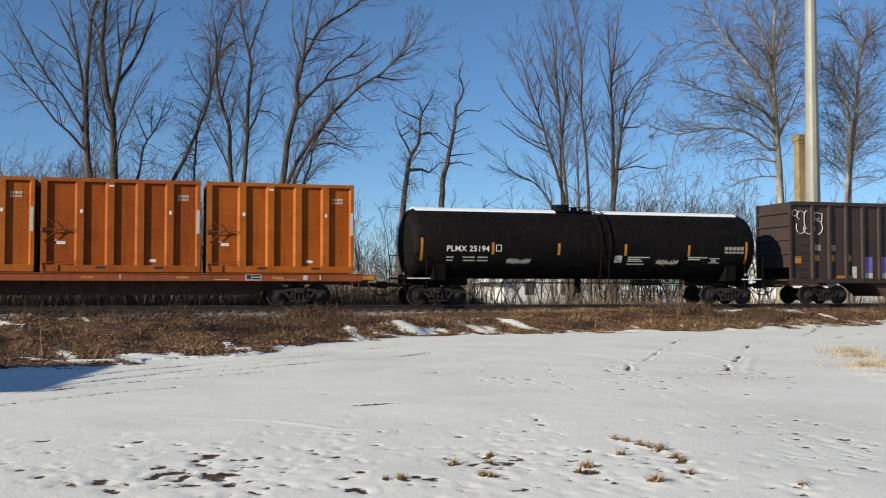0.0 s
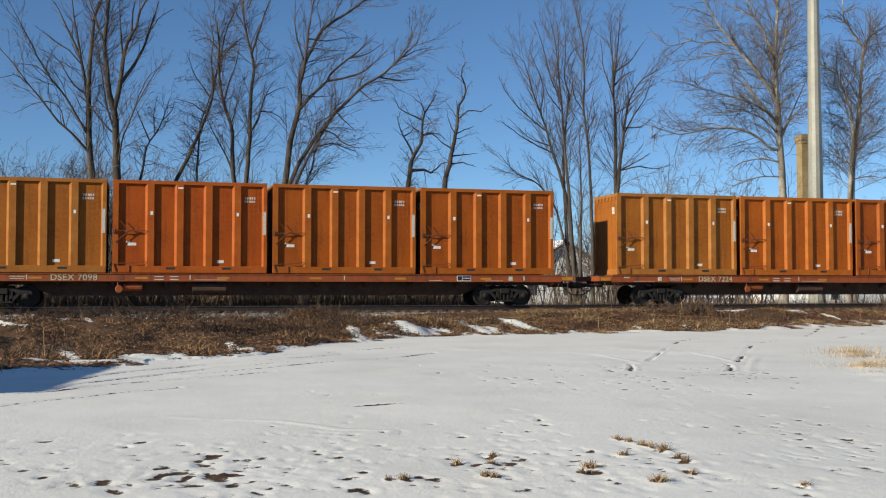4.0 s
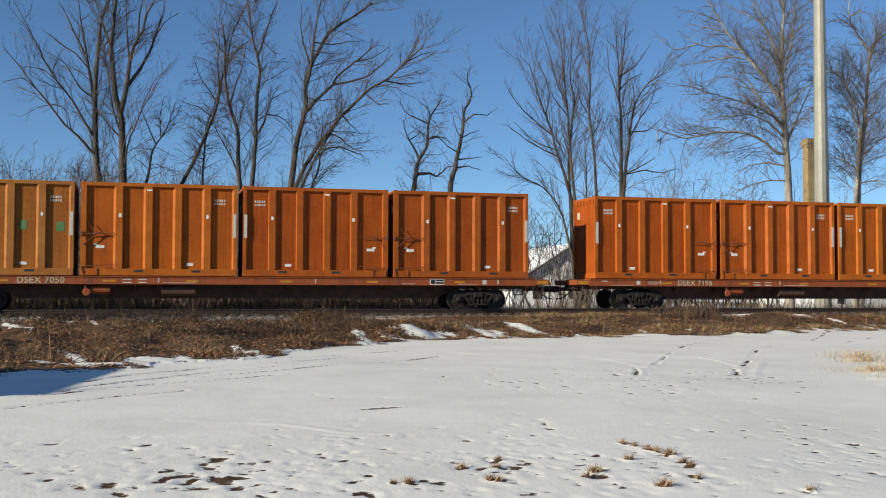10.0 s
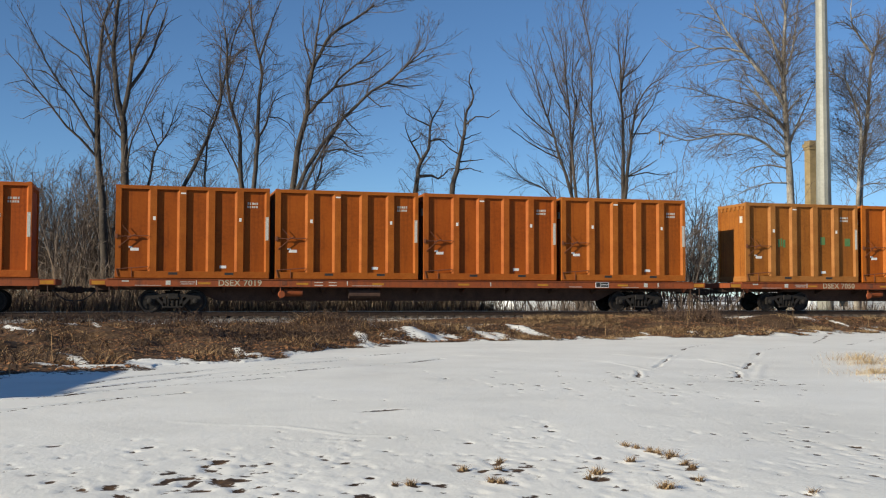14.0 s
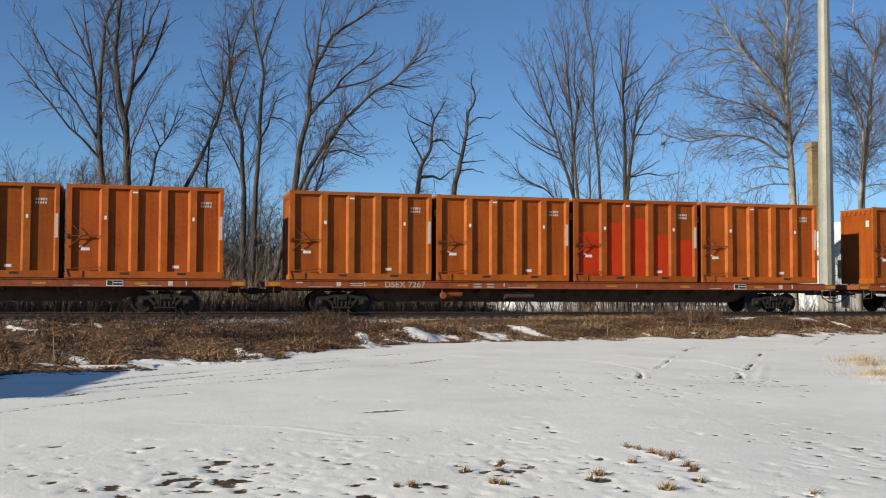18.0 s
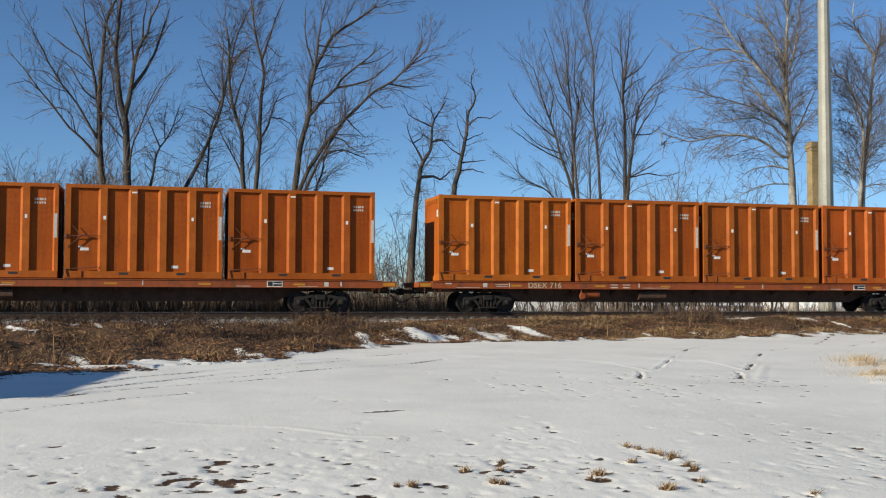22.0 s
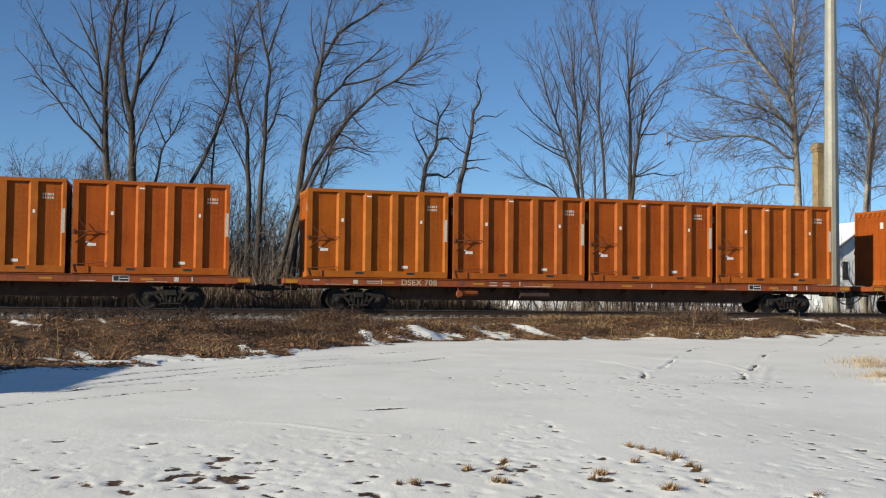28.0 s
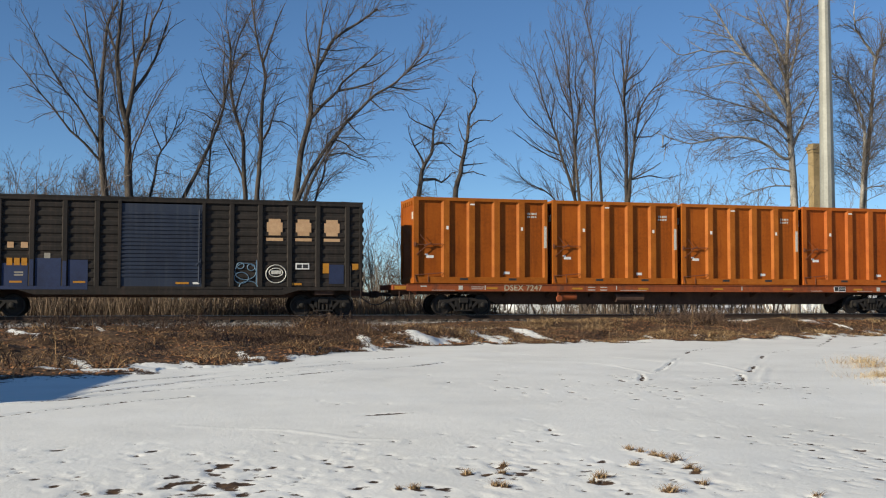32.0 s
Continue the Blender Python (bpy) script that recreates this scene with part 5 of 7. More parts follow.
# ---- box car ----
def build_box_car():
    t = tagged(new("box_car"), "grimy dark grey box car with a blue sliding door", "box car")
    h, z0, z1 = 7.86, 1.03, 4.55
    part("floor", B(-h, h, -1.36, 1.36, z0, z0 + 0.1), M_UNDER, t)
    part("roof", prism(bmesh.new(), [(-1.46, z1 - 0.02), (1.46, z1 - 0.02), (1.46, z1 + 0.05), (0, z1 + 0.16), (-1.46, z1 + 0.05)], "x", -h - 0.02, h + 0.02), M_BOX, t)
    for i in range(13):
        x = -h + 0.5 + i * 1.22
        part("roof_rib", prism(bmesh.new(), [(-1.47, z1 + 0.05), (1.47, z1 + 0.05), (0, z1 + 0.2)], "x", x - 0.06, x + 0.06), M_BOX, t)
    POSTS = [2.64, 3.75, 4.92, 6.05, 7.25]
    posts = POSTS + [-2.42, -3.59, -4.76, -5.93, -7.1]
    for s in (-1, 1):
        y = s * 1.36
        for a, b in ((-h, -1.62), (1.62, h)):
            # pressed sheet: shallow horizontal ridges
            bm = bmesh.new()
            pts = [(y - s * 0.05, z0), (y, z0)]
            n = 10
            for k in range(n):
                za = z0 + 0.1 + k * (z1 - z0 - 0.2) / n
                d = (z1 - z0 - 0.2) / n
                pts += [(y, za), (y + s * 0.035, za + d * 0.15), (y + s * 0.035, za + d * 0.55), (y, za + d * 0.72)]
            pts += [(y, z1), (y - s * 0.05, z1)]
            prism(bm, pts, "x", a, b)
            part("side_sheet", bm, M_BOX, t, "grimy dark sheets with pressed ridges")
        for x in posts:
            part("side_post", prism(bmesh.new(), [(x - 0.12, y), (x - 0.075, y + s * 0.085), (x + 0.075, y + s * 0.085), (x + 0.12, y)], "z", z0 + 0.125, z1 - 0.142), M_BOX, t)
        for e in (-1, 1):
            part("corner_post", B(min(e * h, e * (h - 0.12)), max(e * h, e * (h - 0.12)), min(y - s * 0.05, y + s * 0.08), max(y - s * 0.05, y + s * 0.08), z0, z1), M_BOX, t)
        part("side_sill", prism(bmesh.new(), [(-h, z0 + 0.12), (h, z0 + 0.12), (h, z0 - 0.02), (h - 2.6, z0 - 0.02), (h - 3.2, z0 - 0.2), (-h + 3.2, z0 - 0.2), (-h + 2.6, z0 - 0.02), (-h, z0 - 0.02)], "y", min(y, y + s * 0.09), max(y, y + s * 0.09)), M_BOX, t)
        part("top_plate", B(-h, h, min(y, y + s * 0.09), max(y, y + s * 0.09), z1 - 0.14, z1, 0.01), M_BOX, t)
        # the sliding door
        bm = bmesh.new()
        yd = y + s * 0.07
        pts = [(y, z0 + 0.1), (yd, z0 + 0.1), (yd, z0 + 0.42)]
        n = 17
        d = (z1 - z0 - 0.95) / n
        for k in range(n):
            za = z0 + 0.42 + k * d
            pts += [(yd, za + d * 0.3), (yd + s * 0.03, za + d * 0.45), (yd + s * 0.03, za + d * 0.85), (yd, za + d)]
        pts += [(yd, z1 - 0.2), (y, z1 - 0.2)]
        prism(bm, pts, "x", -1.56, 1.56)
        door = part("door", bm, M_BLUE, t, "faded blue ribbed sliding door")
        for x in (-1.6, 1.55):
            part("door_post", B(x - 0.06, x + 0.06, min(y, y + s * 0.12), max(y, y + s * 0.12), z0 + 0.05, z1 - 0.1, 0.01), M_BOX, door)
        bm = bmesh.new()
        rod(bm, (1.38, yd + s * 0.06, z0 + 0.25), (1.38, yd + s * 0.06, z1 - 0.4), 0.03, 8)
        rod(bm, (1.25, yd + s * 0.07, 1.95), (1.45, yd + s * 0.07, 2.15), 0.03, 6)
        part("lock_rod", bm, M_BLUE, door)
        part("door_rail", B(-1.7, 4.6, min(y, y + s * 0.11), max(y, y + s * 0.11), z0 + 0.02, z0 + 0.1), M_BOX, t)
    for e in (-1, 1):
        bm = bmesh.new()
        pts = [(e * (h - 0.06), z0), (e * h, z0)]
        for k in range(9):
            za = z0 + 0.1 + k * 0.37
            pts += [(e * h, za), (e * (h + 0.06), za + 0.1), (e * (h + 0.06), za + 0.2), (e * h, za + 0.3)]
        pts += [(e * h, z1), (e * (h - 0.06), z1)]
        prism(bm, pts, "y", -1.4, 1.4)
        part("end_sheet", bm, M_BOX, t)
        bm = bmesh.new()
        for k in range(4):
            rod(bm, (e * (h - 0.5), -1.52, 0.75 + k * 0.36), (e * (h - 0.08), -1.52, 0.75 + k * 0.36), 0.015, 6)
        for x in (h - 0.5, h - 0.08):
            rod(bm, (e * x, -1.52, 0.6), (e * x, -1.52, 2.0), 0.015, 6)
        part("ladder", bm, M_BOX, t)
        part("centre_sill", B(min(0, e * (h + 0.2)), max(0, e * (h + 0.2)), -0.35, 0.35, 0.72, 1.04), M_UNDER, t)
        part("bolster", B(min(e * 5.95, e * 6.7), max(e * 5.95, e * 6.7), -1.3, 1.3, 0.84, 1.04), M_UNDER, t)
        add_coupler(t, e * (h + 0.15), e)
        add_truck(t, e * 6.33)

    def mark(x0, x1, za, zb, mat, nm, lab="", y=-1.402):
        part(nm, B(x0, x1, y - 0.004, y + 0.002, za, zb), mat, t, lab)
    # the owner's mark as plain blocks, each over a bar
    for x in (4.0, 5.15, 6.3):
        for dx, a, b in ((0.12, 3.72, 3.86), (0.0, 3.34, 3.72), (0.12, 3.2, 3.34)):
            mark(x + dx * 0.6, x + 0.62 - dx * 0.6, a, b, M_CREAM, "owner_mark", "cream block of the owner's mark")
        mark(x - 0.02, x + 0.64, 2.98, 3.1, M_CREAM, "owner_mark", "cream bar under the owner's mark")
    mark(-5.63, -5.4, 2.58, 2.8, M_CREAM, "stencil_bar", "pale stencil bar")
    mark(-5.15, -4.9, 2.58, 2.8, M_CREAM, "stencil_bar", "pale stencil bar")
    for x in (-5.64, -5.38, -5.12):
        mark(x, x + 0.2, 1.92, 2.2, M_YELLOW, "stencil_bar", "yellow stencil bar")
    for z in (1.53, 1.63):
        mark(-5.37, -5.05, z, z + 0.06, M_STENCIL, "stencil_bar", "faded stencil bar")
    for x in (-5.53, -3.27):
        mark(x, x + 0.44, 1.27, 1.34, M_YELLOW, "reflector", "yellow reflector strip")
    mark(-4.32, -4.1, 2.2, 2.4, M_STENCIL, "stencil_bar", "faded stencil bar")
    mark(0.5, 1.0, 1.24, 1.32, M_YELLOW, "reflector", "yellow reflector strip", -1.436)
    mark(1.15, 1.4, 1.24, 1.32, M_WHITE, "reflector", "white reflector strip", -1.436)
    mark(4.9, 5.4, 1.22, 1.3, M_YELLOW, "reflector", "yellow reflector strip")
    mark(5.15, 5.7, 1.85, 2.1, M_WHITE, "stencil_border", "white bordered plate")
    mark(5.2, 5.4, 1.9, 2.05, M_BLACKP, "stencil_field", "", -1.407)
    mark(5.44, 5.65, 1.9, 2.05, M_BLACKP, "stencil_field", "", -1.407)
    mark(6.25, 6.5, 1.7, 2.1, M_YELLOW, "paint_patch", "yellow patch")
    mark(7.45, 7.7, 1.85, 2.1, M_YELLOW, "paint_patch", "yellow patch")
    mark(6.5, 7.1, 1.28, 2.05, M_BLUE2, "paint_patch", "blue patch")
    for a, b, zt in ((-7.8, -7.23, 1.95), (-6.98, -6.06, 2.15), (-5.8, -4.89, 2.0), (-4.63, -3.72, 2.2), (-3.46, -2.75, 2.15)):
        mark(a, b, z0 + 0.0, zt, M_BLUE2, "paint_patch", "faded blue lower band", -1.399)
    for x, zt in ((-3.59, 2.1), (-4.76, 2.15), (-5.93, 2.0), (-7.1, 1.95)):
        mark(x - 0.07, x + 0.07, z0 + 0.13, zt, M_BLUE2, "paint_patch", "faded blue lower band", -1.4475)
    mark(-7.8, -2.75, z0 - 0.01, z0 + 0.115, M_BLUE2, "paint_patch", "faded blue lower band", -1.4525)

    def ring(cx, cz, rx, rz, mat, lab, r=0.017):
        bm = bmesh.new()
        turns = [2 * math.pi * i / 18 for i in range(18)]
        loops = [[bm.verts.new((cx + (rx + du) * math.cos(a), -1.405 + dv, cz + (rz + du) * math.sin(a))) for du, dv in ((-r, 0), (0, -r), (r, 0), (0, r))] for a in turns]
        for u, v in zip(loops, loops[1:] + loops[:1]):
            for i in range(4):
                bm.faces.new((u[i], u[(i + 1) % 4], v[(i + 1) % 4], v[i]))
        part("spray_ring", bm, mat, t, lab)
    ring(4.38, 1.66, 0.4, 0.36, M_GREYW, "white spray-painted ring", 0.022)
    ring(4.38, 1.72, 0.27, 0.17, M_GREYW, "white spray-painted ring", 0.022)
    mark(4.18, 4.58, 1.66, 1.8, M_GREYW, "spray_patch", "white spray-painted half disc")
    ring(3.18, 1.75, 0.42, 0.33, M_LBLUE, "light blue spray-painted ring")
    ring(3.02, 1.5, 0.28, 0.22, M_LBLUE, "light blue spray-painted ring")
    ring(3.4, 1.92, 0.15, 0.13, M_LBLUE, "light blue spray-painted ring", 0.018)
    ring(2.98, 1.98, 0.14, 0.12, M_LBLUE, "light blue spray-painted ring", 0.018)
    ring(3.3, 1.15, 0.36, 0.22, M_LBLUE, "light blue spray-painted ring")
    mark(3.58, 3.63, 1.2, 2.2, M_LBLUE, "spray_patch", "light blue spray line", -1.46)
    return t


def build_train():
    """The wagons and their loads, with each one's place along the track at the start and its height over the rail."""
    moving, axles = [], []
    flat = build_flat_car()
    kinds = {"plain": build_container("shipping_container"), "red": build_container("shipping_container", red=True), "green": build_container("shipping_container", green=True)}
    tagged(kinds["red"], "orange steel container with a fresh red repaint over its lower bays")
    tagged(kinds["green"], "faded tan-orange steel container smeared with green paint")
    used = set()
    r = random.Random(5)
    numbers = ["DSEX 7224", "DSEX 7098", "DSEX 7196", "DSEX 7050", "DSEX 7019", "DSEX 7267", "DSEX 716", "DSEX", "DSEX 708", "DSEX 7247"]
    tan = {(0, 0): (0.95, 1.42, 2.5), (1, 0): (0.93, 1.36, 2.2), (3, 0): (0.92, 1.42, 3.0), (5, 0): (0.95, 1.0, 1.3), (0, 1): (1.05, 1.15, 1.2), (8, 1): (0.95, 0.95, 1.2), (4, 3): (0.98, 1.1, 1.3)}
    flipped = {(2, 0), (2, 2), (3, 2)}
    # play in the couplers
    slack = (0.01, -0.06, -0.06, -0.23, -0.35, -0.47, -0.17, 0.01, -0.09, -0.25)
    cars = []
    for k in range(10):
        x = -4.03 - 27.205 * k + slack[k]
        car = flat if k == 0 else copy_thing(flat, Matrix())
        moving.append((car, x, 0.0, 0))
        axles += [o for o in car.children_recursive if o.name.startswith("wheelset")]
        cars.append(car)
        for j in range(4):
            kind = "red" if (k, j) == (5, 2) else ("green" if (k, j) == (3, 0) else "plain")
            src = kinds[kind]
            c = src if kind not in used else copy_thing(src, Matrix())
            used.add(kind)
            g = r.uniform(0.86, 1.1)
            tint = tan.get((k, j), (g, g * r.uniform(0.9, 1.08), g * r.uniform(0.85, 1.15)))
            if (k, j) in tan and kind == "plain":
                tagged(c, "sun-faded tan-orange steel container on a flat car")
            if k >= 7 and (k, j) not in tan:
                tint = (tint[0], tint[1] * 1.03, tint[2])
            for o in c.children_recursive:
                o.color = (*tint, 1)
            moving.append((c, x + (j - 1.5) * 6.132, SH, 180 if (k, j) in flipped else 0))
    for car, word in zip(cars, numbers):
        me = letters(word, 0.34)
        me.materials[0] = M_LETTER
        part("lettering", me, None, car, "worn cream reporting letters", at=pose(-8.25, -1.336, SH - 0.27))
    for thing, x in ((build_tank_car(), 18.62), (build_hopper(), 28.5 + 7.45), (build_box_car(), 8.0 - 279.33)):
        moving.append((thing, x, 0.0, 0))
        axles += [o for o in thing.children_recursive if o.name.startswith("wheelset")]
    for thing, x, z, turn in moving:
        thing.matrix_basis = pose(x, YC, RAIL + z, 0, 0, turn)
    return moving, axles


TRAIN, AXLES = build_train()


# ---- trees ----
class Wood:
    """Gathers tapered tubes into one mesh."""
    def __init__(self, seed):
        self.v, self.f, self.r = [], [], random.Random(seed)

    def tube(self, pts, r0, r1, sides):
        n, o = len(pts), len(self.v)
        for i, p in enumerate(pts):
            q = pts[min(i + 1, n - 1)]
            b = pts[max(i - 1, 0)]
            dx, dy, dz = q[0] - b[0], q[1] - b[1], q[2] - b[2]
            L = math.sqrt(dx * dx + dy * dy + dz * dz) or 1.0
            dx, dy, dz = dx / L, dy / L, dz / L
            # two directions across the path
            if abs(dy) < 0.97:
                ux, uy, uz = dz, 0.0, -dx
            else:
                ux, uy, uz = -dy, dx, 0.0
            k = math.sqrt(ux * ux + uy * uy + uz * uz)
            ux, uy, uz = ux / k, uy / k, uz / k
            vx, vy, vz = dy * uz - dz * uy, dz * ux - dx * uz, dx * uy - dy * ux
            rad = r0 + (r1 - r0) * i / (n - 1)
            for s in range(sides):
                a = 2 * math.pi * s / sides
                c, e = math.cos(a) * rad, math.sin(a) * rad
                self.v.append((p[0] + ux * c + vx * e, p[1] + uy * c + vy * e, p[2] + uz * c + vz * e))
        for i in range(n - 1):
            for s in range(sides):
                a, b = o + i * sides + s, o + i * sides + (s + 1) % sides
                self.f.append((a, b, b + sides, a + sides))

    def path(self, p, d, length, n, wob, trop):
        """A wandering line. trop: how strongly it turns up (or down)."""
        g = self.r.gauss
        pts = [p]
        dx, dy, dz = d
        for i in range(n):
            dx, dy, dz = dx + g(0, wob), dy + g(0, wob), dz + g(0, wob) + trop
            L = math.sqrt(dx * dx + dy * dy + dz * dz)
            dx, dy, dz = dx / L, dy / L, dz / L
            s = length / n
            p = (p[0] + dx * s, p[1] + dy * s, p[2] + dz * s)
            pts.append(p)
        return pts


def side_way(r, d, angle):
    """A direction that leaves d by an angle, at random round it."""
    a = r.uniform(0, 2 * math.pi)
    w = Vector(d)
    u = w.orthogonal().normalized()
    v = w.cross(u)
    q = w * math.cos(angle) + (u * math.cos(a) + v * math.sin(a)) * math.sin(angle)
    return (q.x, q.y, q.z)


def sprout(wood, twig, pts, r0, r1, length, level, st):
    """Branches along a path, and their own branches."""
    r = wood.r
    n = len(pts) - 1
    count = max(2, int(length * st["per_m"][level] + r.random()))
    first = st["first"][level]
    for i in range(count):
        f = first + (1 - first) * (i + r.random()) / count
        j = min(int(f * n), n - 1)
        e = f * n - j
        a, b = pts[j], pts[j + 1]
        p = tuple(a[k] + (b[k] - a[k]) * e for k in range(3))
        d = Vector((b[0] - a[0], b[1] - a[1], b[2] - a[2])).normalized()
        way = side_way(r, d, radians(r.uniform(*st["angle"])))
        rr = (r0 + (r1 - r0) * f) * st["thin"]
        L = length * st["ratio"][level] * (1.15 - 0.75 * f) * r.uniform(0.6, 1.25)
        L = min(L, st["longest"][level])
        if L < 0.12:
            continue
        segs = st.get("segs", (5, 4, 2))[level]
        q = wood.path(p, way, L, segs, st["wob"] * (1, 0.9, 0.8)[level], st["trop"])
        base = min(max(rr, 0.006), (0.022, 0.010, 0.006)[level])
        tip = (0.006, 0.004, 0.0035)[level] * st.get("fat", 1.0)
        twig.tube(q, max(base, tip), tip, (5, 3, 3)[level])
        if level < 2:
            sprout(wood, twig, q, base, tip, L, level + 1, st)


ASH = dict(per_m=(2.0, 3.6, 4.6), first=(0.22, 0.15, 0.1), angle=(18, 55), thin=0.5, ratio=(0.40, 0.45, 0.42), longest=(2.8, 1.4, 0.7), wob=0.17, trop=0.03, stout=0.2, fat=1.1)
VASE = dict(per_m=(2.0, 3.2, 4.4), first=(0.12, 0.1, 0.1), angle=(16, 46), thin=0.45, ratio=(0.36, 0.45, 0.45), longest=(2.6, 1.2, 0.6), wob=0.13, trop=0.06)
SYCA = dict(per_m=(3.2, 4.4, 4.8), first=(0.12, 0.15, 0.1), angle=(24, 62), thin=0.5, ratio=(0.42, 0.46, 0.44), longest=(3.4, 1.6, 0.8), wob=0.18, trop=-0.005, stout=0.2, fat=1.35)
GNARL = dict(per_m=(3.4, 4.8, 5.0), first=(0.3, 0.15, 0.1), angle=(30, 80), thin=0.4, ratio=(0.45, 0.55, 0.5), longest=(1.5, 0.9, 0.45), wob=0.26, trop=0.0)
SNAG = dict(per_m=(1.4, 4.5, 5.0), first=(0.45, 0.15, 0.1), angle=(30, 85), thin=0.4, ratio=(0.25, 0.5, 0.5), longest=(1.4, 0.9, 0.5), wob=0.25, trop=0.02)


def tree(label, x, y, seed, st, stems, bark=None, twigs=None, wob=0.009):
    """stems: each as the stem that it leaves (-1: the ground), the height there (or its step aside on the ground), its radius, and its sections as degrees of lean to the right and length."""
    bark, twigs = bark or M_BARK, twigs or M_TWIG
    wood, thin = Wood(seed), Wood(seed + 1)
    r = wood.r
    grown = []
    for on, z0, rad, sections in stems:
        if on < 0:
            p = (x + z0, y + (r.uniform(-0.3, 0.3) if grown else 0), -0.1)
        else:
            p = min(grown[on], key=lambda q: abs(q[2] - z0))
        length = sum(s[1] for s in sections)
        marks, leans, run_on = [], [], 0.0
        for a, s in sections:
            marks += [run_on + 0.25 * s, run_on + 0.75 * s]
            leans += [a, a]
            run_on += s
        n = max(6, int(length / 0.42))
        step = length / n
        depth = 0.0 if on < 0 else r.uniform(-0.35, 0.35)
        pts, lean_noise = [p], 0.0
        for i in range(n):
            lean_noise = lean_noise * 0.3 + r.gauss(0, wob * 3.5)
            a = radians(float(np.interp((i + 0.5) * step, marks, leans))) + lean_noise
            depth = depth * 0.9 + r.gauss(0, wob * 0.8)
            p = (p[0] + math.sin(a) * step, p[1] + depth * step, p[2] + math.cos(a) * step)
            pts.append(p)
        grown.append(pts)
        tip = max(0.012, rad * st.get("stout", 0.08))
        wood.tube(pts, rad, tip, 9 if rad > 0.12 else 6)
        if on < 0:
            # the root flare
            foot = pts[0]
            wood.tube([(foot[0], foot[1], -0.1), (foot[0], foot[1], 0.35), pts[2]], rad * 1.5, rad * 0.97, 9)
        bare = dict(st, first=(0.45,) + st["first"][1:]) if on < 0 else st
        sprout(wood, thin, pts, rad, tip, length, 0, bare)
    ob = tagged(new("bare_tree"), label, "tree", group="bare trees behind the track")
    me = cloud_mesh("trunk", wood.v, wood.f, bark)
    me.shade_smooth()
    part("trunk", me, None, ob)
    part("crown", cloud_mesh("crown", thin.v, thin.f, twigs), None, ob, "leafless crown of fine twigs")
    return ob


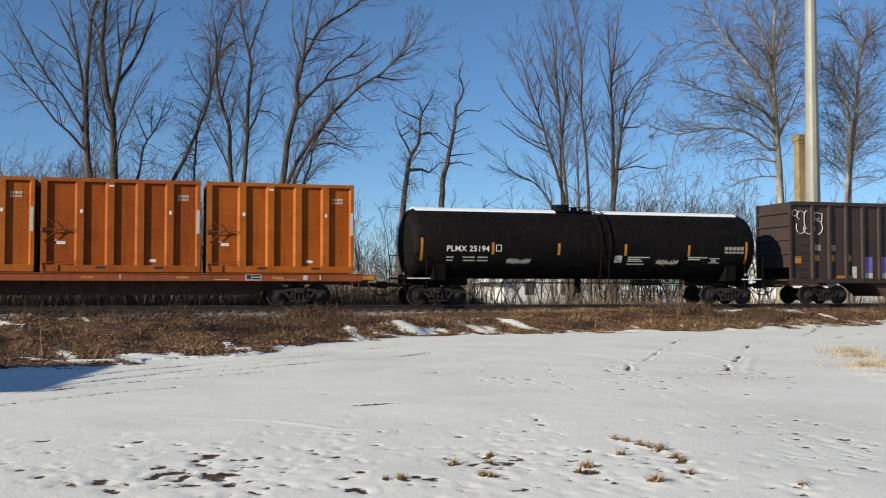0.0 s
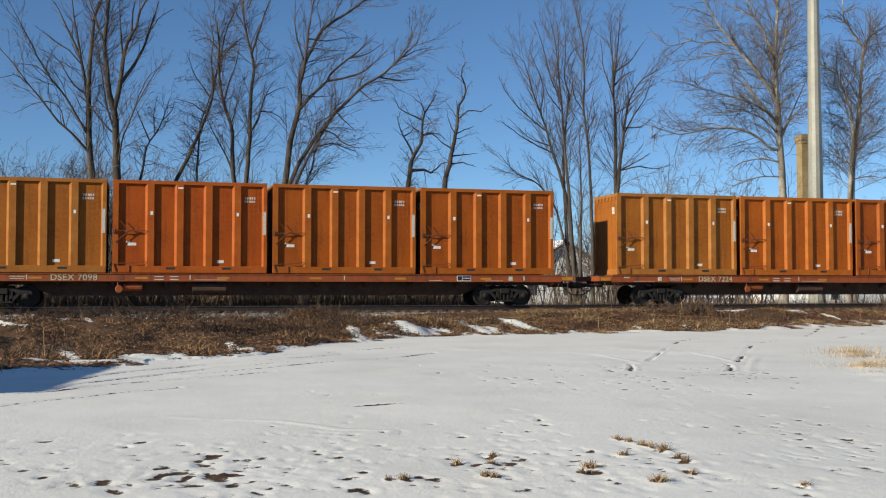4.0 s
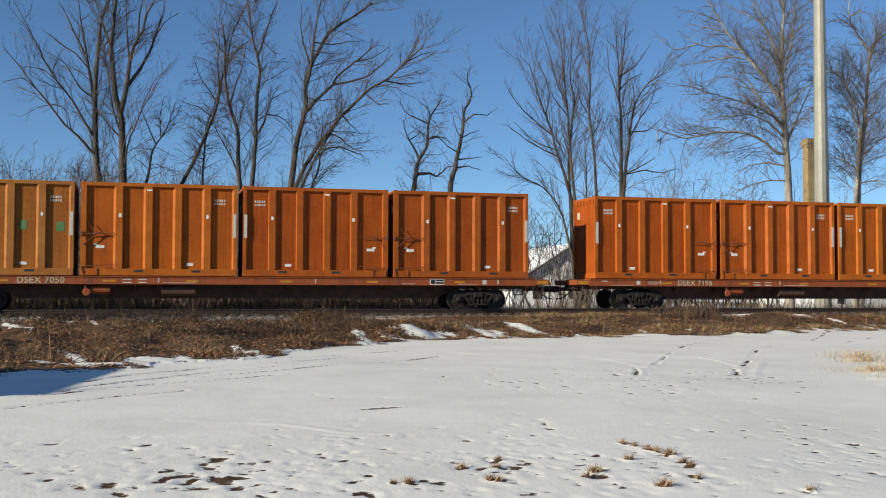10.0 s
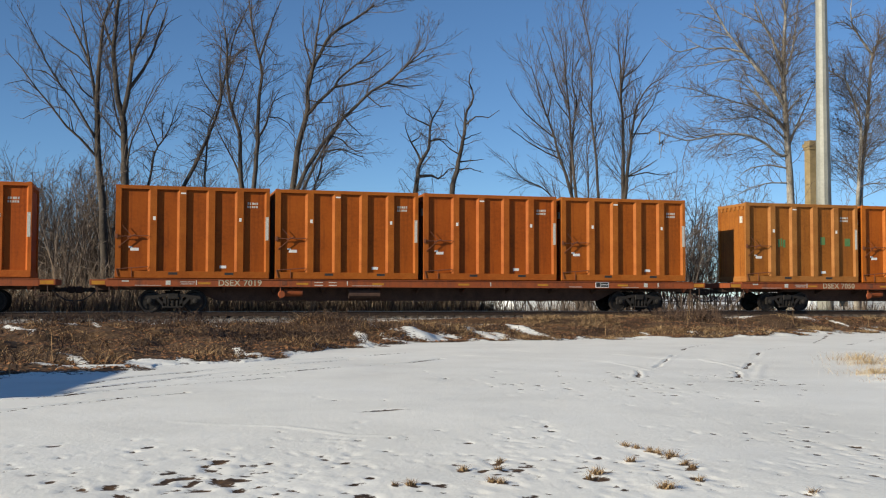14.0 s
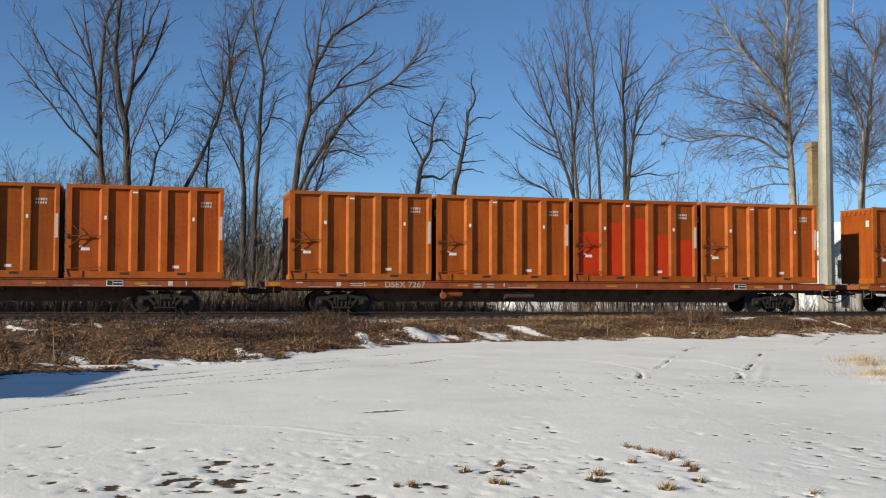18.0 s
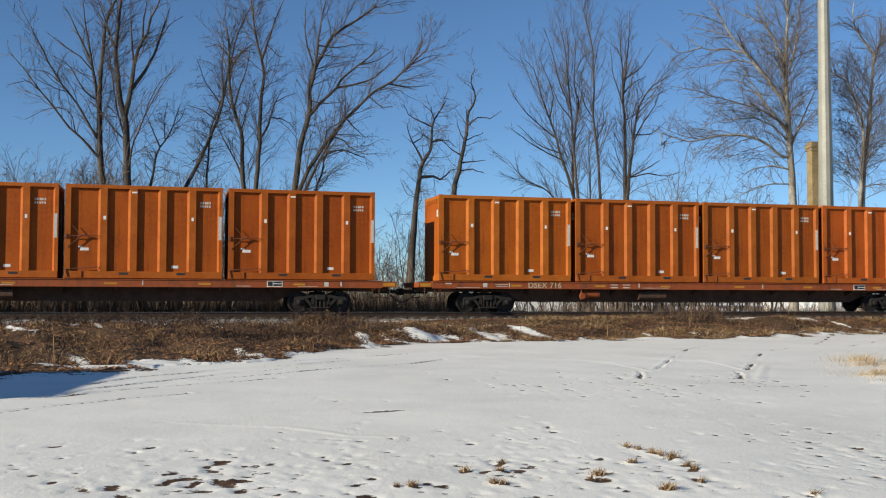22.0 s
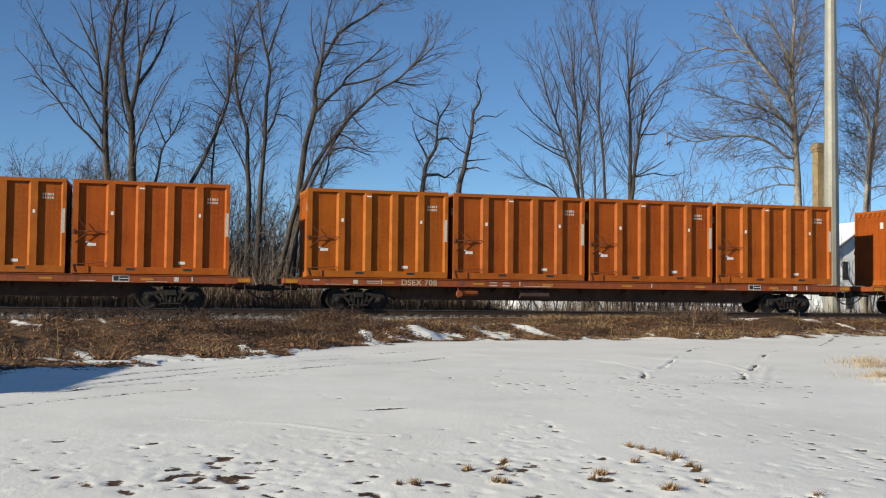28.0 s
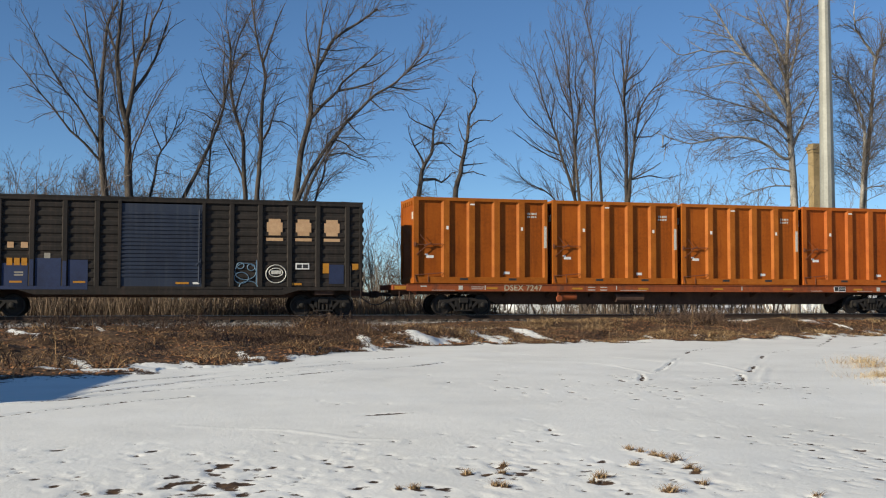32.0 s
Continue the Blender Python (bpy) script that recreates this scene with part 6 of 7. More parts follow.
def build_trees():
    limbs = [(-1, 0.00, 0.272, ((-3, 7.5), (-7, 1.6), (-2, 2.1), (4, 1.3), (0, 1.0), (4, 1.0), (3, 1.0), (15, 0.8), (24, 0.7))), (0, 10.83, 0.1, ((-9, 1.4), (-12, 1.3), (-11, 0.8), (-8, 1.4), (-7, 1.0))), (1, 13.44, 0.075, ((-23, 1.1), (-25, 0.9), (-25, 0.7), (-31, 0.7))), (0, 8.38, 0.07, ((-41, 0.9), (-48, 1.4), (-39, 0.9), (-41, 1.3), (-35, 1.0), (-40, 1.3))), (0, 9.19, 0.065, ((-30, 0.8), (-29, 1.0), (-36, 0.9), (-42, 0.8), (-30, 1.1), (-23, 1.1), (-26, 0.9), (-29, 1.1))), (0, 11.20, 0.045, ((-58, 0.7), (-33, 0.9), (-26, 0.8), (-61, 1.1)))]
    limbs += [(3, 9.59, 0.03, ((-12, 1.2), (-73, 0.7), (-112, 0.7), (-120, 0.9))), (3, 11.40, 0.03, ((-48, 0.8), (-111, 1.0))), (4, 12.12, 0.035, ((-48, 0.9), (-84, 0.8))), (1, 13.20, 0.04, ((-42, 1.0), (-61, 0.9), (-55, 1.0))), (0, 13.99, 0.03, ((24, 1.0), (35, 0.8), (17, 0.8)))]
    tree("tall leafless tree with dark grey-brown forked trunk", -2.47, 56, 101, ASH, limbs)
    limbs = [(-1, 0.00, 0.312, ((-1, 7.3), (-2, 1.7), (-2, 1.5), (-19, 0.6), (-17, 0.6), (-4, 1.8), (1, 1.3), (5, 1.3), (6, 0.9))), (0, 10.43, 0.14, ((11, 1.4), (4, 1.3), (13, 1.1), (31, 0.7), (10, 0.8), (23, 0.7), (20, 0.7))), (1, 11.89, 0.1, ((31, 1.3), (24, 0.9), (16, 1.0), (19, 1.0), (15, 0.8))), (1, 13.34, 0.06, ((-4, 1.3), (-2, 1.1), (-4, 0.9))), (1, 14.37, 0.06, ((4, 1.0), (10, 1.3))), (0, 13.74, 0.06, ((-20, 1.0), (-18, 0.8), (-20, 0.8), (-24, 0.5))), (0, 9.23, 0.05, ((-41, 1.2), (-37, 0.9), (-42, 0.9)))]
    limbs += [(0, 9.30, 0.05, ((-18, 1.6), (-9, 1.3), (-8, 1.4), (-7, 1.3))), (0, 7.68, 0.05, ((12, 1.7), (22, 1.2), (25, 1.0), (30, 1.2), (31, 1.0))), (8, 9.95, 0.03, ((19, 1.1), (25, 1.4), (53, 0.9))), (2, 14.81, 0.03, ((32, 1.0), (54, 0.8)))]
    tree("tall leafless tree with dark grey-brown forked trunk", -1.45, 55.5, 103, ASH, limbs)
    tree("slender leafless tree with a tangled crown leaning aside", -1.34, 57, 105, GNARL, [(-1, 0.00, 0.164, ((5, 7.6), (10, 1.5), (34, 1.0), (20, 0.8), (16, 0.5), (19, 0.6))), (0, 9.11, 0.045, ((-22, 1.2), (-20, 0.9))), (0, 9.71, 0.035, ((-4, 1.0), (13, 1.1))), (0, 10.50, 0.03, ((43, 0.7), (19, 0.6)))])
    tree("leaning leafless tree with tangled crown", -0.63, 56.5, 107, GNARL, [(-1, 0.00, 0.173, ((13, 7.5), (27, 1.4), (22, 1.3), (22, 1.2), (18, 0.8), (8, 1.8), (13, 1.1), (13, 1.4), (25, 1.2), (23, 0.8))), (-1, 2.87, 0.115, ((1, 7.3), (3, 1.7), (7, 1.5), (23, 0.8), (19, 1.0), (3, 1.4))), (0, 11.69, 0.05, ((-4, 1.6), (5, 1.2), (-11, 1.2))), (0, 13.29, 0.05, ((28, 1.2), (49, 1.0))), (0, 10.85, 0.04, ((-52, 0.9), (-78, 0.9))), (0, 11.46, 0.04, ((-34, 1.6), (-17, 1.2))), (0, 14.06, 0.04, ((-41, 1.1), (-108, 0.6))), (1, 8.58, 0.035, ((-71, 0.6), (-129, 0.4)))])
    tree("tall leafless tree with dark grey-brown forked trunk", 4.32, 56.0, 109, ASH, [(-1, 0.00, 0.199, ((-1, 7.3), (-3, 1.4), (2, 1.4), (-19, 0.9), (-13, 0.8), (-8, 0.7), (-4, 1.1), (2, 0.9), (-6, 1.2))), (0, 7.52, 0.06, ((-17, 1.0), (-25, 0.9), (-28, 1.1), (-13, 0.7))), (0, 11.19, 0.05, ((13, 1.3), (19, 1.1), (8, 1.0))), (0, 9.92, 0.035, ((14, 1.1), (12, 1.1)))])
    tree("tall leafless tree with dark grey-brown forked trunk", 4.67, 56, 111, ASH, [(-1, 0.00, 0.192, ((1, 7.3), (2, 1.4), (6, 1.1), (-3, 0.9), (5, 1.4), (8, 1.2), (-5, 0.9), (-19, 0.6), (-12, 0.9), (-10, 0.8), (-5, 1.0))), (0, 13.98, 0.07, ((18, 1.2), (17, 0.8), (21, 0.7), (23, 0.8))), (0, 9.62, 0.065, ((34, 0.8), (13, 0.9), (21, 0.8), (31, 0.7))), (2, 10.96, 0.035, ((90, 0.7), (121, 0.5), (150, 0.6))), (1, 14.68, 0.03, ((137, 0.9), (96, 0.3))), (2, 11.89, 0.03, ((56, 0.7), (69, 0.5))), (0, 13.30, 0.03, ((47, 0.5), (109, 0.4)))])
    limbs = [(-1, 0.00, 0.246, ((3, 7.3), (7, 1.5), (9, 1.2), (15, 1.0), (15, 0.7), (-4, 0.6), (10, 1.1), (16, 0.7), (29, 0.7), (26, 0.9), (49, 1.0), (54, 1.2), (52, 1.0))), (0, 13.67, 0.06, ((-22, 0.7), (-21, 0.6), (-10, 0.9), (2, 1.2))), (0, 12.21, 0.09, ((12, 1.0), (6, 1.1), (5, 1.1), (6, 1.1), (16, 1.2))), (0, 11.12, 0.1, ((40, 0.9), (46, 1.3), (24, 0.6), (54, 0.8), (50, 0.9), (49, 1.3))), (3, 12.81, 0.07, ((78, 1.0), (73, 1.0), (47, 0.9), (42, 0.9))), (2, 14.61, 0.04, ((89, 1.1), (72, 0.8), (80, 1.0))), (0, 11.97, 0.045, ((99, 0.8), (85, 0.9)))]
    limbs += [(3, 13.79, 0.04, ((78, 1.0), (58, 1.1))), (2, 14.23, 0.035, ((99, 1.0), (89, 0.9)))]
    tree("large leafless tree with a wide forked crown", 6.35, 56, 115, ASH, limbs)
    limbs = [(-1, 0.00, 0.176, ((13, 7.5), (26, 1.0), (31, 1.4), (35, 1.0), (41, 1.0), (47, 0.9), (41, 1.2), (61, 1.1), (48, 1.5), (46, 1.3))), (-1, 0.39, 0.164, ((12, 7.5), (24, 1.2), (27, 1.5), (32, 1.0), (20, 0.7))), (0, 12.81, 0.05, ((93, 1.3), (81, 1.1))), (0, 9.78, 0.05, ((102, 0.6), (139, 0.7), (106, 1.0))), (0, 10.88, 0.04, ((134, 0.6), (126, 0.9))), (0, 12.07, 0.04, ((130, 1.0), (78, 0.5))), (0, 13.55, 0.045, ((31, 1.2), (17, 0.8))), (0, 13.88, 0.035, ((65, 1.0), (80, 0.6))), (1, 9.17, 0.04, ((-11, 0.8), (55, 1.1), (57, 0.9)))]
    limbs += [(-1, 1.42, 0.119, ((10, 7.4), (20, 1.0), (9, 0.9), (79, 0.9), (109, 1.3)))]
    tree("leafless tree leaning strongly aside", 5.21, 55, 117, ASH, limbs)
    tree("small gnarled leafless tree", 13.03, 56, 119, GNARL, [(-1, 0.00, 0.285, ((4, 7.3), (8, 0.7), (6, 0.8), (34, 0.4), (35, 0.5), (6, 0.5), (2, 0.8), (12, 0.4), (30, 0.6), (30, 0.8))), (0, 8.72, 0.075, ((-25, 0.7), (-30, 0.5), (-22, 0.7), (-9, 0.5))), (0, 9.92, 0.05, ((63, 0.5), (126, 0.6))), (0, 10.13, 0.05, ((77, 0.5), (82, 0.5), (130, 0.6))), (0, 10.70, 0.05, ((-65, 0.7), (-64, 0.7), (-17, 0.5), (-47, 0.3))), (0, 7.87, 0.1, ((81, 0.8), (111, 0.4), (54, 0.5), (43, 0.4), (76, 0.4))), (0, 11.18, 0.04, ((-20, 0.5), (-55, 0.5))), (1, 9.77, 0.04, ((60, 0.6), (21, 0.5)))])
    tree("broken dead tree with few twigs", 15.43, 56, 121, SNAG, [(-1, 0.00, 0.275, ((3, 7.3), (7, 1.0), (13, 0.8), (15, 0.7), (12, 0.6), (26, 0.5), (3, 1.0), (30, 0.8), (21, 0.3), (-29, 0.7), (0, 0.4), (32, 0.5))), (0, 11.06, 0.05, ((56, 0.7), (92, 0.8), (57, 0.7))), (0, 11.48, 0.04, ((-8, 0.7),)), (0, 10.10, 0.04, ((-26, 0.5), (-9, 0.8))), (0, 9.41, 0.05, ((-52, 0.7), (-43, 0.6))), (0, 8.88, 0.05, ((80, 0.7), (75, 0.9))), (0, 8.45, 0.05, ((80, 0.7), (118, 0.9))), (0, 10.15, 0.04, ((61, 0.7), (67, 0.6)))], wob=0.04)
    limbs = [(-1, 0.00, 0.172, ((-7, 7.5), (-15, 1.1), (-19, 1.4), (-15, 1.1), (-22, 1.2), (-22, 1.3), (-11, 0.8), (-23, 0.9), (-52, 0.7))), (-1, -0.43, 0.147, ((-3, 7.4), (-6, 1.6), (-3, 1.4), (-3, 1.4), (-3, 1.4), (-6, 1.4), (-6, 1.4), (-16, 1.3))), (-1, -0.51, 0.148, ((-2, 7.4), (-3, 1.6), (4, 2.0), (7, 1.3), (7, 0.8), (-17, 1.0), (7, 1.4), (0, 1.5))), (0, 9.36, 0.05, ((-72, 1.0), (-63, 1.1), (-54, 0.9), (-59, 0.7))), (0, 10.73, 0.05, ((-51, 1.2), (-53, 1.1), (-36, 1.0), (-26, 1.0))), (-1, 0.06, 0.115, ((-14, 7.7), (-47, 0.8), (-73, 1.1), (-50, 0.9), (-38, 0.8)))]
    limbs += [(0, 11.82, 0.045, ((13, 1.2), (-19, 1.3), (-24, 1.3))), (1, 12.64, 0.045, ((-32, 1.3), (-15, 1.7), (-17, 1.7))), (1, 11.67, 0.04, ((-39, 1.4), (-25, 1.3))), (1, 14.30, 0.04, ((8, 1.6), (-3, 1.4))), (2, 12.25, 0.04, ((16, 1.3), (-6, 1.4))), (0, 9.91, 0.04, ((-68, 1.2), (-44, 1.7)))]
    tree("multi-stemmed leafless tree spreading like a vase", 24.22, 57, 123, VASE, limbs)
    tree("slim leafless tree with upright stem", 24.63, 56.2, 125, VASE, [(-1, 0.00, 0.13, ((-1, 7.3), (-2, 1.9), (-5, 1.7), (-6, 1.1), (2, 1.8), (-1, 2.1), (-15, 1.4), (-12, 1.0), (20, 0.7))), (0, 11.79, 0.04, ((-37, 0.9), (-15, 0.8), (-33, 0.8))), (0, 14.34, 0.035, ((9, 1.7), (18, 0.9))), (-1, -0.67, 0.122, ((0, 7.3), (0, 1.6), (-5, 1.2), (5, 1.0))), (0, 10.48, 0.035, ((27, 1.3), (-7, 1.1)))])
    limbs = [(-1, 0.00, 0.213, ((0, 7.4), (0, 2.4), (-3, 2.2), (-5, 0.8), (1, 2.4), (-8, 1.1), (7, 0.7))), (0, 12.89, 0.07, ((12, 2.0), (11, 1.3), (9, 1.6), (2, 0.7))), (0, 12.54, 0.05, ((-27, 1.1), (-28, 0.9), (-11, 1.5))), (1, 14.38, 0.045, ((54, 1.0), (32, 1.5))), (1, 13.32, 0.04, ((48, 1.0), (67, 0.7))), (-1, -0.35, 0.209, ((4, 7.5), (8, 1.3), (9, 1.4), (9, 1.4), (11, 1.2), (35, 1.6), (63, 1.4))), (5, 10.70, 0.05, ((32, 1.4), (34, 1.4), (17, 1.7))), (5, 10.83, 0.045, ((85, 1.2), (49, 1.3))), (5, 8.31, 0.05, ((60, 1.0), (58, 1.1)))]
    limbs += [(5, 8.45, 0.045, ((77, 1.5), (101, 0.9), (73, 1.2))), (5, 10.34, 0.045, ((-12, 1.1), (16, 1.2), (38, 0.7))), (0, 11.71, 0.04, ((59, 0.9), (40, 1.0)))]
    tree("multi-stemmed leafless tree spreading like a vase", 26.21, 56.5, 127, VASE, limbs)
    limbs = [(-1, 0.00, 0.323, ((-1, 7.1), (-1, 2.1), (-5, 1.6), (-2, 1.6), (-4, 1.6), (0, 1.6), (4, 1.6), (4, 1.6), (-8, 1.4))), (0, 12.77, 0.13, ((-37, 0.9), (-44, 1.2), (-44, 1.2), (-44, 1.2), (-44, 1.2), (-33, 1.2), (-41, 1.2))), (0, 15.53, 0.12, ((-14, 1.9), (-31, 1.1), (-18, 1.2))), (0, 14.74, 0.08, ((-33, 1.3), (-57, 1.5), (-47, 1.2))), (0, 11.12, 0.11, ((-42, 0.6), (-44, 1.3), (-44, 1.2), (-44, 1.2), (-35, 0.7))), (0, 9.87, 0.1, ((-101, 0.5), (-52, 1.3), (-71, 1.3), (-92, 2.1), (-103, 2.3), (-77, 1.0), (-73, 1.0)))]
    limbs += [(0, 11.75, 0.07, ((-63, 1.6), (-68, 0.9), (-83, 1.4), (-78, 1.6), (-97, 2.0))), (0, 10.73, 0.06, ((-49, 1.5), (-71, 1.3), (-98, 1.6), (-105, 2.1))), (0, 10.50, 0.1, ((25, 1.8), (26, 1.3), (28, 1.6))), (0, 12.61, 0.07, ((41, 1.4), (48, 1.5))), (0, 9.24, 0.06, ((-83, 1.5), (-102, 1.3), (-132, 1.2))), (0, 8.30, 0.05, ((-91, 1.5), (-104, 1.4), (-118, 1.4))), (0, 14.58, 0.1, ((15, 1.7), (8, 1.6), (4, 1.9))), (1, 16.14, 0.07, ((-75, 1.2), (-97, 1.2), (-61, 1.2))), (1, 14.36, 0.07, ((-39, 1.4), (-77, 1.4), (-103, 1.4))), (1, 17.03, 0.05, ((-72, 1.3), (-86, 1.2)))]
    limbs += [(4, 13.38, 0.05, ((-45, 1.5), (-78, 1.2), (-114, 1.3))), (12, 16.67, 0.05, ((39, 1.3), (63, 0.8))), (5, 10.97, 0.05, ((176, 0.9), (-175, 1.2))), (1, 17.78, 0.045, ((-73, 1.5), (-91, 1.5))), (13, 16.37, 0.045, ((-108, 1.6), (-60, 1.5))), (14, 15.67, 0.045, ((-104, 1.8), (-97, 2.2))), (2, 18.00, 0.05, ((-66, 1.3), (-62, 1.2))), (2, 17.70, 0.05, ((-22, 1.3), (-43, 1.0))), (6, 13.32, 0.04, ((-74, 1.2), (-88, 1.8)))]
    tree("pale-barked spreading leafless tree with drooping twigs", 37.06, 56, 129, SYCA, limbs, M_BARK2, M_TWIG2)
    limbs = [(-1, 0.00, 0.275, ((1, 7.2), (3, 2.2), (11, 1.8), (8, 2.3), (3, 1.6), (6, 1.7), (27, 1.0), (56, 0.8))), (0, 16.67, 0.1, ((-42, 1.3), (-35, 1.0), (-6, 1.0), (10, 0.8))), (-1, -0.42, 0.214, ((2, 7.2), (4, 2.3), (4, 3.1), (-23, 1.4), (-19, 1.2), (-67, 1.4))), (0, 13.55, 0.06, ((50, 1.1), (75, 0.6))), (0, 10.13, 0.06, ((50, 1.1), (61, 0.9))), (0, 8.42, 0.05, ((80, 1.1), (98, 1.0))), (0, 13.38, 0.06, ((-40, 1.4), (-50, 1.4))), (2, 11.72, 0.05, ((-34, 1.5), (-84, 1.1))), (2, 9.46, 0.05, ((-59, 1.2), (-82, 0.9))), (1, 18.07, 0.05, ((-57, 1.1), (-110, 1.2)))]
    limbs += [(2, 14.13, 0.04, ((-20, 1.5), (-47, 1.4))), (1, 19.03, 0.045, ((69, 1.1), (121, 0.9)))]
    tree("pale-barked leafless tree with forked trunk", 42.25, 56.5, 131, SYCA, limbs, M_BARK2, M_TWIG2)


build_trees()


def build_brush():
    """Undergrowth and far woods: many thin stems, nobody could count them."""
    st = dict(segs=(3, 2, 1), per_m=(1.5, 2.6, 3.0), first=(0.2, 0.15, 0.1), angle=(20, 60), thin=0.5, ratio=(0.4, 0.5, 0.5), longest=(2.2, 1.1, 0.55), wob=0.18, trop=0.03, fat=1.6)
    r = random.Random(41)
    # stretch of x, stretch of y, tallest, how many
    beds = [((-12, 26), (50, 57.5), 4.2, 40, 0.45), ((-10, 8), (59, 66), 9.4, 42, 0.5), ((-7, 8), (54, 58), 6.6, 32, 0.5), ((-0.5, 9), (57.5, 60), 8.4, 26, 0.6), ((-4.6, -0.6), (57.5, 60), 9.4, 18, 0.75), ((-9.5, -4.8), (60, 66), 10.0, 16, 0.75), ((0.5, 6), (58, 61), 8.6, 10, 0.7), ((-14, 8), (70, 84), 12.5, 12, 0.6), ((8.5, 20), (58, 64), 8.0, 26, 0.6), ((20, 31), (58, 66), 8.6, 18, 0.5),
            ((29, 41.5), (58, 68), 10.2, 36, 0.6), ((46, 58), (58, 68), 11.0, 18, 0.6), ((33, 48), (70, 88), 12.5, 13, 0.6), ((58, 70), (70, 88), 14.0, 8, 0.6), ((8, 40), (96, 125), 11.0, 8, 0.6)]
    for (x0, x1), (y0, y1), tall, n, least in beds:
        w, t = Wood(r.randrange(9999)), Wood(7)
        t.r = w.r
        for i in range(n):
            x, y = r.uniform(x0, x1), r.uniform(y0, y1)
            h = tall * r.uniform(least, 1.0)
            for k in range(r.randint(2, 5)):
                a, e = r.gauss(0, 0.22), r.gauss(0, 0.2)
                L = h * r.uniform(max(0.55, least), 1.0)
                q = w.path((x + r.uniform(-.5, .5), y + r.uniform(-.5, .5), 0.0), (a, e, 1.0), L, 7, 0.10, 0.04)
                rad = 0.0065 * L
                w.tube(q, rad, 0.012, 5)
                sprout(w, t, q, rad, 0.012, L, 0, st)
        o = len(w.v)
        w.v += t.v
        w.f += [tuple(i + o for i in f) for f in t.f]
        tagged(new("undergrowth", cloud_mesh("undergrowth", w.v, w.f, M_BRUSH)), "tangled leafless grey-brown undergrowth behind the track", "undergrowth", kind="stuff")
    # the low tangle close behind the track, seen under the wagons
    q = np.random.RandomState(5)
    n = 60000
    x, y = q.uniform(-14, 60, n), 48.2 + 11 * q.rand(n) ** 1.2
    z, _ = lie(x, y)
    h = np.where(x < 16, q.gamma(3.0, 0.40, n), q.gamma(2.0, 0.18, n))
    blades("brush_stems", x, y, z - 0.03, h, 0.7, 0.03, q, M_LOWBRUSH, "low brown tangle of stems and weeds behind the track", 2)


def blades(name, x, y, z, h, lean, wide, q, mat, label, seg=1, category="grass", add=True):
    """Thin upright blades or stems, each a narrow tapering strip at its own lean and turn."""
    n = len(x)
    a = q.uniform(0, 2 * np.pi, n)
    turn = q.uniform(0, np.pi, n)
    l = np.abs(q.randn(n)) * lean * h
    w = wide * q.uniform(0.6, 1.4, n)
    bx, by = np.cos(turn) * w / 2, np.sin(turn) * w / 2
    base = np.stack([x, y, z], -1)
    side = np.stack([bx, by, np.zeros(n)], -1)
    mid = base + np.stack([np.cos(a) * l * 0.35, np.sin(a) * l * 0.35, h * 0.6], -1)
    tip = base + np.stack([np.cos(a) * l, np.sin(a) * l, h], -1)
    v = np.stack([base - side, base + side, mid + side * 0.7, mid - side * 0.7, tip], 1).reshape(-1, 3)
    o = (np.arange(n) * 5)[:, None]
    quads = (o + np.array([[0, 1, 2, 3]])).tolist()
    tris = (o + np.array([[3, 2, 4]])).tolist()
    me = cloud_mesh(name, v.tolist(), quads + tris, mat)
    return tagged(new(name, me), label, category, kind="stuff")


build_brush()


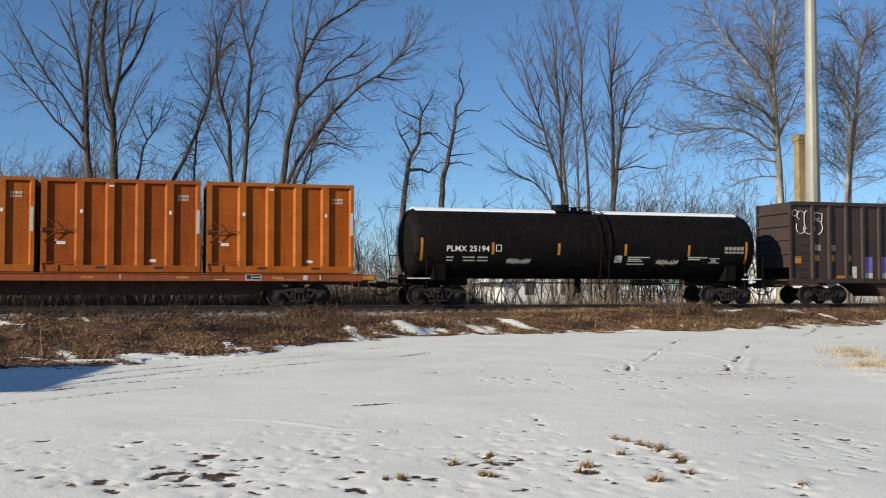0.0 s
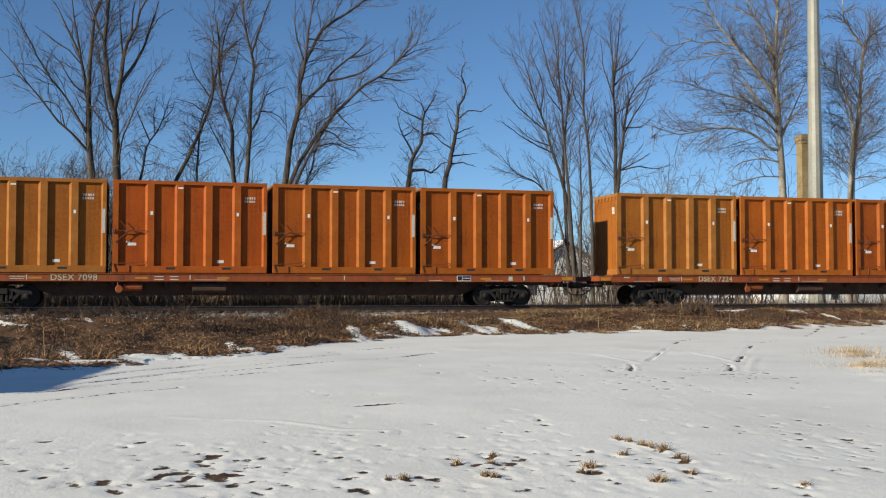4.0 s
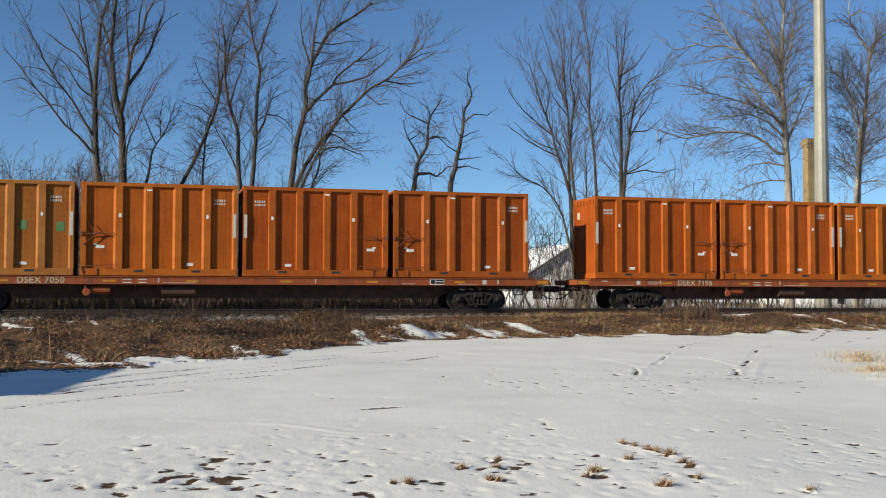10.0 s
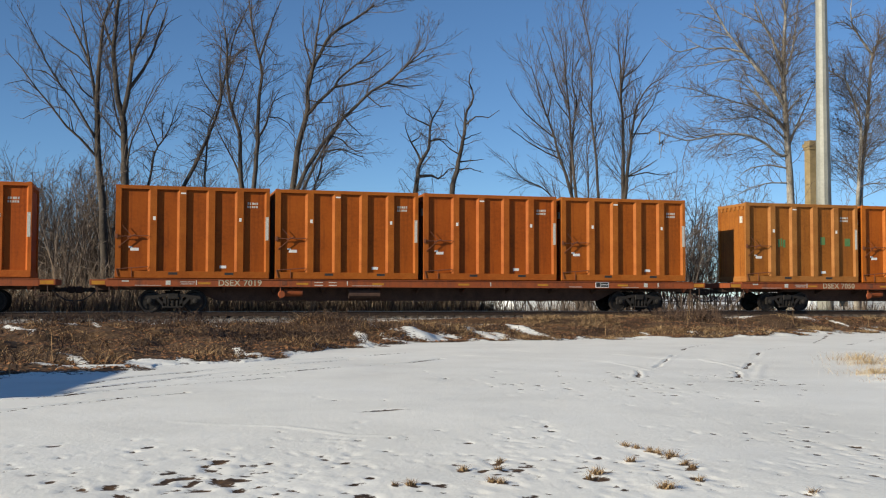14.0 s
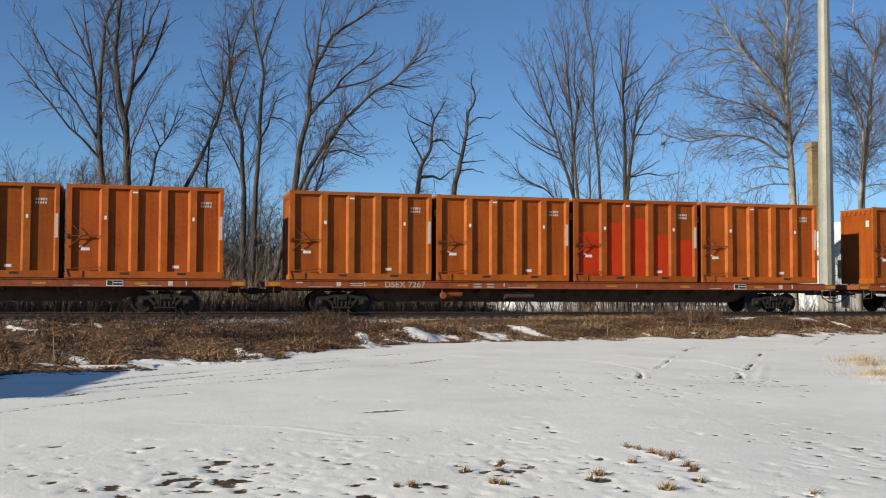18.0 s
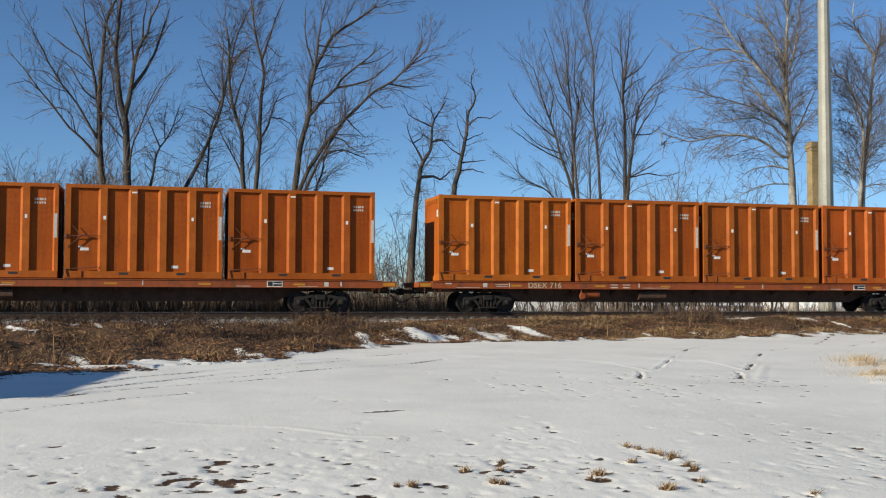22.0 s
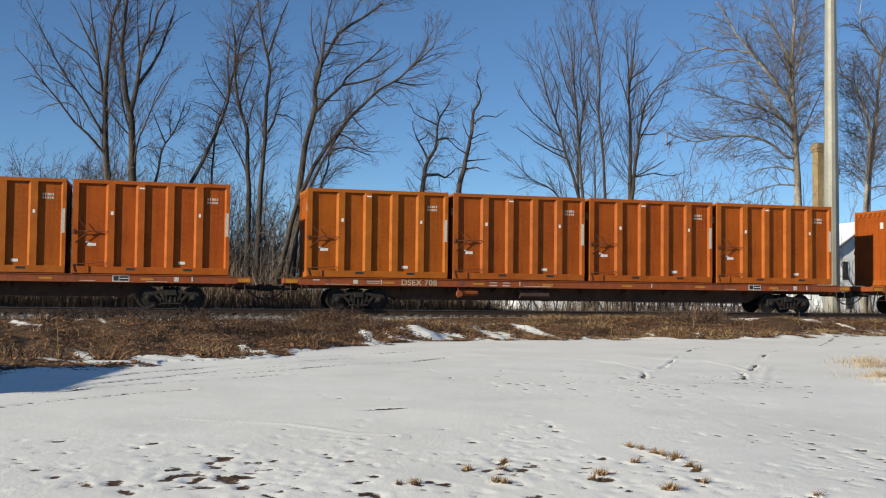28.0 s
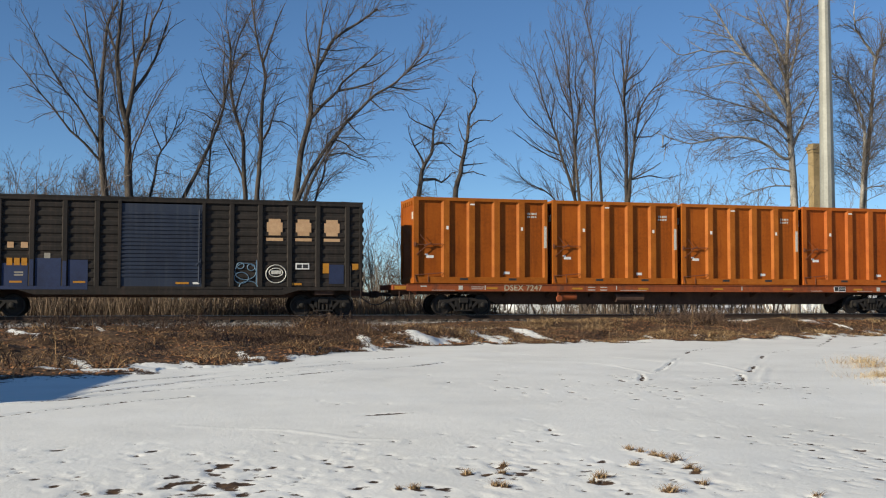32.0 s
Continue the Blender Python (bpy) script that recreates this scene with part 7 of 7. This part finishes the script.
# ---- the verge and the field's tufts ----
def build_verge():
    q = np.random.RandomState(8)
    n = 120000
    x = q.uniform(-7, 40, n)
    e = np.interp(x, EDGE_X, EDGE_Y)
    y = e - 0.25 + (41.0 - e) * q.rand(n)
    z, c = lie(x, y)
    thick = noise2(x, y, 0.8, 31, 3)
    keep = (y < np.where(x < 14, 38.9, 39.6)) & (c < 0.45) & (thick > -0.55 + q.rand(n) * 0.5)
    x, y, z, thick = x[keep], y[keep], z[keep], thick[keep]
    h = (0.03 + 0.08 * np.clip(thick + 0.5, 0, 1.6) + np.where(x < 9, 0.08, 0.05) * np.clip(thick - 0.25, 0, 1)) * q.uniform(0.4, 1.6, len(x)) * np.where(y > 39.3, 0.5, 1.0)
    pale = x + 3.0 * noise2(x, y, 0.3, 35, 2) > 9.5
    for sel, mat, lab in ((~pale, M_STRAW, "matted brown dead grass and weeds on the bank"), (pale, M_TAN, "matted tan dead grass on the bank")):
        blades("dead_grass", x[sel], y[sel], z[sel] - 0.01, h[sel] * 0.85, 3.8, 0.018, q, mat, lab)
    # fallen leaves and litter
    n = 40000
    x = q.uniform(-7, 34, n)
    e = np.interp(x, EDGE_X, EDGE_Y)
    y = e + (40.0 - e) * q.rand(n) ** 1.5
    z, c = lie(x, y)
    k = (c < 0.5) & (noise2(x, y, 0.5, 33, 2) > -0.35)
    x, y, z = x[k], y[k], z[k]
    n = len(x)
    s = q.uniform(0.015, 0.045, n)
    v = np.stack([x, y, z + 0.02], -1)[:, None, :] + q.randn(n, 4, 3) * 0.25 * s[:, None, None] + np.array([[1, 0, 0.2], [0, 0.8, 0.45], [-1, 0, 0.1], [0, -0.8, 0]])[None] * s[:, None, None]
    f = (np.arange(n) * 4)[:, None] + np.array([[0, 1, 2, 3]])
    tagged(new("fallen_leaves", cloud_mesh("fallen_leaves", v.reshape(-1, 3).tolist(), f.tolist(), M_LEAF)), "brown fallen leaves scattered over the bank", "leaves", kind="stuff")
    # dark weedy bushes on the bank
    st = dict(per_m=(7, 6, 5), first=(0.15, 0.15, 0.1), angle=(25, 70), thin=0.6, ratio=(0.5, 0.5, 0.5), longest=(0.5, 0.25, 0.12), wob=0.25, trop=0.0)
    w, t = Wood(77), Wood(78)
    r = w.r
    for i in range(420):
        if i % 2:
            x, y = THICKETS[i // 2 % len(THICKETS)]
            x, y = x + r.gauss(0, 0.6), y + r.gauss(0, 0.7)
        else:
            x = r.uniform(-5, 11) if i % 8 else r.uniform(11, 30)
            e = float(np.interp(x, EDGE_X, EDGE_Y))
            y = r.uniform(e + 1.5, 36.5)
        z = float(lie(np.array([x]), np.array([y]))[0][0])
        for k in range(r.randint(5, 10)):
            L = r.uniform(0.14, 0.38) * (1.5 if i % 2 else 1.0)
            p = w.path((x + r.gauss(0, .25), y + r.gauss(0, .25), z - 0.02), (r.gauss(0, .6), r.gauss(0, .6), 1), L, 4, 0.2, 0.0)
            w.tube(p, 0.011, 0.006, 3)
            sprout(w, t, p, 0.011, 0.006, L, 0, st)
    o = len(w.v)
    tagged(new("weed_bushes", cloud_mesh("weed_bushes", w.v + t.v, w.f + [tuple(i + o for i in f) for f in t.f], M_WEED)), "dead brown weed bushes on the bank", "weeds", kind="stuff")
    # tufts that stand out of the snow
    xs, ys, hs = [], [], []
    near_tufts = [(cx, cy, a * 0.55, int(2600 * a), 0.042 + 0.42 * a) for cx, cy, a in TUFTS]
    far_tufts = [(12.9, 16.85, 0.42, 420, 0.2), (12.2, 15.6, 0.35, 160, 0.1), (14.6, 19.3, 0.5, 420, 0.2), (15.4, 20.6, 0.5, 400, 0.26), (13.4, 16.9, 0.5, 300, 0.2), (14.3, 18.0, 0.4, 200, 0.12)]
    for cx, cy, rad, n, h in near_tufts + far_tufts:
        m = np.abs(q.randn(n))
        a = q.uniform(0, 6.283, n)
        xs.append(cx + np.cos(a) * m * rad)
        ys.append(cy + np.sin(a) * m * rad * 0.7)
        hs.append(h * q.uniform(0.4, 1.4, n))
    x, y, h = np.concatenate(xs), np.concatenate(ys), np.concatenate(hs)
    z, _ = lie(x, y)
    near = y < 11
    blades("grass_tufts", x[near], y[near], z[near] - 0.02, h[near], 0.9, 0.006, q, M_TAN, "short tufts of dry brown grass poking through the snow")
    far = ~near
    blades("grass_tufts", x[far], y[far], z[far] - 0.02, h[far] * 0.75, 1.3, 0.007, q, M_PALE, "pale straw-coloured grass standing out of the snow")
    # a lone stalk here and there along the bank
    n = 70
    x = q.uniform(-4, 33, n)
    e = np.interp(x, EDGE_X, EDGE_Y)
    y = e + (38.6 - e) * q.rand(n)
    z, _ = lie(x, y)
    blades("tall_stalks", x, y, z, q.uniform(0.3, 0.9, n), 0.25, 0.014, q, M_STRAW, "single tall dry weed stalks on the bank")


build_verge()


# ---- what stands behind ----
def build_pole():
    p = tagged(new("steel_pole"), "tall pale galvanised steel monopole behind the track", "pole")
    x, y = 36.55, 52.0
    bm = lathe(bmesh.new(), [(0.46, -0.2), (0.435, 4), (0.395, 9), (0.31, 19), (0.22, 32)], "z", 12)
    bm.transform(Matrix.Translation((x, y, 0)))
    part("shaft", bm, M_POLE, p)
    bm = lathe(bmesh.new(), [(0.75, -0.2), (0.75, 0.25), (0.6, 0.28)], "z", 12)
    bm.transform(Matrix.Translation((x, y, 0)))
    part("base_plate", bm, M_POLE, p)


def build_house(x0, x1, y0, y1, eave, ridge, label, windows, seed):
    """A gabled house whose gable faces the track."""
    h = tagged(new("house"), label, "house")
    xm = (x0 + x1) / 2
    part("wall", prism(bmesh.new(), [(x0, -0.2), (x1, -0.2), (x1, eave), (xm, ridge), (x0, eave)], "y", y0, y1), M_SIDING, h)
    boards = int(eave / 0.2)
    for i in range(boards):
        part("siding_board", B(x0 - 0.012, x1 + 0.012, y0 - 0.02, y0 - 0.001, 0.1 + i * 0.2, 0.1 + i * 0.2 + 0.17), M_SIDING, h)
    for s in (-1, 1):
        a = (x0 if s < 0 else x1) + s * 0.5
        dz = (ridge - eave) / (xm - x0) * 0.5
        pts = [(a, eave - dz), (xm, ridge + 0.02), (xm, ridge + 0.2), (a, eave - dz + 0.18)]
        part("roof", prism(bmesh.new(), pts, "y", y0 - 0.4, y1 + 0.4), M_ROOF, h)
        pts = [(a - s * 0.05, eave - dz + 0.18 + 0.03), (xm, ridge + 0.21), (xm, ridge + 0.32), (a - s * 0.05, eave - dz + 0.31)]
        part("roof_snow", prism(bmesh.new(), pts, "y", y0 - 0.36, y1 + 0.36), M_SNOW, h, "snow lying on the roof")
    for wx, wz, ww, wh in windows:
        f = part("window", B(wx - 0.1, wx + ww + 0.1, y0 - 0.06, y0 - 0.021, wz - 0.1, wz + wh + 0.1), M_SIDING, h)
        part("pane", B(wx, wx + ww, y0 - 0.075, y0 - 0.062, wz, wz + wh), M_GLASS, f)


def build_chimney():
    c = tagged(new("chimney"), "tall buff brick chimney with a corbelled top", "chimney")
    x, y = 55.0, 80.0
    part("chimney_shaft", B(x - 0.4, x + 0.4, y - 0.4, y + 0.4, -0.2, 14.2, 0.02), M_CHIMNEY, c)
    part("corbel", box(B(x - 0.46, x + 0.46, y - 0.46, y + 0.46, 14.2, 14.45), x - 0.52, x + 0.52, y - 0.52, y + 0.52, 14.45, 14.75), M_CHIMNEY, c)
    part("cap", B(x - 0.4, x + 0.4, y - 0.4, y + 0.4, 14.75, 15.0), M_CHIMNEY, c)


def build_shed():
    """Beside the field, out of view: its shadow falls on the snow."""
    s = tagged(new("shed"), "plain white flat-roofed shed beside the snowy field", "shed")
    part("wall", prism(bmesh.new(), [(-16, 12.4), (-9.95, 12.9), (-9.15, 17.7), (-16, 17.3)], "z", -0.2, 3.05), M_SIDING, s)
    part("roof", prism(bmesh.new(), [(-16.1, 12.35), (-9.9, 12.87), (-9.12, 17.8), (-16.1, 17.4)], "z", 3.052, 3.2), M_ROOF, s)


build_pole()
build_house(31.0, 42.6, 90, 100, 2.15, 5.7, "white clapboard house with snow on its gabled roof, beyond the trees", [(33.0, 0.9, 0.9, 1.3), (36.5, 0.9, 0.9, 1.3)], 1)
build_house(52.4, 60.0, 75, 84, 5.0, 7.6, "white two-storey clapboard house behind the bare trees", [(53.7, 3.0, 0.5, 1.5), (56.0, 3.0, 0.8, 1.5), (54.0, 0.6, 0.8, 1.4)], 2)
build_chimney()
build_shed()


# ---- what moves ----
# metres that the train has come, every half second
RUN = [0.0, 4.56, 9.13, 13.65, 18.06, 22.34, 26.85, 31.38, 35.90, 40.40, 44.89, 49.37, 53.83, 58.28, 62.71, 67.18, 71.69, 76.11, 80.35, 84.67, 89.08,
       93.54, 97.92, 102.26, 106.59, 110.89, 115.21, 119.49, 123.74, 128.00, 132.30, 136.62, 140.92, 145.19, 149.38, 153.54, 157.69, 161.89, 166.04, 170.18,
       174.33, 178.46, 182.57, 186.69, 190.81, 194.90, 198.93, 203.04, 207.17, 211.24, 215.31, 219.36, 223.40, 227.42, 231.44, 235.44, 239.44, 243.44,
       247.43, 251.42, 255.41, 259.40, 263.38, 267.37, 271.36]


def run(t):
    """How far the train has come after t seconds."""
    return float(np.interp(t * 2, range(len(RUN)), RUN))


def motions():
    for thing, x, z, turn in TRAIN:
        walk(thing, [(i / 2, pose(x + d, YC, RAIL + z, 0, 0, turn)) for i, d in enumerate(RUN)])
    steps = [i / 15 for i in range(481)]
    for axle in AXLES:
        x = axle.location.x
        walk(axle, [(t, pose(x, 0, 0.42, 0, math.degrees(run(t) / 0.42) % 360, 0)) for t in steps])


motions()
